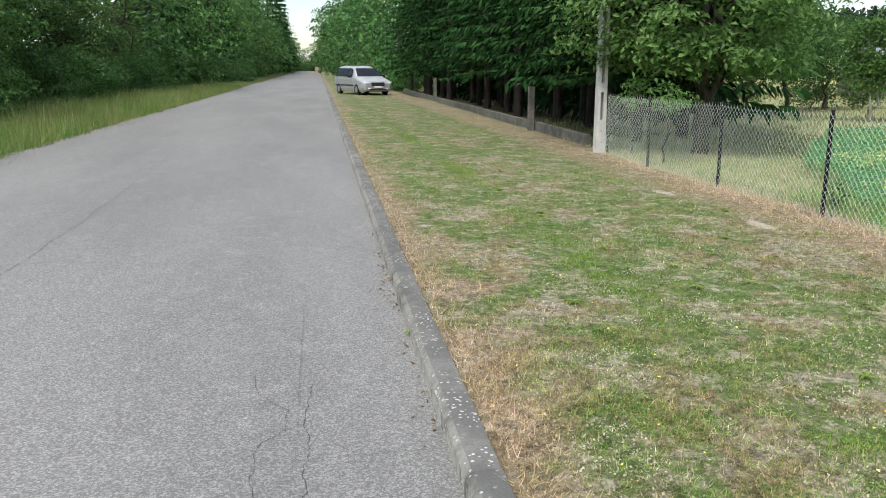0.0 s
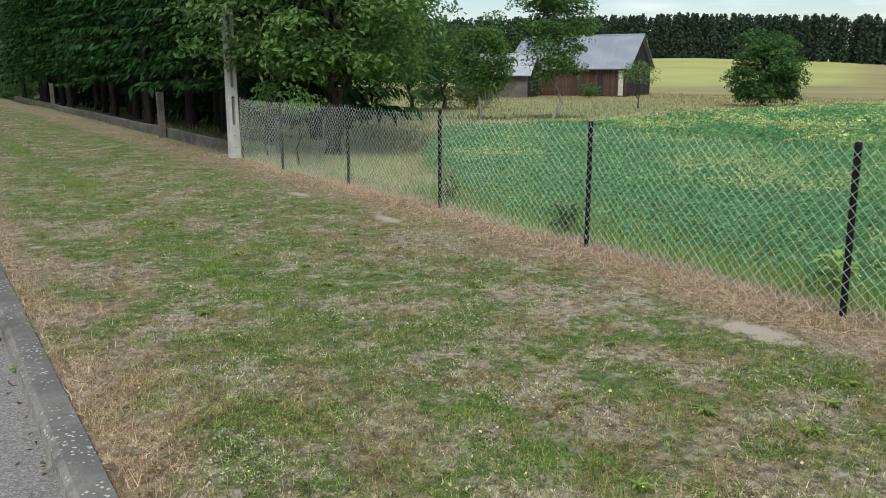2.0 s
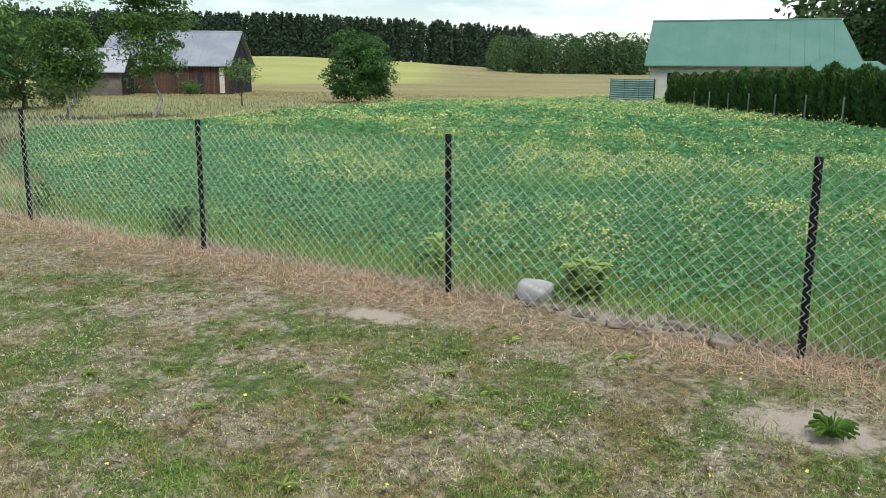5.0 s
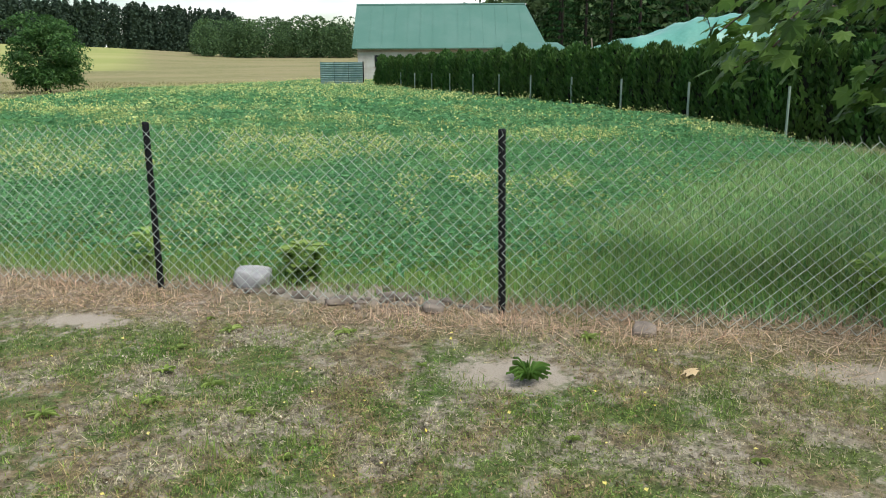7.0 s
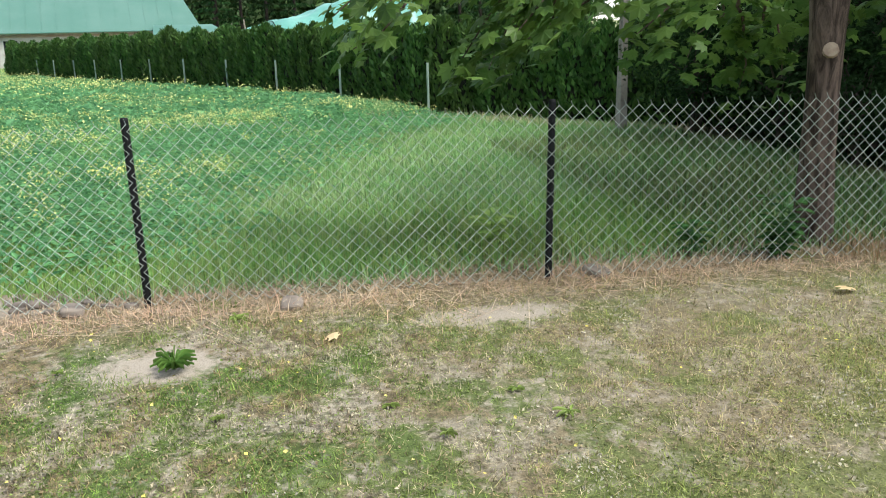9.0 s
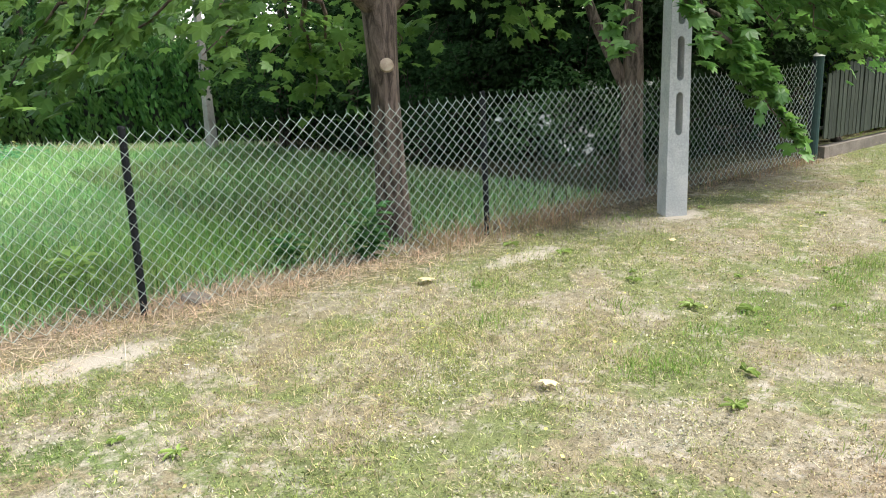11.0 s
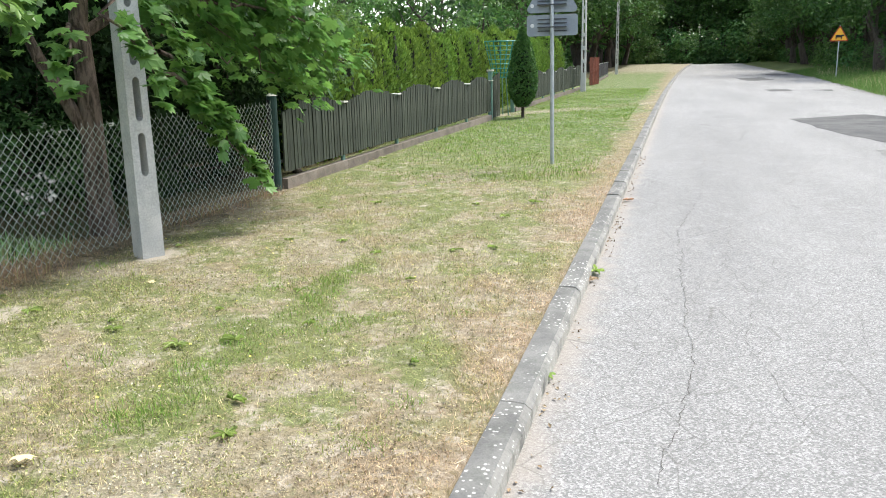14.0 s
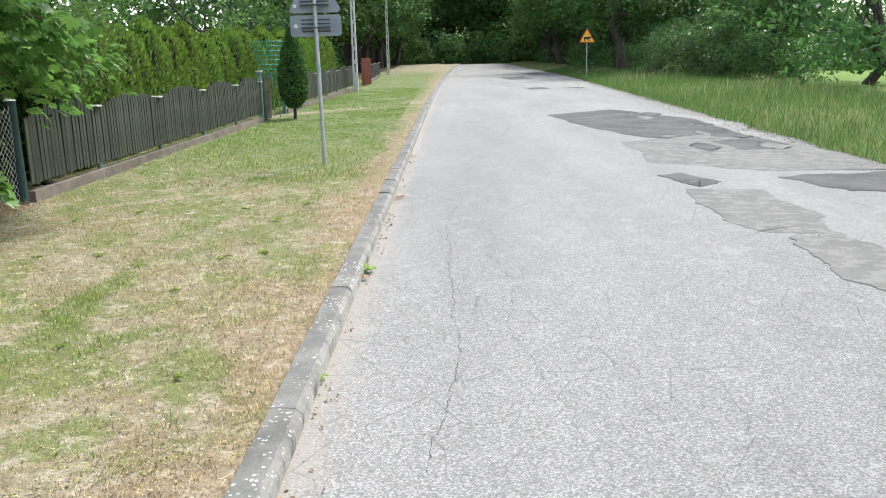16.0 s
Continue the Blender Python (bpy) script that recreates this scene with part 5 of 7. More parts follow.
M_ROOF_GREEN = plain("green_sheet_roof", (0.075, 0.185, 0.145), (0.095, 0.205, 0.165), 0.5, 0.5, 0.0, 0.15)
M_WOOD_BROWN = planks("weathered_brown_boards", (0.045, 0.028, 0.022), (0.105, 0.058, 0.042), (0.17, 0.125, 0.10))
M_WOOD_DARK = planks("dark_gable_boards", (0.016, 0.016, 0.02), (0.034, 0.032, 0.035), (0.055, 0.05, 0.048))
M_PLASTER = plain("old_white_plaster", (0.55, 0.54, 0.50), (0.44, 0.41, 0.36), 1.2, 0.9)
M_BRICK = plain("pale_brick", (0.42, 0.34, 0.26), (0.34, 0.26, 0.2), 3.0, 0.9)
M_GLASS_DARK = plain("dark_glass", (0.012, 0.014, 0.016), (0.02, 0.022, 0.024), 3, 0.12, 0.0, 0.0, 60, 0.6)


def frame_m(x, y, z, dirx):
    """Pose with local x along dirx in the plan."""
    return pose(x, y, z, 0, 0, math.degrees(math.atan2(dirx[1], dirx[0])))


def barn(name, label, x, y, dirx, L, W, eave, ridge, roof_m, wall_m, gable_m, hip=0.0, board=0.24, roof_over=0.35, plank_front=True, group=""):
    """Local x runs along the front wall, y goes back from it; the front is at y = 0."""
    e = thing(name, label, "barn", group, m=frame_m(x, y, soil(x, y) , dirx))
    bm = bmesh.new()
    block(bm, 0, L, 0.0, 0.18, -0.3, eave)
    part("front_wall", bm, wall_m, e)
    bm = bmesh.new()
    block(bm, 0, L, W - 0.18, W, -0.3, eave)
    part("back_wall", bm, wall_m, e)
    for gx, hp in ((0.0, 0), (L - 0.18, hip)):
        bm = bmesh.new()
        top = [(0.18, eave), (W / 2, ridge - 0.12), (W - 0.18, eave)] if not hp else [(0.18, eave), (W - 0.18, eave)]
        ring = [(0.18, -0.3)] + top + [(W - 0.18, -0.3)]
        solid(bm, [[(gx, p, q) for p, q in ring], [(gx + 0.18, p, q) for p, q in ring]])
        part("gable", bm, gable_m, e)
    o = roof_over
    slope = (ridge - eave) / (W / 2)
    for sgn in (0, 1):
        bm = bmesh.new()
        f = (lambda v: v) if sgn == 0 else (lambda v: W - v)
        z = eave - slope * o
        q = [(-o, f(-o), z), (L + (o if not hip else o), f(-o), z), (L + o - hip, f(W / 2), ridge), (-o, f(W / 2), ridge)]
        solid(bm, [[Vector(p) for p in q], [Vector(p) + Vector((0, 0, 0.06)) for p in q]])
        r = part("roof_slope", bm, roof_m, e)
        bm = bmesh.new()
        for i in range(int(L / 0.9)):
            a = -o + 0.25 + i * 0.9
            if a > L - hip * 0.9:
                break
            p0, p1 = Vector((a, f(-o), z + 0.062)), Vector((a, f(W / 2), ridge + 0.062))
            w = Vector((0.02, 0, 0))
            h = Vector((0, 0, 0.025))
            solid(bm, [[p0 - w, p0 + w, p0 + w + h, p0 - w + h], [p1 - w, p1 + w, p1 + w + h, p1 - w + h]])
        part("standing_seam", bm, roof_m, r)
    if hip:
        bm = bmesh.new()
        z = eave - slope * o
        q = [(L + o, -o, z), (L + o, W + o, z), (L + o - hip, W / 2, ridge)]
        solid(bm, [[Vector(p) for p in q], [Vector(p) + Vector((0.0, 0, 0.06)) for p in q]])
        part("roof_hip", bm, roof_m, e)
    bm = bmesh.new()
    rod(bm, (-o, W / 2, ridge + 0.05), (L + o - hip, W / 2, ridge + 0.05), 0.09, 0.09, 8)
    part("ridge_cap", bm, roof_m, e)
    if plank_front:
        r = random.Random(3)
        first = None
        for i in range(int(L / board)):
            a = i * board
            if first is None:
                bm = bmesh.new()
                block(bm, 0.005, board - 0.012, -0.03, -0.002, 0.1, eave - 0.02)
                first = part("plank", bm, wall_m, e)
            else:
                again(first, "plank", e, pose(a, r.uniform(-0.008, 0.0), r.uniform(-0.04, 0.03)))
        first = None
        for i in range(int(W / board)):
            a = i * board
            h = eave + slope * min(a + board / 2, W - a - board / 2) - 0.2
            bm = bmesh.new()
            block(bm, L + 0.002, L + 0.03, a + 0.005, a + board - 0.012, 0.1, h)
            part("plank", bm, gable_m, e)
    return e


az_long = (-0.469, 0.883)
C1 = (50.2, 48.8)
L1 = 10.4
left = (C1[0] + az_long[0] * L1, C1[1] + az_long[1] * L1)
brown_barn = barn("barn", "old barn of weathered brown boards under a grey sheet-metal roof", left[0], left[1], (0.469, -0.883), L1, 7.0, 2.45, 5.0, M_ROOF_GREY, M_WOOD_BROWN, M_WOOD_DARK)
for a, w, h, z, mt, nm, lb in ((0.4, 1.9, 1.9, 0.1, M_BRICK, "brick_bay", "pale brick wall bay"), (7.9, 0.5, 1.75, 0.1, M_WOOD_DARK, "doorway", "dark open doorway"), (9.7, 0.4, 2.0, 0.1, M_PLASTER, "white_post", "whitewashed corner post")):
    bm = bmesh.new()
    block(bm, a, a + w, -0.06, -0.032, z, z + h)
    part(nm, bm, mt, brown_barn, lb)
barn("shed", "small shed with bright sheet roof beside the brown barn", 38.5, 56.5, (0.62, -0.78), 6.0, 4.5, 1.9, 3.35, plain("bright_sheet_roof", (0.36, 0.385, 0.42), (0.43, 0.45, 0.48), 0.8, 0.5, 0.3, 0.1), plain("grey_plaster", (0.10, 0.09, 0.08), (0.16, 0.14, 0.12), 1.2, 0.9), M_WOOD_DARK, plank_front=False)
green_barn = barn("barn", "long white barn under a steep green sheet roof behind the hedge", 57.6, 16.6, (0.174, -0.985), 13.0, 7.2, 2.7, 5.55, M_ROOF_GREEN, M_PLASTER, M_WOOD_DARK, hip=1.3, plank_front=False)
bm = bmesh.new()
q = [(10.0, -2.4, 1.95), (15.0, -2.4, 1.95), (14.0, -0.3, 2.75), (10.2, -0.3, 2.75)]
solid(bm, [[Vector(p) for p in q], [Vector(p) + Vector((0, 0, 0.06)) for p in q]])
part("lean_to_roof", bm, M_ROOF_GREEN, green_barn)
bm = bmesh.new()
block(bm, 10.2, 14.8, -2.2, -0.02, -0.3, 1.93)
part("lean_to_wall", bm, M_PLASTER, green_barn)
for a in (1.2, 4.2, 7.0):
    w = None
    bm = bmesh.new()
    block(bm, a, a + 0.8, -0.02, 0.02, 1.2, 2.0)
    w = part("window", bm, M_GLASS_DARK, green_barn, "small dark stable window")
    bm = bmesh.new()
    block(bm, a - 0.08, a + 0.88, -0.05, 0.0, 1.12, 1.19)
    part("sill", bm, M_BRICK, w)
bm = bmesh.new()
block(bm, 0.0, 13.0, -0.03, -0.003, 2.2, 2.34)
part("brick_band", bm, M_BRICK, green_barn, "pale brick course under the eaves")

# corrugated fence by the barn
M_CORR = plain("pale_green_sheet", (0.20, 0.31, 0.30), (0.27, 0.38, 0.36), 2.0, 0.5, 0.2)
corr = thing("corrugated_fence", "pale green corrugated sheet fence beside the barn", "fence")
ca, cb = Vector((48.5, 16.3, 0)), Vector((47.6, 13.4, 0))
for k in range(3):
    p, q2 = ca.lerp(cb, k / 3), ca.lerp(cb, (k + 0.97) / 3)
    V, F = [], []
    n = 60
    for i in range(n):
        z = 1.55 * i / (n - 1)
        d = 0.022 * math.sin(z * 2 * math.pi / 0.13)
        for s in (p, q2):
            V.append((s.x - d, s.y, soil(s.x, s.y) + 0.03 + z))
    V += [(x + 0.03, y, z) for x, y, z in V[:]]
    m_ = 2 * n
    F = [(2 * i, 2 * i + 1, 2 * i + 3, 2 * i + 2) for i in range(n - 1)] + [(m_ + 2 * i, m_ + 2 * i + 2, m_ + 2 * i + 3, m_ + 2 * i + 1) for i in range(n - 1)]
    raw("sheet", V, F, M_CORR, corr)
for k in range(4):
    p = ca.lerp(cb, k / 3)
    bm = bmesh.new()
    block(bm, p.x + 0.05, p.x + 0.11, p.y - 0.03, p.y + 0.03, soil(p.x, p.y) - 0.1, soil(p.x, p.y) + 1.6)
    part("post", bm, M_POST, corr)

# covered stack and boards behind the hedge
M_TARP = plain("teal_tarpaulin", (0.09, 0.30, 0.24), (0.15, 0.38, 0.31), 0.9, 0.4, 0.0, 0.3, 12)
stack = thing("covered_stack", "large stack under a green tarpaulin behind the hedge", "tarpaulin", m=pose(28.8, -2.2, soil(28, -2), 0, 0, -82))
nu, nv = 40, 26
U, W_ = np.meshgrid(np.linspace(-1, 1, nu), np.linspace(-1, 1, nv), indexing="ij")
prof = np.interp(U, [-1, -0.75, -0.2, 0.3, 0.7, 1.0], [0.9, 1.65, 2.2, 2.85, 2.9, 1.2])
rng = np.random.default_rng(170)
hgt = prof * (1 - 0.92 * np.abs(W_) ** 3.2) + 0.05 * np.sin(U * 14 + W_ * 3) + 0.035 * np.sin(U * 31 - W_ * 9) + 0.02 * rng.normal(size=U.shape)
V = np.stack([U * 4.4, W_ * 2.2, np.maximum(hgt, 0.02)], -1).reshape(-1, 3)
i, j = np.meshgrid(np.arange(nu - 1), np.arange(nv - 1), indexing="ij")
a = (i * nv + j).ravel()
raw("tarpaulin", V, np.stack([a, a + nv, a + nv + 1, a + 1], -1), M_TARP, stack, smooth=True)
bm = bmesh.new()
for k in range(4):
    block(bm, -3.9, 3.9, -1.9 + k * 0.95, -1.05 + k * 0.95, 0.0, 0.85)
part("bales", bm, M_BRICK, stack, "straw bales")
for k in (-0.35, 0.25):
    x = k * 4.4
    pts = [(x + 0.02, w * 2.2, float(np.interp(k, [-1, -0.75, -0.2, 0.3, 0.7, 1.0], [0.9, 1.65, 2.2, 2.85, 2.9, 1.2])) * (1 - 0.92 * abs(w) ** 3.2) + 0.07) for w in np.linspace(-1, 1, 16)]
    raw("rope", *tubes([(pts, [0.015] * 16)], 5), M_POST, stack)
M_OLDWOOD = planks("grey_old_wood", (0.22, 0.19, 0.15), (0.34, 0.30, 0.24), (0.16, 0.14, 0.11))
pile = thing("wood_pile", "untidy pile of grey boards behind the hedge", "wood pile", m=pose(30.5, 0.6, soil(30, 0.6), 0, 0, 100))
r = random.Random(9)
base = None
for k in range(22):
    bm = bmesh.new()
    Lk = r.uniform(0.8, 2.2)
    block(bm, -Lk / 2, Lk / 2, -0.06, 0.06, -0.015, 0.015)
    o = part("board", bm, M_OLDWOOD, pile)
    o.matrix_basis = pose(r.uniform(-0.9, 0.9), r.uniform(-0.5, 0.5), 0.05 + k * 0.088, r.uniform(-6, 6), r.uniform(-14, 14), r.uniform(-40, 40))
for k in range(4):
    bm = bmesh.new()
    rod(bm, (-0.6 + k * 0.35, 0.2, 0), (-0.45 + k * 0.42, -0.1, 2.25 - 0.12 * k), 0.03, 0.025, 6)
    part("stake", bm, M_OLDWOOD, pile)

# thin posts of the hedge fence
M_GREENPOST = plain("pale_green_post", (0.25, 0.34, 0.28), (0.33, 0.40, 0.34), 4, 0.6)
hf = thing("hedge_fence", "thin pale green metal posts along the dark hedge", "fence")
for x, y in ((15.75, -3.65), (18.4, -2.25), (20.9, -0.95), (23.4, 0.3), (25.9, 1.6), (28.4, 2.85), (30.9, 4.1), (33.4, 5.4), (36.0, 6.65), (38.5, 7.95), (41, 9.2)):
    bm = bmesh.new()
    rod(bm, (x - 0.3, y + 0.3, soil(x, y) - 0.1), (x - 0.3, y + 0.3, soil(x, y) + 1.02), 0.026, 0.026, 6)
    part("post", bm, M_GREENPOST, hf)

# ---- low wall and slat fence before the spruces ----
wall = thing("low_wall", "low mossy concrete wall with grey piers before the spruces", "wall", m=pose(0, 0, 0))
M_WALL = make_concrete("mossy_wall", (0.10, 0.098, 0.085), (0.16, 0.155, 0.135), (0.07, 0.08, 0.045), 0.7)
wall_at = lambda y: float(np.interp(y, [16.6, 21, 57], [5.72, 5.8, 6.35]))
y = 16.7
while y < 57:
    y2 = min(y + 2.45, 57)
    bm = bmesh.new()
    xa, xb = wall_at(y), wall_at(y2)
    za, zb = soil(xa, y), soil(xb, y2)
    solid(bm, [[(xa - 0.07, y, za - 0.1), (xa + 0.07, y, za - 0.1), (xa + 0.07, y, za + 0.22), (xa - 0.07, y, za + 0.22)], [(xb - 0.07, y2 - 0.02, zb - 0.1), (xb + 0.07, y2 - 0.02, zb - 0.1), (xb + 0.07, y2 - 0.02, zb + 0.22), (xb - 0.07, y2 - 0.02, zb + 0.22)]])
    part("wall_panel", bm, M_WALL, wall)
    y = y2
bm = bmesh.new()
block(bm, -0.075, 0.075, -0.075, 0.075, -0.1, 1.12, 0.012)
pier = part("pier", bm, M_WALL, wall, "weathered concrete pier")
pier.matrix_basis = pose(wall_at(20.9) - 0.18, 20.9, soil(5.6, 20.9))
for y in (41,):
    again(pier, "pier", wall, pose(wall_at(y), y, soil(5.8, y)), "weathered concrete pier")

# ---- picket fence, gate, caps ----
M_PICKET = planks("grey_green_pickets", (0.024, 0.031, 0.021), (0.062, 0.07, 0.05), (0.15, 0.158, 0.122))
M_CAP = plain("pale_caps", (0.55, 0.53, 0.46), (0.45, 0.45, 0.38), 20, 0.6)
M_TEAL = plain("dark_green_tube", (0.015, 0.045, 0.042), (0.025, 0.06, 0.055), 10, 0.45)
M_TUBE = plain("faded_green_tube", (0.11, 0.22, 0.18), (0.16, 0.27, 0.22), 10, 0.5)
pf_at = lambda y: float(np.interp(y, [-70, -42, -22.5, -10.0], [4.6, 3.95, 4.42, 4.72]))


def picket_fence(label, posts, tone, wavy=True, gaps=()):
    e = thing("picket_fence", label, "fence", "picket fences")
    r = random.Random(int(-posts[0] * 10))
    base = {}
    for pi, (ya, yb) in enumerate(zip(posts, posts[1:])):
        xa, xb = pf_at(ya), pf_at(yb)
        L = ya - yb
        bm = bmesh.new()
        solid(bm, [[(xa - 0.06, ya, -0.1), (xa + 0.06, ya, -0.1), (xa + 0.06, ya, 0.2), (xa - 0.06, ya, 0.2)], [(xb - 0.06, yb + 0.01, -0.1), (xb + 0.06, yb + 0.01, -0.1), (xb + 0.06, yb + 0.01, 0.2), (xb - 0.06, yb + 0.01, 0.2)]])
        part("plinth", bm, M_PLINTH, e, "reddish grey concrete plinth")
        for h in (0.42, 0.92):
            bm = bmesh.new()
            rod(bm, (xa + 0.03, ya, h), (xb + 0.03, yb, h), 0.022, 0.022, 5)
            part("rail", bm, tone, e)
        n = int(L / 0.098)
        for k in range(n):
            y = ya - (k + 0.5) * L / n
            s = math.sin(math.pi * (k + 0.5) / n)
            h = 1.04 + (0.16 * s if wavy else 0.0)
            h = round(h + r.uniform(-0.008, 0.008), 2)
            if h not in base:
                bm = bmesh.new()
                ring = [(-0.041, 0.29), (0.041, 0.29), (0.041, h - 0.02), (0.02, h), (-0.02, h), (-0.041, h - 0.02)]
                solid(bm, [[(-0.011, p, q) for p, q in ring], [(0.011, p, q) for p, q in ring]])
                base[h] = o = part("picket", bm, tone, e)
            else:
                o = again(base[h], "picket", e)
            o.matrix_basis = pose(pf_at(y) - 0.02 + r.uniform(-0.004, 0.004), y, r.uniform(-0.012, 0.008), r.uniform(-0.6, 0.6), 0, r.uniform(-3, 3))
    for y in posts[1:]:
        bm = bmesh.new()
        rod(bm, (pf_at(y) + 0.02, y, -0.1), (pf_at(y) + 0.02, y, 1.06), 0.035, 0.035, 10)
        p = part("post", bm, M_TUBE, e, "faded green tubular post")
        bm = bmesh.new()
        block(bm, pf_at(y) - 0.075, pf_at(y) + 0.095, y - 0.085, y + 0.085, 1.06, 1.085, 0.006)
        part("cap", bm, M_CAP, p, "pale flat post cap")
    return e


picket_fence("weathered grey-green picket fence with wavy top on a concrete plinth", [-10.12, -12.1, -14.5, -16.9, -19.3, -21.6], M_PICKET)
picket_fence("grey picket fence continuing beyond the garden gate", [-24.6, -27.1, -29.6, -32.1, -34.6, -37.2, -40.0], M_PICKET)
gate_post = thing("gate_post", "dark green round gate post with grey cap", "post", m=at(4.76, -10.02))
bm = bmesh.new()
rod(bm, (0, 0, -0.1), (0, 0, 1.2), 0.062, 0.062, 14)
part("tube", bm, M_TEAL, gate_post)
bm = bmesh.new()
rod(bm, (0, 0, 1.2), (0, 0, 1.235), 0.072, 0.03, 14)
part("cap", bm, M_CONCRETE, gate_post, "light grey cap")
gate = thing("garden_gate", "narrow grey board gate between the picket fences", "gate", m=pose(0, 0, 0))
for k in range(9):
    bm = bmesh.new()
    y = -21.75 - k * 0.115
    block(bm, pf_at(y) - 0.012, pf_at(y) + 0.012, y - 0.05, y + 0.05, 0.1, 1.12 + 0.15 * k / 9)
    part("board", bm, M_PICKET, gate)
for h in (0.35, 0.95):
    bm = bmesh.new()
    block(bm, pf_at(-22) + 0.015, pf_at(-22) + 0.05, -22.8, -21.7, h, h + 0.07)
    part("rail", bm, M_PICKET, gate)
for y in (-21.65, -24.4):
    gp = thing("gate_post", "square faded green gate post with pale cap", "post", m=at(pf_at(y), y))
    bm = bmesh.new()
    block(bm, -0.05, 0.05, -0.05, 0.05, -0.1, 1.25, 0.005)
    part("tube", bm, M_TUBE, gp)
    bm = bmesh.new()
    block(bm, -0.08, 0.08, -0.08, 0.08, 1.25, 1.29, 0.008)
    part("cap", bm, M_CAP, gp)
M_RED = planks("red_brown_boards", (0.16, 0.05, 0.03), (0.24, 0.08, 0.05), (0.10, 0.04, 0.03))
red_gate = thing("board_gate", "red-brown wooden board gate far along the verge", "gate")
for k in range(14):
    bm = bmesh.new()
    y = -44.2 - k * 0.14
    block(bm, 4.0 - 0.022 * k, 4.03 - 0.022 * k, y - 0.06, y + 0.06, 0.1, 1.5)
    part("board", bm, M_RED, red_gate)
for h in (0.4, 1.2):
    bm = bmesh.new()
    solid(bm, [[(4.04, -44.1, h), (4.08, -44.1, h), (4.08, -44.1, h + 0.09), (4.04, -44.1, h + 0.09)], [(3.73, -46.1, h), (3.77, -46.1, h), (3.77, -46.1, h + 0.09), (3.73, -46.1, h + 0.09)]])
    part("rail", bm, M_RED, red_gate)
picket_fence("dark plain board fence in the shade of the roadside trees", [-46.5, -49.0, -51.5, -54.0, -56.5, -59.0, -61.5], M_WOOD_DARK, False)

# green wire frame in the garden
M_GREENWIRE = plain("green_coated_wire", (0.03, 0.22, 0.16), (0.05, 0.28, 0.20), 10, 0.5)
basket = thing("wire_basket", "flared green wire plant basket on a stand behind the gate", "wire basket", m=at(4.5, -23.3) @ Matrix.Diagonal((1.15, 1.15, 0.9, 1)))
for k in range(9):
    z = 1.15 + k * 0.135
    rad = 0.17 + 0.22 * (k / 8) ** 0.9
    pts = [(rad * math.cos(q), rad * math.sin(q), z) for q in np.linspace(0, 2 * math.pi, 19)]
    raw("ring", *tubes([(pts, [0.012] * 19)], 5), M_GREENWIRE, basket)
for q in np.linspace(0, 2 * math.pi, 15)[:-1]:
    raw("rib", *tubes([([(0.17 * math.cos(q), 0.17 * math.sin(q), 1.15), (0.39 * math.cos(q), 0.39 * math.sin(q), 2.23)], [0.009, 0.009])], 5), M_GREENWIRE, basket)
for q in (0.5, 2.6, 4.7):
    raw("leg", *tubes([([(0.25 * math.cos(q), 0.25 * math.sin(q), 0.0), (0.17 * math.cos(q), 0.17 * math.sin(q), 1.16)], [0.014, 0.014])], 6), M_TUBE, basket)

# ---- traffic signs ----
M_SIGNBACK = plain("grey_sign_back", (0.24, 0.27, 0.31), (0.30, 0.33, 0.36), 4, 0.5, 0.3, 0.05)
M_GALV = plain("galvanised_tube", (0.40, 0.43, 0.45), (0.50, 0.52, 0.53), 8, 0.45, 0.4, 0.1)
M_STRAP = plain("dark_clamp", (0.06, 0.065, 0.075), (0.10, 0.105, 0.11), 8, 0.5, 0.4)
M_STICKER = plain("white_sticker", (0.75, 0.75, 0.75), (0.68, 0.68, 0.68), 8, 0.5)
M_YELLOW = plain("sign_yellow", (0.80, 0.42, 0.03), (0.76, 0.38, 0.03), 8, 0.45, 0, 0.02)
M_SIGNRED = plain("sign_red", (0.42, 0.05, 0.02), (0.36, 0.05, 0.02), 8, 0.45, 0, 0.02)
M_BLACK = plain("sign_black", (0.012, 0.012, 0.012), (0.02, 0.02, 0.02), 8, 0.5)


def rounded(pts, rad, k=5):
    """Corners of a polygon in the x-z plane, rounded."""
    out = []
    n = len(pts)
    for i in range(n):
        p, a, b = (Vector(pts[i]), Vector(pts[i - 1]), Vector(pts[(i + 1) % n]))
        u, w = (a - p).normalized(), (b - p).normalized()
        half = u.angle(w) / 2
        t = rad / math.tan(half)
        c = p + (u + w).normalized() * rad / math.sin(half)
        s, e = p + u * t - c, p + w * t - c
        for j in range(k + 1):
            f = j / k
            d = (s * (1 - f) + e * f).normalized() * rad
            out.append(c + d)
    return out


def plate(bm, pts, y0, y1):
    return solid(bm, [[(p.x, y0, p.y) for p in pts], [(p.x, y1, p.y) for p in pts]])


def tri(side, z, inset=0.0):
    h = side * math.sqrt(3) / 2
    f = 1 - inset
    cz = z + h / 3
    return [(-side / 2 * f, cz - h / 3 * f), (side / 2 * f, cz - h / 3 * f), (0, cz + 2 * h / 3 * f)]


sign = thing("road_sign", "grey-backed warning triangle and plate on a galvanised post", "road sign", "road signs", m=pose(1.61, -12.85, soil(1.61, -12.85) - 0.09, 0, 0.6, 4))
bm = bmesh.new()
rod(bm, (0, 0, -0.2), (0, 0, 2.95), 0.03, 0.03, 14)
part("post", bm, M_GALV, sign)
bm = bmesh.new()
plate(bm, rounded(tri(0.80, 2.30), 0.05), -0.048, -0.042)
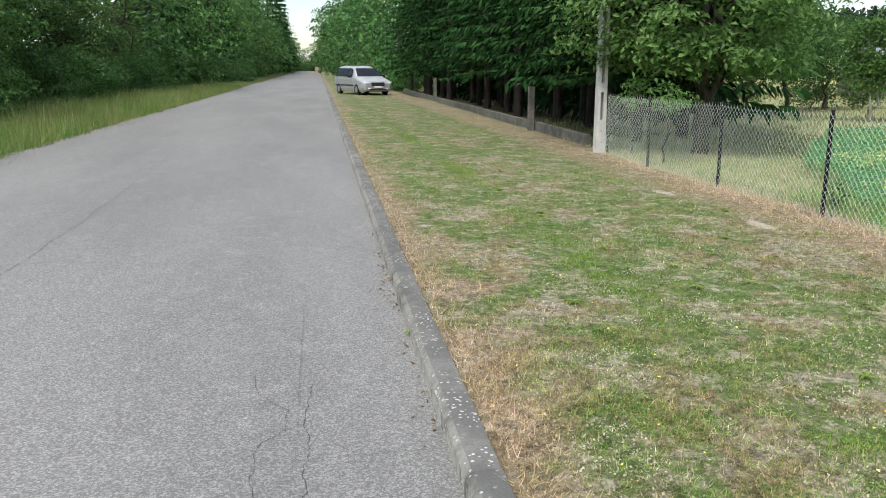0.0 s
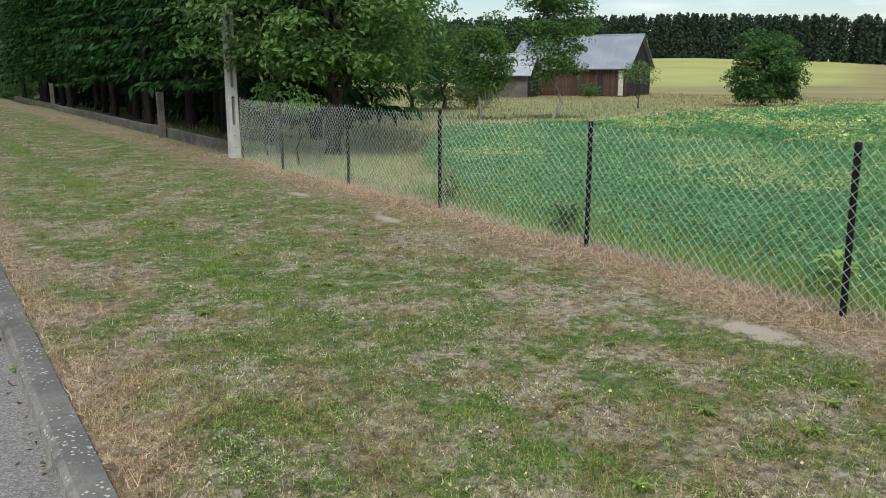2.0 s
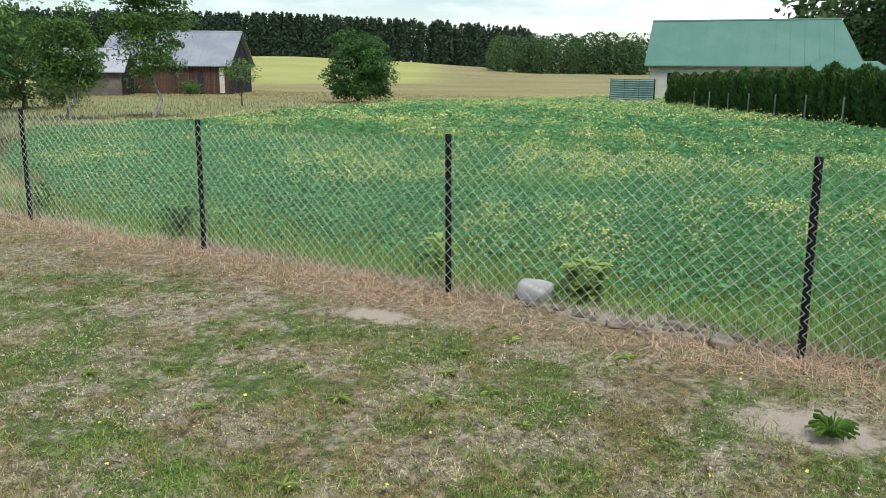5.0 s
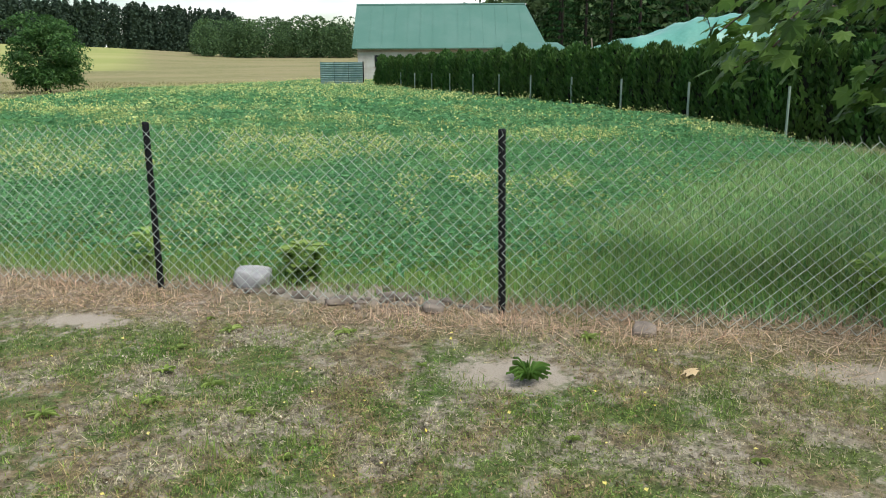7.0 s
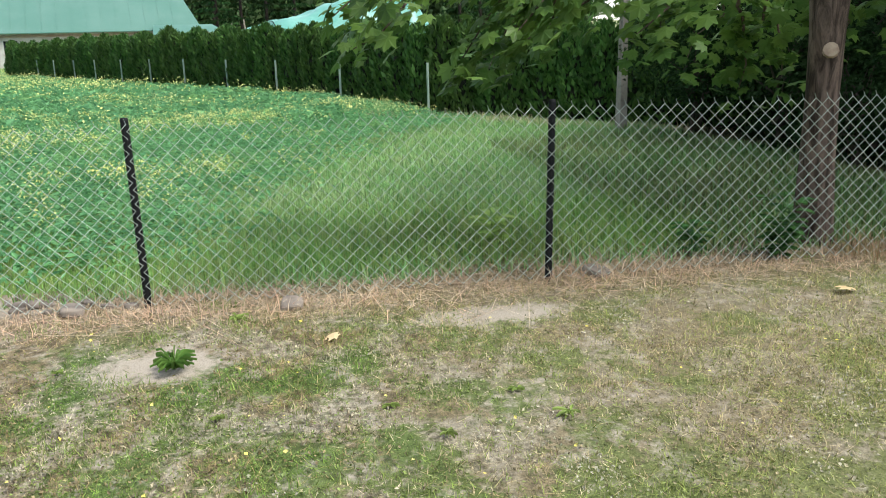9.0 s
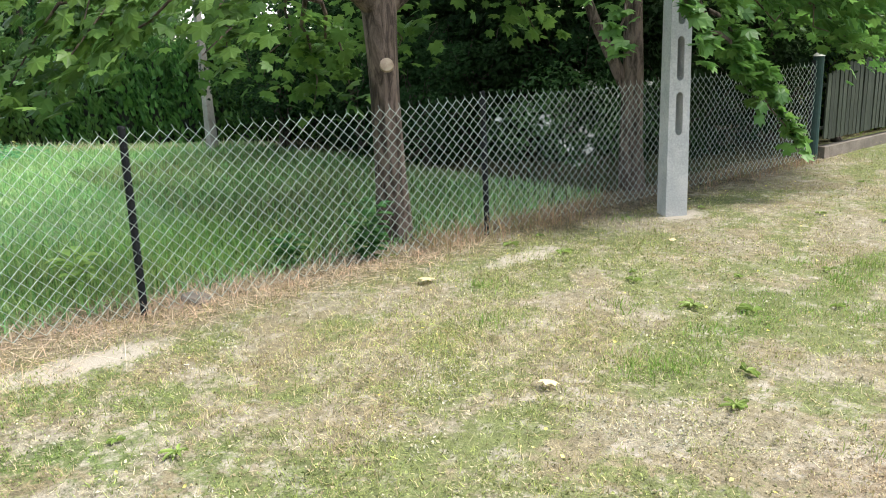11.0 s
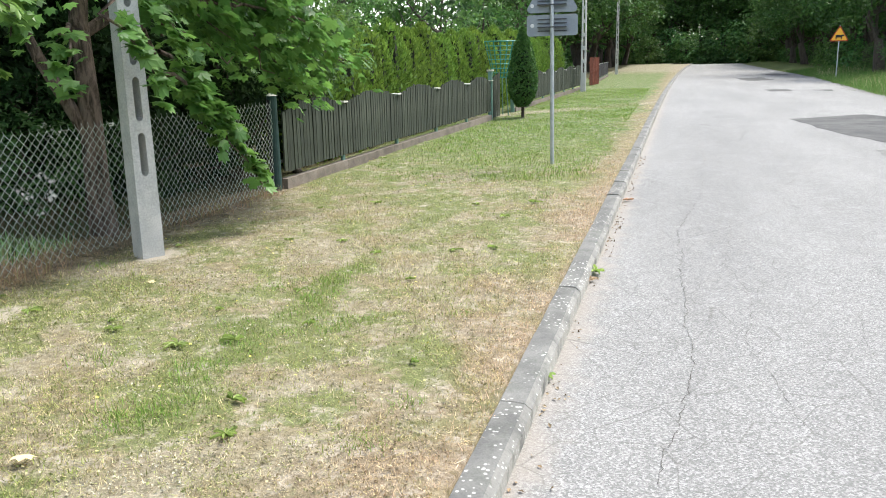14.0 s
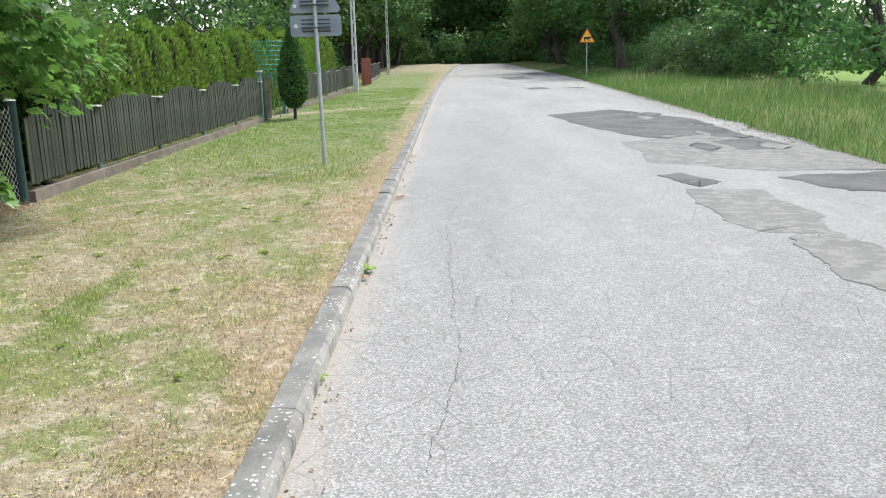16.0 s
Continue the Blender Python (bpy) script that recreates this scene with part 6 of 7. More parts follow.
tp = part("triangle_plate", bm, M_SIGNBACK, sign, "grey back of a triangular plate")
bm = bmesh.new()
plate(bm, rounded([(-0.37, 1.97), (0.37, 1.97), (0.37, 2.27), (-0.37, 2.27)], 0.04), -0.048, -0.042)
rp = part("rectangular_plate", bm, M_SIGNBACK, sign, "grey back of a rectangular plate")
for z, par in ((2.03, rp), (2.085, rp), (2.14, rp), (2.195, rp), (2.40, tp), (2.455, tp)):
    bm = bmesh.new()
    block(bm, -0.21, 0.21, -0.042, 0.034 if z in (2.085, 2.4) else -0.03, z, z + 0.018)
    part("clamp_strip", bm, M_STRAP, par)
for z, par in ((2.12, rp), (2.4, tp)):
    bm = bmesh.new()
    rod(bm, (0.29, -0.042, z), (0.29, -0.040, z), 0.028, 0.028, 16)
    part("sticker", bm, M_STICKER, par, "small white round sticker")
# front faces, towards the traffic
bm = bmesh.new()
plate(bm, rounded(tri(0.80, 2.30, 0.06), 0.045), -0.052, -0.049)
part("front", bm, M_YELLOW, tp)
bm = bmesh.new()
plate(bm, rounded([(-0.35, 1.99), (0.35, 1.99), (0.35, 2.25), (-0.35, 2.25)], 0.035), -0.052, -0.049)
part("front", bm, M_YELLOW, rp)

warn = thing("warning_sign", "yellow warning triangle with red border on a grey post", "road sign", "road signs", m=pose(-8.9, -51.5, soil(-8.9, -51.5), 0, 0, 172))
bm = bmesh.new()
rod(bm, (0, 0, -0.2), (0, 0, 2.9), 0.03, 0.03, 12)
part("post", bm, M_GALV, warn)
bm = bmesh.new()
plate(bm, rounded(tri(1.0, 2.05), 0.05), -0.045, -0.04)
wp = part("border_plate", bm, M_SIGNRED, warn, "red border of the triangle")
bm = bmesh.new()
plate(bm, rounded(tri(1.0, 2.05, 0.17), 0.04), -0.050, -0.047)
face = part("face", bm, M_YELLOW, wp, "yellow field of the triangle")
for x0, x1, z0, z1 in ((-0.19, 0.15, 2.25, 2.39), (0.13, 0.24, 2.31, 2.40), (-0.18, -0.13, 2.15, 2.26), (0.08, 0.13, 2.15, 2.26)):
    bm = bmesh.new()
    block(bm, x0, x1, -0.054, -0.051, z0, z1)
    part("symbol", bm, M_BLACK, wp, "plain dark bar of the symbol")

# ---- minivan ----
M_SILVER = plain("silver_car_paint", (0.43, 0.44, 0.455), (0.48, 0.49, 0.505), 2, 0.3, 0.45, 0.0)
M_RUBBER = plain("tyre_rubber", (0.012, 0.012, 0.012), (0.022, 0.022, 0.022), 8, 0.8)
M_RIM = plain("wheel_rim", (0.35, 0.36, 0.37), (0.42, 0.43, 0.44), 8, 0.35, 0.7)
M_TRIM = plain("dark_trim", (0.02, 0.02, 0.022), (0.03, 0.03, 0.032), 8, 0.5)
M_LAMP = plain("headlamp_glass", (0.62, 0.64, 0.66), (0.7, 0.72, 0.74), 8, 0.12, 0, 0.0, 60, 0.6)
car = thing("minivan", "silver minivan parked on the verge, facing along the road", "car", m=pose(3.2, 52.2, soil(3.2, 52.2), 0, 0, 19.0))


def car_ring(y, zb, zs, zt, wb, wt):
    """Outline across the car: sill, belt and roof."""
    return [(-wb * 0.93, y, zb), (wb * 0.93, y, zb), (wb, y, zb + 0.22), (wb, y, zs - 0.12), (wb * 0.97, y, zs), (wt, y, zt - 0.09), (wt * 0.86, y, zt), (-wt * 0.86, y, zt), (-wt, y, zt - 0.09), (-wb * 0.97, y, zs), (-wb, y, zs - 0.12), (-wb, y, zb + 0.22)]


bm = bmesh.new()
solid(bm, [car_ring(-2.42, 0.36, 0.66, 0.70, 0.78, 0.70), car_ring(-2.34, 0.24, 0.76, 0.82, 0.92, 0.80), car_ring(-1.75, 0.2, 0.92, 0.99, 0.98, 0.84), car_ring(-1.22, 0.2, 1.02, 1.10, 0.99, 0.84),
           car_ring(-0.45, 0.2, 1.05, 1.60, 0.99, 0.70), car_ring(0.2, 0.2, 1.06, 1.72, 0.99, 0.72), car_ring(1.4, 0.2, 1.08, 1.74, 0.99, 0.73), car_ring(2.1, 0.22, 1.09, 1.68, 0.98, 0.71), car_ring(2.36, 0.3, 1.05, 1.28, 0.93, 0.78), car_ring(2.42, 0.4, 0.7, 0.8, 0.88, 0.8)])
bmesh.ops.bevel(bm, geom=bm.edges[:], offset=0.02, segments=1, affect="EDGES")
body = part("body", bm, M_SILVER, car, smooth=False)


def pane(name, pts, parent, material, t=0.012, label=""):
    bm = bmesh.new()
    p = [Vector(q) for q in pts]
    nrm = (p[1] - p[0]).cross(p[2] - p[0]).normalized()
    solid(bm, [[q - nrm * t for q in p], [q + nrm * t for q in p]])
    return part(name, bm, material, parent, label)


M_CARGLASS = plain("car_glass", (0.012, 0.014, 0.016), (0.018, 0.02, 0.022), 2, 0.12, 0, 0.0, 60, 0.35)
pane("windscreen", [(-0.80, -1.20, 1.12), (0.80, -1.20, 1.12), (0.63, -0.50, 1.58), (-0.63, -0.50, 1.58)], body, M_CARGLASS)
pane("rear_window", [(-0.72, 2.33, 1.30), (0.72, 2.33, 1.30), (0.62, 2.13, 1.62), (-0.62, 2.13, 1.62)], body, M_CARGLASS)
for s in (-1, 1):
    for y0, y1 in ((-0.72, 0.12), (0.2, 1.15), (1.22, 2.02)):
        f = (y0 + 0.72) if y0 < 0 else 0
        top0 = y0 + (0.34 if y0 < 0 else 0)
        pane("side_window", [(s * 0.972, y0, 1.10), (s * 0.972, y1, 1.11), (s * 0.755, y1, 1.60), (s * 0.755, top0, 1.57)], body, M_CARGLASS)
    bm = bmesh.new()
    block(bm, s * 1.0 - 0.02, s * 1.0 + 0.02, -1.0, 2.0, 0.55, 0.62, 0.008)
    part("side_trim", bm, M_TRIM, body)
    bm = bmesh.new()
    block(bm, s * 1.12 - 0.11, s * 1.12 + 0.11, -0.72, -0.60, 1.04, 1.2, 0.03)
    part("wing_mirror", bm, M_TRIM, body)
    bm = bmesh.new()
    block(bm, s * 0.70 - 0.19, s * 0.70 + 0.19, -2.40, -2.27, 0.64, 0.79, 0.04)
    part("headlight", bm, M_LAMP, body, "clear headlight")
    bm = bmesh.new()
    block(bm, s * 0.55 - 0.1, s * 0.55 + 0.1, -2.45, -2.36, 0.36, 0.43, 0.02)
    part("fog_lamp", bm, M_LAMP, body)
    for y in (-1.42, 1.5):
        bm = bmesh.new()
        rod(bm, (s * 0.80, y, 0.33), (s * 1.0, y, 0.33), 0.33, 0.33, 24)
        bmesh.ops.bevel(bm, geom=[e for e in bm.edges if e.calc_length() < 0.12], offset=0.02, segments=1, affect="EDGES")
        w = part("wheel", bm, M_RUBBER, car, "black tyre")
        bm = bmesh.new()
        rod(bm, (s * 0.99, y, 0.33), (s * 1.012, y, 0.33), 0.21, 0.18, 16)
        part("rim", bm, M_RIM, w, "grey alloy rim")
bm = bmesh.new()
block(bm, -0.42, 0.42, -2.46, -2.38, 0.56, 0.76, 0.03)
part("grille", bm, M_TRIM, body, "black front grille")
bm = bmesh.new()
block(bm, -0.55, 0.55, -2.47, -2.40, 0.30, 0.40, 0.02)
part("air_intake", bm, M_TRIM, body)
bm = bmesh.new()
block(bm, -0.26, 0.26, -2.475, -2.455, 0.44, 0.55, 0.004)
part("plate_bar", bm, M_STICKER, body, "plain white plate")
bm = bmesh.new()
for s in (-1, 1):
    rod(bm, (s * 0.6, -0.2, 1.75), (s * 0.6, 1.9, 1.77), 0.016, 0.016, 6)
part("roof_rails", bm, M_TRIM, body)

# ---- road damage ----
M_CRACK = plain("crack_dirt", (0.045, 0.042, 0.038), (0.075, 0.07, 0.06), 20, 0.95, own=False)


def make_patch(name, a, b, c, share):
    """Bitumen patch: worn through to the paler stone in ragged spots."""
    n = Nodes(name)
    big, mid, grit = n.noise(1.1, 4, 0.6), n.noise(4.5, 6, 0.75), n.noise(110, 3, 0.7)
    col = n.mix(n.step(big, 0.35, 0.65), a, b)
    col = n.mix(n.m("MULTIPLY", n.step(mid, share, share + 0.06), 0.85), col, c)
    col = n.hsv(col, 0.5, 1.0, n.m("MULTIPLY_ADD", grit, 1.1, 0.45))
    return n.end(col, 0.9, 0.0, n.bump(n.m("ADD", grit, mid), 0.5, 0.006), 0.25)


M_PATCH = make_patch("dark_asphalt_patch", (0.055, 0.055, 0.054), (0.088, 0.087, 0.084), (0.12, 0.118, 0.113), 0.57)
M_PATCH_PALE = make_patch("older_asphalt_patch", (0.118, 0.116, 0.111), (0.142, 0.14, 0.132), (0.18, 0.177, 0.168), 0.5)


def crack(path, width, seed, z=0.0035):
    """A wandering ragged strip along a rough line."""
    rng = np.random.default_rng(seed)
    path = np.array(path, float)
    s = np.r_[0, np.cumsum(np.hypot(*np.diff(path, axis=0).T))]
    n = max(8, int(s[-1] / 0.035))
    q = np.linspace(0, s[-1], n)
    p = np.stack([np.interp(q, s, path[:, 0]), np.interp(q, s, path[:, 1])], -1)
    w1 = np.cumsum(rng.normal(size=(n, 2)), 0) * 0.006
    p += w1 - np.linspace(0, 1, n)[:, None] * w1[-1] + rng.normal(size=(n, 2)) * 0.004
    t = np.gradient(p, axis=0)
    t /= np.linalg.norm(t, axis=1, keepdims=True)
    nn = np.stack([-t[:, 1], t[:, 0]], -1) * (width * rng.uniform(0.25, 1.2, (n, 1)))
    V = np.concatenate([np.c_[p + nn, np.full(n, z)], np.c_[p - nn, np.full(n, z)]])
    i = np.arange(n - 1)
    return V, np.stack([i, i + 1, n + i + 1, n + i], -1)


cracks = thing("road_cracks", "fine dark wandering cracks in the asphalt", "road cracks", kind="structure")
LINES = [([(-0.36, 4.45), (-0.34, 4.2), (-0.19, 3.95), (-0.18, 3.75), (-0.32, 3.55), (-0.30, 3.2), (-0.24, 2.8)], 0.004), ([(-0.05, 4.25), (-0.08, 3.9), (-0.06, 3.5), (-0.08, 2.8)], 0.0045),
         ([(-2.6, 5.0), (-2.55, 9.0), (-2.48, 15), (-2.44, 22), (-2.4, 32)], 0.007), ([(-0.70, -18.5), (-0.62, -14), (-0.52, -11), (-0.30, -8.8), (-0.33, -7.6), (-0.28, -6.2), (-0.28, -5.0), (-0.24, -4.5), (-0.10, -3.6)], 0.005),
         ([(-0.72, -9.0), (-0.58, -7.4), (-0.72, -6.6), (-0.62, -5.4), (-0.75, -4.3)], 0.003), ([(-1.25, -10), (-1.1, -7.5), (-1.3, -6), (-1.15, -4.2), (-1.3, -3)], 0.0022),
         ([(-0.3, -6.2), (-0.6, -6.0), (-1.1, -6.1)], 0.002), ([(-0.24, -4.5), (0.05, -4.3), (0.3, -4.6)], 0.002), ([(-1.9, -9.5), (-1.7, -7), (-2.0, -5)], 0.002), ([(-2.6, -8.3), (-2.3, -6.4), (-2.5, -5)], 0.0025),
         ([(-0.52, -11), (-0.15, -11.3), (0.1, -11.0)], 0.003), ([(-2.0, -12), (-1.7, -16), (-1.9, -22), (-1.6, -30)], 0.004), ([(-1.3, 9), (-1.2, 12), (-1.35, 16)], 0.002)]
for k, (ln, w) in enumerate(LINES):
    raw("crack", *crack(ln, w * 0.42, 200 + k), M_CRACK, cracks)


def blob(pts, seed, rough=0.06, k=34):
    """Ragged closed outline through a few corners."""
    rng = np.random.default_rng(seed)
    pts = np.array(pts, float)
    out = []
    for a, b in zip(pts, np.roll(pts, -1, 0)):
        t = np.arange(k)[:, None] / k
        p = a * (1 - t) + b * t
        out.append(p)
    p = np.concatenate(out)
    m = len(p)
    q = np.arange(m) / m * 2 * np.pi
    nrm = np.roll(p, -1, 0) - np.roll(p, 1, 0)
    nrm = np.stack([nrm[:, 1], -nrm[:, 0]], -1) / (np.linalg.norm(nrm, axis=1, keepdims=True) + 1e-6)
    reach = np.minimum(1.0, np.ptp(pts, axis=0).min() / 1.5)
    off = sum(np.sin(q * f + rng.uniform(0, 6.3)) / f ** 0.75 for f in (5, 7, 9, 13, 17, 23, 31, 41, 57, 73)) * rough * 1.25 * reach
    p = p + nrm * off[:, None] + rng.normal(size=p.shape) * 0.004
    return p


patches = thing("road_patches", "ragged darker asphalt repair patches at the road edge", "road patches", kind="structure")
PATCHES = [([(-3.0, -22.8), (-5.0, -24.3), (-6.2, -20.5), (-6.1, -16.5), (-4.6, -15.6), (-3.5, -18.5)], 0, 0.005), ([(-3.5, -15.8), (-5.2, -16.8), (-6.4, -15.2), (-6.5, -11.8), (-4.6, -11.9), (-3.4, -12.9)], 1, 0.0055),
           ([(-3.1, -11.6), (-3.45, -11.8), (-3.75, -10.95), (-3.35, -10.6)], 0, 0.009), ([(-3.15, -10.5), (-4.0, -10.3), (-4.0, -8.7), (-3.75, -7.9), (-3.1, -8.0), (-3.0, -9.3)], 1, 0.006),
           ([(-3.3, -7.75), (-3.8, -7.9), (-4.2, -6.2), (-3.6, -5.4), (-3.15, -6.4)], 1, 0.0065), ([(-4.6, -11.3), (-6.4, -11.6), (-6.2, -10.0), (-5.0, -10.1)], 0, 0.006),
           ([(-5.1, -15.6), (-6.2, -16.2), (-6.1, -14.4), (-5.2, -14.2)], 0, 0.009), ([(-4.2, -21.5), (-5.5, -22.5), (-5.6, -20.5), (-4.4, -20.2)], 0, 0.010), ([(-3.9, -56), (-5.5, -57), (-5.8, -52), (-4.2, -51)], 0, 0.006),
           ([(-4.0, -39.5), (-4.9, -39.8), (-5.0, -38), (-4.1, -37.8)], 0, 0.006), ([(-6.2, -65), (-7.6, -66), (-7.8, -61), (-6.5, -61)], 0, 0.006), ([(-5.8, -38.8), (-6.6, -39), (-6.5, -37.8)], 0, 0.006)]
pr = random.Random(77)
for k in range(20):
    px, py = pr.uniform(-6.1, -4.5), pr.uniform(-23.0, -14.5)
    w, l = pr.uniform(0.1, 0.3), pr.uniform(0.2, 0.8)
    PATCHES.append(([(px - w, py), (px - 0.2 * w, py - l), (px + w, py - 0.3 * l), (px + 0.5 * w, py + 0.8 * l)], k % 3 % 2, 0.0075 + 0.0003 * k))
for k, (pts, tone, z) in enumerate(PATCHES):
    p = blob(pts, 230 + k, 0.085)
    bm = bmesh.new()
    top = [bm.verts.new((x, y, z * 0.5)) for x, y in p]
    mx, my = p.mean(0)
    low = [bm.verts.new((x + 0.02 * (x - mx), y + 0.02 * (y - my), -0.004)) for x, y in p]
    f = bm.faces.new(top)
    for i in range(len(p)):
        bm.faces.new((top[i - 1], top[i], low[i], low[i - 1]))
    bmesh.ops.triangulate(bm, faces=[f], ngon_method="EAR_CLIP")
    part("patch", bm, M_PATCH if tone == 0 else M_PATCH_PALE, patches)

# crumbled gravel along the ragged west edge
gr = np.random.default_rng(240)
gy = gr.uniform(-46, 34, 5200)
gx = west_x(gy) + 0.05 + np.abs(gr.normal(size=len(gy))) * 0.28 - 0.1
gs = gr.uniform(0.008, 0.026, len(gy))[:, None, None]
OCT = np.array([(1, 0, 0), (0, 1, 0), (-1, 0, 0), (0, -1, 0), (0, 0, 0.8)])
GV_ = np.stack([gx, gy, np.full(len(gy), -0.006)], -1)[:, None] + OCT[None] * gs * gr.uniform(0.6, 1.3, (len(gy), 5, 1))
GF_ = np.arange(len(gy))[:, None, None] * 5 + np.array([(0, 1, 4), (1, 2, 4), (2, 3, 4), (3, 0, 4)])[None]
tagged(raw("road_gravel", GV_.reshape(-1, 3), GF_.reshape(-1, 3), plain("grey_gravel", (0.20, 0.19, 0.175), (0.30, 0.285, 0.26), 30, 0.9, own=False)), "loose grey gravel along the crumbling road edge", "gravel", kind="stuff")

# ---- grass ----
def grass_mat(name, straw, green, thin=0.25):
    n = Nodes(name)
    r = n.island()
    c = n.mix(n.step(n.m("ADD", r, n.m("MULTIPLY_ADD", n.noise(0.6, 3), 1.6, -0.8)), 0.35, 0.65), straw, green)
    c = n.hsv(c, 0.5, 1.0, n.m("MULTIPLY_ADD", n.m("FRACT", n.m("MULTIPLY", r, 23.0)), 0.7, 0.65))
    return n.end(c, 0.7, 0, None, 0.2, thin)


def make_verge_blades():
    n = Nodes("verge_blades")
    r = n.island()
    c, sand, fine = verge_tint(n, r)
    c = n.hsv(c, 0.5, 1.05, n.m("MULTIPLY_ADD", n.m("FRACT", n.m("MULTIPLY", r, 23.0)), 1.05, 0.62))
    return n.end(c, 0.75, 0, None, 0.2, 0.25)


def make_verge_mat():
    """Clover leaves and clippings, close in tone to the turf they lie in."""
    n = Nodes("verge_clippings")
    r = n.island()
    c, sand, fine = verge_tint(n, r)
    c = n.mix(n.m("MULTIPLY", n.step(n.noise(1.3, 3), 0.5, 0.62), n.step(n.m("FRACT", n.m("MULTIPLY", r, 7.0)), 0.35, 0.6)), c, (0.50, 0.47, 0.36))
    c = n.hsv(c, 0.5, 0.95, n.m("MULTIPLY_ADD", n.m("FRACT", n.m("MULTIPLY", r, 23.0)), 0.6, 0.62))
    return n.end(c, 0.85, 0, None, 0.1, 0.2)


def blades(xy, h, w, lean, seed, two=False):
    """One thin triangle (or a bent pair) a blade, leaning at random."""
    rng = np.random.default_rng(seed)
    n = len(xy)
    z = ground_z(xy[:, 0], xy[:, 1])
    a = rng.uniform(0, 2 * np.pi, n)
    s = np.stack([np.cos(a), np.sin(a), np.zeros(n)], -1) * (w * rng.uniform(0.6, 1.4, n))[:, None] / 2
    b = rng.uniform(0, 2 * np.pi, n)
    H = h * rng.uniform(0.45, 1.25, n) * (1 + 0.22 * waves(xy[:, 0] * 0.9, xy[:, 1] * 0.9))
    ln = lean * np.abs(rng.normal(size=n)) * H
    tip = np.stack([np.cos(b) * ln, np.sin(b) * ln, H / np.sqrt(1 + (ln / H) ** 2)], -1)
    c = np.c_[xy, z - 0.004]
    if not two:
        return np.stack([c - s, c + s, c + tip], 1).reshape(-1, 3), np.arange(3 * n).reshape(-1, 3)
    mid = tip * np.array([0.38, 0.38, 0.6])
    V = np.stack([c - s, c + s, c + mid + s * 0.8, c + tip, c + mid - s * 0.8], 1).reshape(-1, 3)
    i = np.arange(n)[:, None, None] * 5
    return V, (i + np.array([[0, 1, 2], [0, 2, 4], [4, 2, 3]])[None]).reshape(-1, 3)


def strew(rng, n, x0, x1, y0, y1, power=1.0, eye=(0.1, -0.1)):
    """Points on the ground, denser near the walk's middle."""
    out = []
    while sum(map(len, out)) < n:
        p = np.c_[rng.uniform(x0, x1, n), rng.uniform(y0, y1, n)]
        d = np.hypot(p[:, 0] - eye[0], p[:, 1] - eye[1])
        out.append(p[rng.random(n) < np.minimum(1, (4.0 / np.maximum(d, 1.5)) ** power)])
    return np.concatenate(out)[:n]


rng = np.random.default_rng(300)


def on_sand(p):
    s = np.zeros(len(p))
    for cx, cy, rx, ry in SAND:
        s = np.maximum(s, 1.25 - ((p[:, 0] - cx) / ry) ** 2 - ((p[:, 1] - cy) / rx) ** 2)
    return s + 0.5 * waves(p[:, 0] * 4.3, p[:, 1] * 3.7) > rng.uniform(-0.3, 1.1, len(p))


M_BLADES = make_verge_blades()
p = strew(rng, 700000, 0.5, 5.6, -40, 34, 1.4)
u = p[:, 0] - kerb_x(p[:, 1])
p = p[(u > 0.16) & ~on_sand(p) & (waves(p[:, 0] * 3.1, p[:, 1] * 2.7) + waves(p[:, 0] * 17, p[:, 1] * 15) > rng.uniform(-2.2, 0.3, len(p)))]
tagged(raw("verge_grass", *blades(p, 0.039, 0.005, 1.7, 301), M_BLADES), "short mown grass of the verge, green and straw mixed", "grass", kind="stuff")
p = strew(rng, 230000, 0.6, 5.3, -20, 18, 1.6)
p = p[(p[:, 0] - kerb_x(p[:, 1]) > 0.2) & ~on_sand(p) & (waves(p[:, 0] * 2.3 + 1, p[:, 1] * 2.1) > rng.uniform(-2.0, 1.4, len(p)))]
c = np.c_[p, ground_z(p[:, 0], p[:, 1]) + 0.004 + 0.024 * rng.random(len(p))]
tagged(raw("verge_clover", *leaf_quads(rng, c, 0.0145, None, 0.5, 0.7), make_verge_mat()), "clover and dry clippings matted in the mown verge", "clover", kind="stuff")
# lush tufts along the wheel rut and in scattered patches
cl = np.concatenate([np.c_[2.27 + rng.normal(size=150) * 0.09, rng.uniform(-8, 20, 150)], strew(rng, 110, 1.0, 5.0, -16, 18, 1.0)])
keep = np.sin(cl[:, 1] * 1.1 + 0.5) + 0.6 * np.sin(cl[:, 1] * 2.9) > -0.2
cl = cl[keep]
p = (cl[:, None] + rng.normal(size=(len(cl), 90, 2)) * 0.075).reshape(-1, 2)
p = p[p[:, 0] - kerb_x(p[:, 1]) > 0.3]
M_LUSH = grass_mat("lush_blades", (0.26, 0.32, 0.09), (0.17, 0.30, 0.055))
tagged(raw("lush_grass", *blades(p, 0.06, 0.0055, 0.8, 302), M_LUSH), "longer bright green grass tufts in the verge", "grass", kind="stuff")
p = np.c_[rng.uniform(0.9, 4.3, 60000), rng.uniform(-40, -11, 60000)]
p = p[(p[:, 0] - kerb_x(p[:, 1]) > 0.35) & (waves(p[:, 0] * 1.2, p[:, 1] * 0.9) + waves(p[:, 0] * 5, p[:, 1] * 4) > rng.uniform(-2.2, 1.6, len(p)))]
tagged(raw("lush_grass", *blades(p, 0.055, 0.010, 0.9, 334), M_LUSH), "fresh green grass of the verge by the picket fence", "grass", kind="stuff")
# tiny yellow flowers in the verge
p = strew(rng, 420, 0.9, 4.8, -14, 16, 1.0)
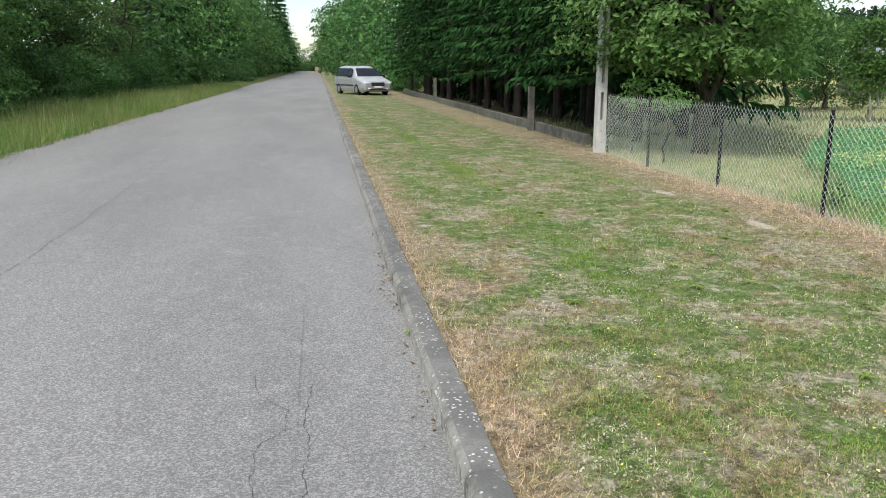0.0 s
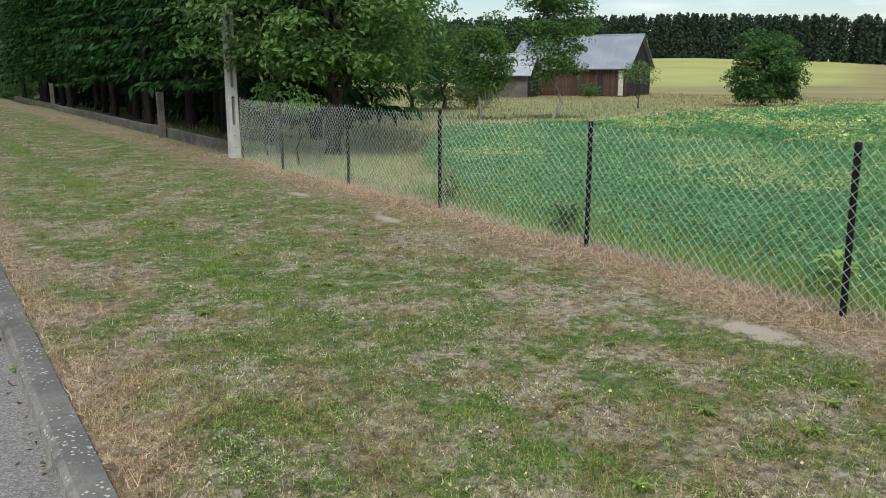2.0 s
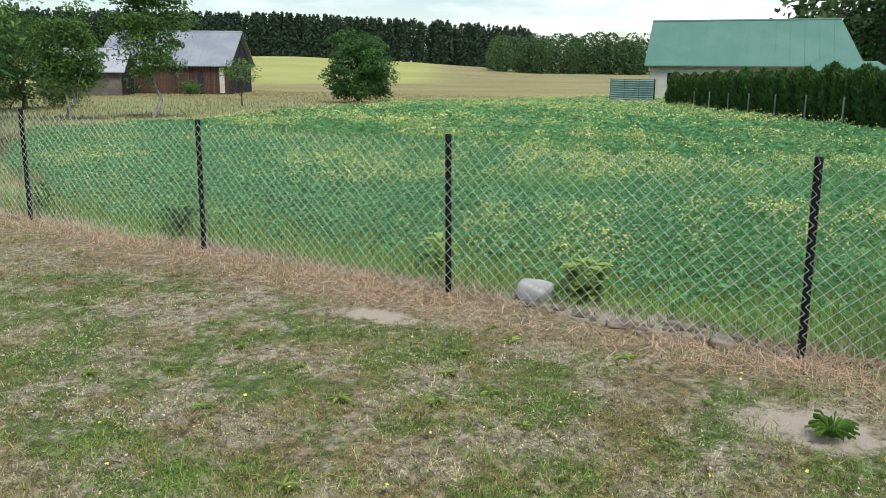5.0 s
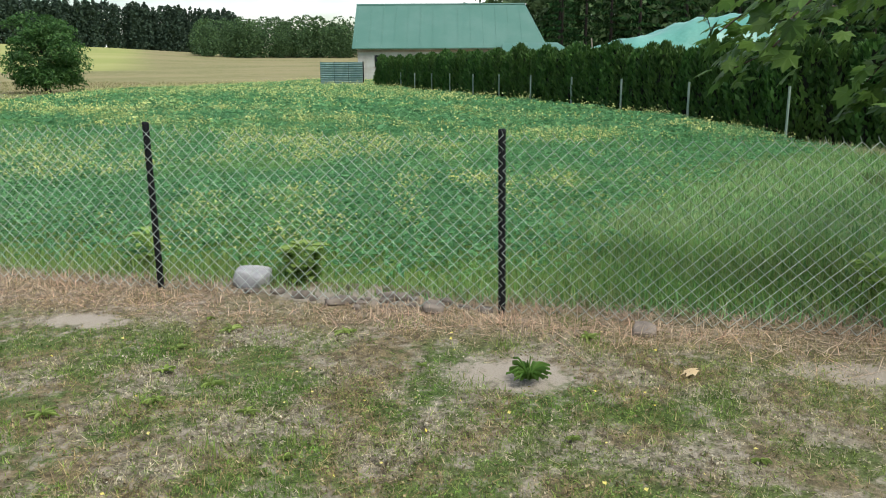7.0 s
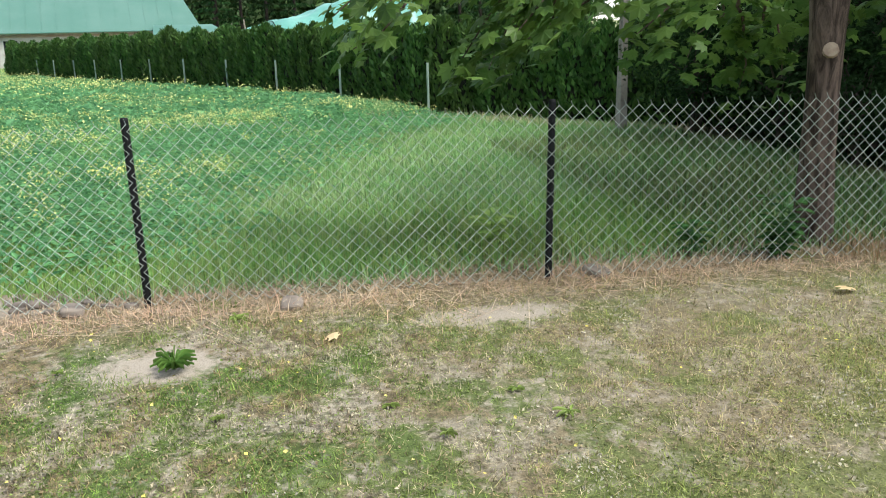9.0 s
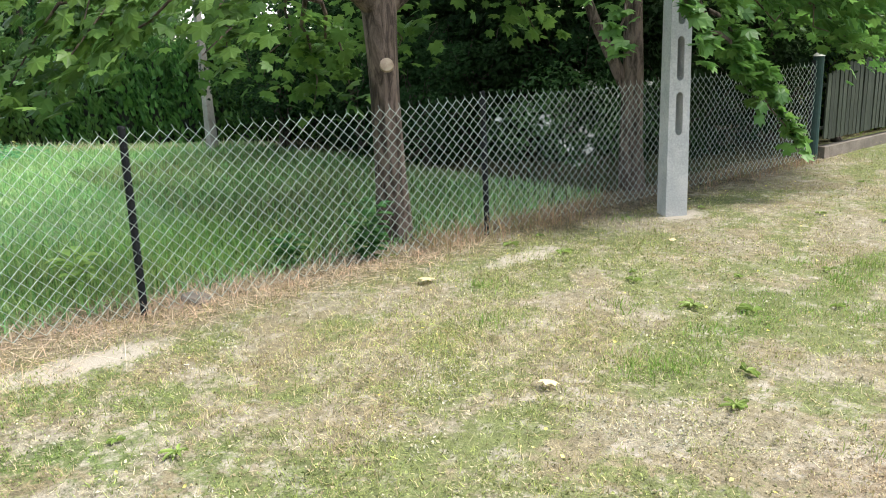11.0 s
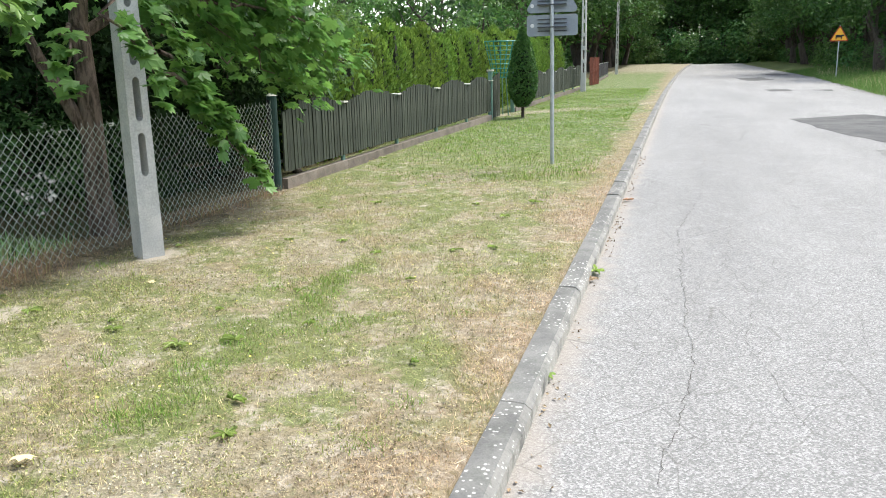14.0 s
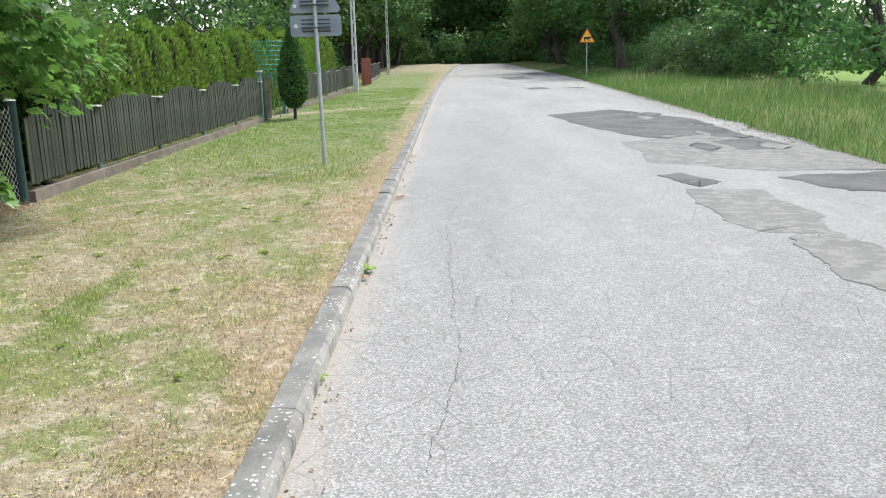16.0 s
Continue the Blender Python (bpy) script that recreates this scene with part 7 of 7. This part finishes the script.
V, F = leaf_quads(rng, np.c_[p, ground_z(p[:, 0], p[:, 1]) + 0.045], 0.016, None, 1.5, 1.0)
M_TINY = plain("tiny_yellow_flower", (0.65, 0.55, 0.08), (0.7, 0.62, 0.2), 5, 0.7, own=False)
tagged(raw("verge_flowers", V, F, M_TINY), "tiny yellow flowers in the mown verge", "flowers", kind="stuff")
# dead grass along fence and kerb
p = strew(rng, 30000, 4.55, 5.75, -4.6, 16, 0.8)
p = p[(np.abs(p[:, 0] - fence_x(p[:, 1]) + 0.05) < 0.12 + 0.38 * rng.random(len(p))) & ~on_sand(p)]
M_DEAD = grass_mat("dead_blades", (0.64, 0.44, 0.31), (0.62, 0.50, 0.36))
tagged(raw("dead_grass", *blades(p, 0.10, 0.005, 3.2, 303, True), M_DEAD), "dead reddish straw grass under the mesh fence", "grass", kind="stuff")
p = strew(rng, 16000, 0.6, 1.6, -20, 25, 1.0)
u = p[:, 0] - kerb_x(p[:, 1])
p = p[(u > 0.15) & (u < 0.17 + 0.30 * rng.random(len(p)))]
tagged(raw("kerb_grass", *blades(p, 0.06, 0.005, 1.0, 304), M_DEAD), "dry straw grass leaning over the kerb", "grass", kind="stuff")
p = strew(rng, 9000, 4.5, 5.4, -9.8, -4.2, 0.3)
p = p[(np.abs(p[:, 0] - fence_x(p[:, 1])) < 0.06 + 0.3 * rng.random(len(p))) & (waves(p[:, 0] * 2, p[:, 1] * 2.2) > rng.uniform(-1.0, 1.6, len(p)))]
tagged(raw("dead_grass", *blades(p, 0.16, 0.005, 1.0, 333, True), grass_mat("withered_blades", (0.42, 0.27, 0.17), (0.30, 0.27, 0.13))), "withered brown grass in the shade under the mesh fence", "grass", kind="stuff")
# grass margin of the field
p = np.c_[rng.uniform(5.3, 7.6, 52000), rng.uniform(-3.6, 9.5, 52000)]
f = p[:, 0] - fence_x(p[:, 1])
p = p[(f > 0.12) & (rng.random(len(p)) < np.clip(1.5 - f * 0.55, 0, 1)) & (rng.random(len(p)) < np.clip(0.25 + f * 1.4, 0, 1)) & (rng.random(len(p)) < np.clip(1.3 - p[:, 1] * 0.11, 0.3, 1))]
M_MARGIN = grass_mat("margin_blades", (0.30, 0.38, 0.13), (0.19, 0.36, 0.09))
tagged(raw("margin_grass", *blades(p, 0.17, 0.007, 0.7, 305, True), M_MARGIN), "green grass margin between fence and crop", "grass", kind="stuff")
p = np.c_[rng.uniform(5.1, 15.5, 76000), rng.uniform(-6.6, 1.0, 76000)]
p = p[p[:, 0] > fence_x(p[:, 1]) + 0.15]
p = p[(p[:, 1] < crop_foot(p[:, 0]) + 0.5 + rng.normal(size=len(p)) * 0.3) & (p[:, 0] < hedge_line(p[:, 1]) - 0.4) & (waves(p[:, 0] * 1.1 + 2, p[:, 1] * 1.2) > rng.uniform(-2.4, 0.2, len(p)))]
tagged(raw("field_grass", *blades(p, 0.12, 0.011, 1.0, 319, True), grass_mat("field_blades", (0.31, 0.42, 0.19), (0.20, 0.40, 0.145))), "rough green grass between the crop and the maples", "grass", kind="stuff")
p = np.c_[rng.uniform(5.6, 9.5, 16000), rng.uniform(7.5, 18.5, 16000)]
p = p[p[:, 1] > crop_edge(p[:, 0]) - 1.0]
tagged(raw("orchard_turf", *blades(p, 0.11, 0.009, 0.9, 329, True), grass_mat("turf_blades", (0.42, 0.37, 0.22), (0.24, 0.31, 0.12))), "pale thin grass of the orchard behind the fence", "grass", kind="stuff")
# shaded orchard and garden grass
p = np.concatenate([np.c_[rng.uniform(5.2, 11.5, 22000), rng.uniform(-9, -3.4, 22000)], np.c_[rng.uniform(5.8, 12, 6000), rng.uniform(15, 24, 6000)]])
# shade under the trees is put into both grass tones; the browns are litter
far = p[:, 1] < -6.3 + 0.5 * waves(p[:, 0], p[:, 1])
tagged(raw("rough_grass", *blades(p[far], 0.14, 0.008, 0.7, 316, True), grass_mat("shaded_litter_blades", (0.11, 0.09, 0.055), (0.05, 0.085, 0.03))), "sparse grass and litter, colour dimmed for shade under the trees", "grass", kind="stuff")
p = p[~far]
tagged(raw("rough_grass", *blades(p, 0.16, 0.008, 0.5, 306, True), grass_mat("shaded_blades", (0.21, 0.22, 0.10), (0.11, 0.20, 0.065))), "rough green grass under the trees", "grass", kind="stuff")
# tall grass on the far side of the road
p = np.concatenate([np.c_[rng.uniform(0, 1, 46000) ** 1.3, rng.uniform(10, 75, 46000)], np.c_[rng.uniform(0, 1, 56000) ** 1.3, rng.uniform(-70, -8, 56000)]])
south = p[:, 1] < 0
p[:, 0] = west_x(p[:, 1]) + 0.05 - p[:, 0] * np.where(south, 6.5, 3.6)
M_TALL = grass_mat("tall_blades", (0.25, 0.27, 0.10), (0.12, 0.23, 0.05))
M_TALLG = grass_mat("tall_green_blades", (0.15, 0.22, 0.065), (0.085, 0.19, 0.04))
dw = west_x(p[:, 1]) - p[:, 0]
for sel, mt, hh, lb in ((~south, M_TALL, 0.52, "tall seeding grass, green and straw, along the wood"), (south, M_TALLG, 0.36, "tall fresh green grass along the road")):
    tagged(raw("tall_grass", *blades(p[sel], hh * 0.95, 0.012, 0.85, 307), mt), lb, "grass", kind="stuff")
# white umbels before the wood
q, o_, _ = crown_points(np.random.default_rng(317), (-8.6, 16.2, 0.9), (0.7, 2.6, 0.35), 60, 14, 0.07)
M_UMBEL = plain("white_umbel", (0.62, 0.64, 0.55), (0.5, 0.54, 0.44), 5, 0.8, own=False)
tagged(raw("cow_parsley", *leaf_quads(np.random.default_rng(318), q, 0.035, None, 1.5, 0.8), M_UMBEL), "small white umbels of wild parsley before the wood", "flowers", kind="stuff")
# seeding stalks above the tall grass
p = np.concatenate([np.c_[rng.uniform(0, 1, 5000), rng.uniform(10, 60, 5000)], np.c_[rng.uniform(0, 1, 7000), rng.uniform(-60, -8, 7000)]])
p[:, 0] = west_x(p[:, 1]) - 0.1 - p[:, 0] * np.where(p[:, 1] < 0, 6.0, 3.2)
p = p[waves(p[:, 0] * 0.8, p[:, 1] * 0.8) > rng.uniform(-0.2, 2.4, len(p))]
M_SEED = grass_mat("seeding_stalks", (0.46, 0.40, 0.24), (0.38, 0.37, 0.19))
tagged(raw("seeding_grass", *blades(p, 0.62, 0.010, 0.5, 315, True), M_SEED), "pale seeding grass stalks along the road", "grass", kind="stuff")
# far meadow tufts
p = np.c_[rng.uniform(8, 60, 40000), rng.uniform(14, 60, 40000)]
p = p[(p[:, 1] > crop_edge(p[:, 0]) + 0.4)]
M_MEADOWB = grass_mat("meadow_blades", (0.32, 0.27, 0.14), (0.17, 0.20, 0.07))
tagged(raw("meadow_grass", *blades(p, 0.16, 0.03, 0.6, 308), M_MEADOWB), "dry meadow grass round the birches", "grass", kind="stuff")

# ---- crop ----
M_CROP = foliage("crop_leaves", (0.125, 0.31, 0.14), (0.19, 0.40, 0.175), (0.25, 0.43, 0.165), 0.5, 0.6, 0.15)
M_FLOWER = plain("yellow_blossom", (0.62, 0.64, 0.20), (0.55, 0.60, 0.25), 3, 0.8, own=False)


def crop_strip(n, x0, x1, y0, y1, hmax, size, power, seed):
    rng = np.random.default_rng(seed)
    p = strew(rng, n, x0, x1, y0, y1, power)
    p = p[in_crop(p[:, 0], p[:, 1])]
    p = p[p[:, 1] > crop_foot(p[:, 0]) + 0.3 * waves(p[:, 0] * 1.3, p[:, 1]) + rng.normal(size=len(p)) * 0.35]
    f = p[:, 0] - 5.6
    p = p[rng.random(len(p)) < np.clip(0.1 + f * 0.75, 0, 1)]
    top = np.clip(0.4 + (p[:, 1] - crop_foot(p[:, 0])) * 0.3, 0.35, 1) * hmax * (0.72 + 0.08 * waves(p[:, 0] * 0.8, p[:, 1] * 0.8)) * np.clip(0.45 + (p[:, 0] - 5.6) * 0.35, 0.3, 1)
    t = rng.random(len(p)) ** 0.4
    c = np.c_[p, ground_z(p[:, 0], p[:, 1]) + 0.03 + t * top]
    V, F = leaf_quads(rng, c, size, None, 1.2, 0.42)
    return V, F, p, top


V, F, p, top = crop_strip(200000, 5.6, 20, -6, 17.5, 0.42, 0.075, 0.9, 310)
tagged(raw("crop", V, F, M_CROP), "dense blue-green field crop with yellow blossom", "crop", kind="stuff")
V, F, p2, top2 = crop_strip(90000, 14, 62, -2, 24, 0.42, 0.2, 0.3, 311)
tagged(raw("crop", V, F, M_CROP), "blue-green field crop stretching to the barns", "crop", kind="stuff")
rng = np.random.default_rng(312)


def blossoms(p, top, n, size, seed):
    sel = rng.choice(len(p), min(len(p), n * 3), replace=False)
    q, t = p[sel], top[sel]
    k = 0.7 * waves(q[:, 0] * 0.55 + 3, q[:, 1] * 0.55) + waves(q[:, 0] * 2.1, q[:, 1] * 2.3 + 1) + 0.05 * (q[:, 0] - 8) > rng.uniform(0.2, 1.7, len(q))
    q, t = q[k][:n], t[k][:n]
    c = np.c_[q, ground_z(q[:, 0], q[:, 1]) + 0.06 + t]
    c = np.repeat(c, 5, 0) + rng.normal(size=(len(c) * 5, 3)) * size * 1.6
    return leaf_quads(rng, c, size, None, 0.4, 0.8)


tagged(raw("crop_blossom", *blossoms(p, top, 8500, 0.022, 1), M_FLOWER), "pale yellow blossom above the crop", "blossom", kind="stuff")
tagged(raw("crop_blossom", *blossoms(p2, top2, 4600, 0.045, 2), M_FLOWER), "pale yellow blossom on the far crop", "blossom", kind="stuff")

# ---- single plants, stones, fallen leaves ----
def rosette_leaves(rng, n, L, w, lift, stems):
    """Broad pointed leaves round a root, each a bent blade of six faces."""
    out = []
    for k in range(n):
        a, l = rng.uniform(0, 2 * np.pi), L * rng.uniform(0.55, 1.15)
        e = lift * rng.uniform(0.5, 1.3)
        d, s = np.array([np.cos(a), np.sin(a), 0]), np.array([-np.sin(a), np.cos(a), 0])
        z0 = stems * rng.uniform(0.0, 1.0)
        o = np.array([0, 0, z0]) + d * 0.25 * z0
        pts = []
        for t, ww in ((0, 0.15), (0.35, 1.0), (0.7, 0.85), (1.0, 0.05)):
            c = o + d * l * t + np.array([0, 0, 1]) * (e * l * t - (e + 0.25) * l * t * t * 0.6 + 0.01)
            pts += [c + s * w * ww * 0.5 + [0, 0, 0.012], c - s * w * ww * 0.5 + [0, 0, 0.012], c]
        out.append(np.array(pts))
    return out


LEAF_F = np.array([f for i in range(3) for f in ((3 * i, 3 * i + 3, 3 * i + 5, 3 * i + 2), (3 * i + 2, 3 * i + 5, 3 * i + 4, 3 * i + 1))])


def rosette(name, label, category, group, x, y, n, L, w, lift, material, seed, stems=0.0):
    e = thing(name, label, category, group, m=at(x, y))
    rng = np.random.default_rng(seed)
    for v in rosette_leaves(rng, n, L, w, lift, stems):
        raw("leaf", v, LEAF_F, material, e)
    if stems:
        raw("stalk", *tubes([([(0, 0, -0.02), (0.01, 0, stems * 0.6), (0.0, 0.01, stems * 1.1)], [0.008, 0.006, 0.003])], 5), material, e)
    return e


M_WEED = foliage("weed_leaves", (0.26, 0.38, 0.10), (0.32, 0.44, 0.12), (0.34, 0.42, 0.15), 0.4, 0.6)
M_DOCK = foliage("burdock_leaves", (0.18, 0.29, 0.07), (0.25, 0.35, 0.09), (0.36, 0.38, 0.13), 0.35, 0.6)
M_DARKWEED = foliage("dark_shrub_leaves", (0.035, 0.10, 0.03), (0.06, 0.15, 0.04), (0.08, 0.17, 0.05), 0.3, 0.5)
rosette("burdock", "leafy burdock with yellowing leaves beside the boulder", "plant", "fence plants", 5.62, 1.95, 80, 0.13, 0.1, 0.5, M_DOCK, 320, 0.26)
rosette("burdock", "dark leafy burdock behind a fence post", "plant", "fence plants", 5.75, 6.15, 40, 0.16, 0.11, 0.9, M_DARKWEED, 321, 0.26)
rosette("burdock", "sparse dark weed behind the mesh fence", "plant", "fence plants", 5.8, 8.3, 24, 0.14, 0.08, 1.1, M_DARKWEED, 322, 0.3)
rosette("burdock", "pale low weed behind a fence post", "plant", "fence plants", 5.75, 3.2, 30, 0.14, 0.08, 0.9, M_DOCK, 323, 0.26)
rosette("nettle", "dark green leafy weed at the foot of the maple", "plant", "fence plants", 4.98, -3.78, 90, 0.13, 0.075, 0.5, M_DARKWEED, 324, 0.42)
rosette("nettle", "low green weed beside the maple", "plant", "fence plants", 5.25, -3.25, 40, 0.12, 0.06, 0.6, M_DARKWEED, 325, 0.2)
rosette("nettle", "green weed behind a fence post", "plant", "fence plants", 5.7, -1.9, 44, 0.15, 0.07, 0.7, M_WEED, 326, 0.25)
rosette("grass_tuft", "green broad-leaved grass tuft on bare sand", "plant", "verge plants", 4.0, 0.2, 110, 0.10, 0.007, 1.7, M_LEAF_MAPLE, 327)
r = random.Random(330)
wrng = np.random.default_rng(331)
WV = []
for k in range(90):
    x, y = r.uniform(0.95, 4.7), r.triangular(-16, 16, 0)
    L = r.uniform(0.03, 0.085)
    for v in rosette_leaves(wrng, r.randint(7, 14), L, L * r.uniform(0.15, 0.3), r.uniform(0.3, 0.7), 0.0):
        WV.append(v + [x, y, soil(x, y)])
WF = np.concatenate([LEAF_F + 12 * k for k in range(len(WV))])
tagged(raw("verge_weeds", np.concatenate(WV), WF, M_WEED), "small green weeds scattered in the mown verge", "weeds", kind="stuff")
for k, (x, y, s) in enumerate(((0.43, -6.85, 0.1), (0.44, -6.6, 0.05), (0.49, -4.6, 0.05), (0.36, -10.2, 0.07), (0.47, -7.9, 0.04), (0.6, 6.4, 0.05), (0.58, 5.0, 0.04))):
    rosette("kerb_weed", "small weed growing in the gutter at the kerb", "plant", "kerb weeds", x, y, 12, s, s * 0.3, 0.8, M_WEED if k % 2 == 0 else M_DEAD, 560 + k).matrix_basis = pose(x, y, 0.003)


def boulder(name, label, x, y, sx, sy, sz, seed, material):
    r = random.Random(seed)
    bm = bmesh.new()
    bmesh.ops.create_icosphere(bm, subdivisions=3, radius=1.0)
    for v in bm.verts:
        d = v.co.normalized()
        k = 1 + 0.22 * noise.noise(d * 1.6 + Vector((seed, 0, 0))) + 0.07 * noise.noise(d * 5 + Vector((0, seed, 0)))
        q = d * k
        q.x, q.y, q.z = max(-0.78, min(0.8, q.x)), max(-0.85, min(0.8, q.y)), max(-0.6, min(0.62, q.z))
        v.co = Vector((q.x * sx, q.y * sy, q.z * sz))
    ob = part(name, bm, material, smooth=True)
    ob.matrix_basis = pose(x, y, soil(x, y) + sz * 0.4, 4, -8, r.uniform(0, 360))
    return tagged(ob, label, "stone", "stones")


M_ROCK = plain("grey_granite", (0.34, 0.34, 0.34), (0.46, 0.455, 0.45), 5, 0.9, 0, 0.5, 50)
M_CLOD = plain("dug_earth", (0.17, 0.145, 0.12), (0.25, 0.21, 0.17), 9, 0.95, 0, 0.6, 60)
boulder("boulder", "pale grey granite boulder behind the mesh fence", 5.5, 2.28, 0.145, 0.17, 0.11, 3, M_ROCK)
for k, (x, y) in enumerate(((5.2, 1.55), (5.35, 1.2), (5.28, 1.85), (5.15, 0.9), (4.95, -2.4), (4.85, -0.4))):
    boulder("clod", "grey-brown clod of dug earth beneath the mesh", x, y, r.uniform(0.05, 0.12), r.uniform(0.06, 0.13), 0.04, 10 + k, M_CLOD)

M_FALLEN = foliage("fallen_leaf", (0.60, 0.47, 0.26), (0.64, 0.51, 0.29), (0.55, 0.43, 0.23), 0.2, 0.8, 0.1)
M_FALLEN_DARK = foliage("litter_bits", (0.12, 0.085, 0.055), (0.24, 0.17, 0.10), (0.33, 0.26, 0.17), 0.1, 0.8)
frng = np.random.default_rng(350)
for x, y, s in ((4.2, -0.6, 0.07), (2.45, -3.03, 0.082), (4.15, -3.68, 0.075), (3.6, -5.6, 0.05)):
    V, F = maple_leaves(frng, np.zeros((1, 3)), s / 0.85, np.array([[0.1, 0.05, 1.6]]))
    ob = raw("fallen_leaf", V, F, M_FALLEN)
    ob.matrix_basis = pose(x, y, soil(x, y) + 0.04)
    tagged(ob, "dry yellow maple leaf lying on the mown verge", "leaf", "fallen leaves")
# dry bits and grit in the gutter
q = np.c_[rng.normal(size=700) * 0.05, rng.uniform(-16, 9, 700)]
q = q[waves(q[:, 1] * 2.0, q[:, 1] * 1.3) > rng.uniform(-1.0, 1.2, len(q))]
q = np.c_[kerb_x(q[:, 1]) - 0.03 - np.abs(q[:, 0]), q[:, 1], np.full(len(q), 0.008)]
tagged(raw("gutter_litter", *leaf_quads(rng, q, 0.028, None, 1.2, 0.6), M_FALLEN_DARK), "dry brown leaf bits and grit in the gutter", "litter", kind="stuff")
# small clods of the dug earth
for k in range(26):
    x, y = 5.3 + r.gauss(0, 0.1), 1.25 + r.gauss(0, 0.42)
    boulder("clod", "grey-brown clod of dug earth beneath the mesh", x, y, r.uniform(0.02, 0.06), r.uniform(0.02, 0.06), r.uniform(0.015, 0.035), 40 + k, M_CLOD)
# dry strip at the foot of the long hedge
t = rng.random(9000)
hx, hy = 12.0 + 35.0 * t, np.interp(12.0 + 35.0 * t, [12.0, 16.0, 22.4, 47.0], [-7.3, -3.4, 0.0, 12.4])
p = np.c_[hx - 0.45 + rng.normal(size=len(t)) * 0.12, hy + 0.45 + rng.normal(size=len(t)) * 0.12]
tagged(raw("dry_grass", *blades(p, 0.13, 0.018, 0.9, 335), grass_mat("hedge_foot_blades", (0.52, 0.45, 0.30), (0.40, 0.38, 0.20))), "dry pale grass along the foot of the hedge", "grass", kind="stuff")
# flowering shrub behind the fence
M_WHITE = plain("white_petals", (0.75, 0.73, 0.68), (0.65, 0.62, 0.58), 5, 0.7)
bl = thing("flowering_shrub", "shaded shrub with small white blossoms behind the mesh fence", "shrub", m=at(6.2, -7.6))
q, o, _ = crown_points(np.random.default_rng(361), (0, 0, 0.62), (0.9, 1.3, 0.6), 60, 40, 0.16)
q[:, 2] = np.maximum(q[:, 2], 0.03)
raw("leaves", *leaf_quads(np.random.default_rng(362), q, 0.06, o), M_DARKWEED, bl)
q, o, _ = crown_points(np.random.default_rng(363), (0, 0, 0.66), (0.92, 1.32, 0.6), 26, 5, 0.03)
raw("blossoms", *leaf_quads(np.random.default_rng(364), q, 0.05, o, 0.5, 0.9), M_WHITE, bl, "small white blossoms")
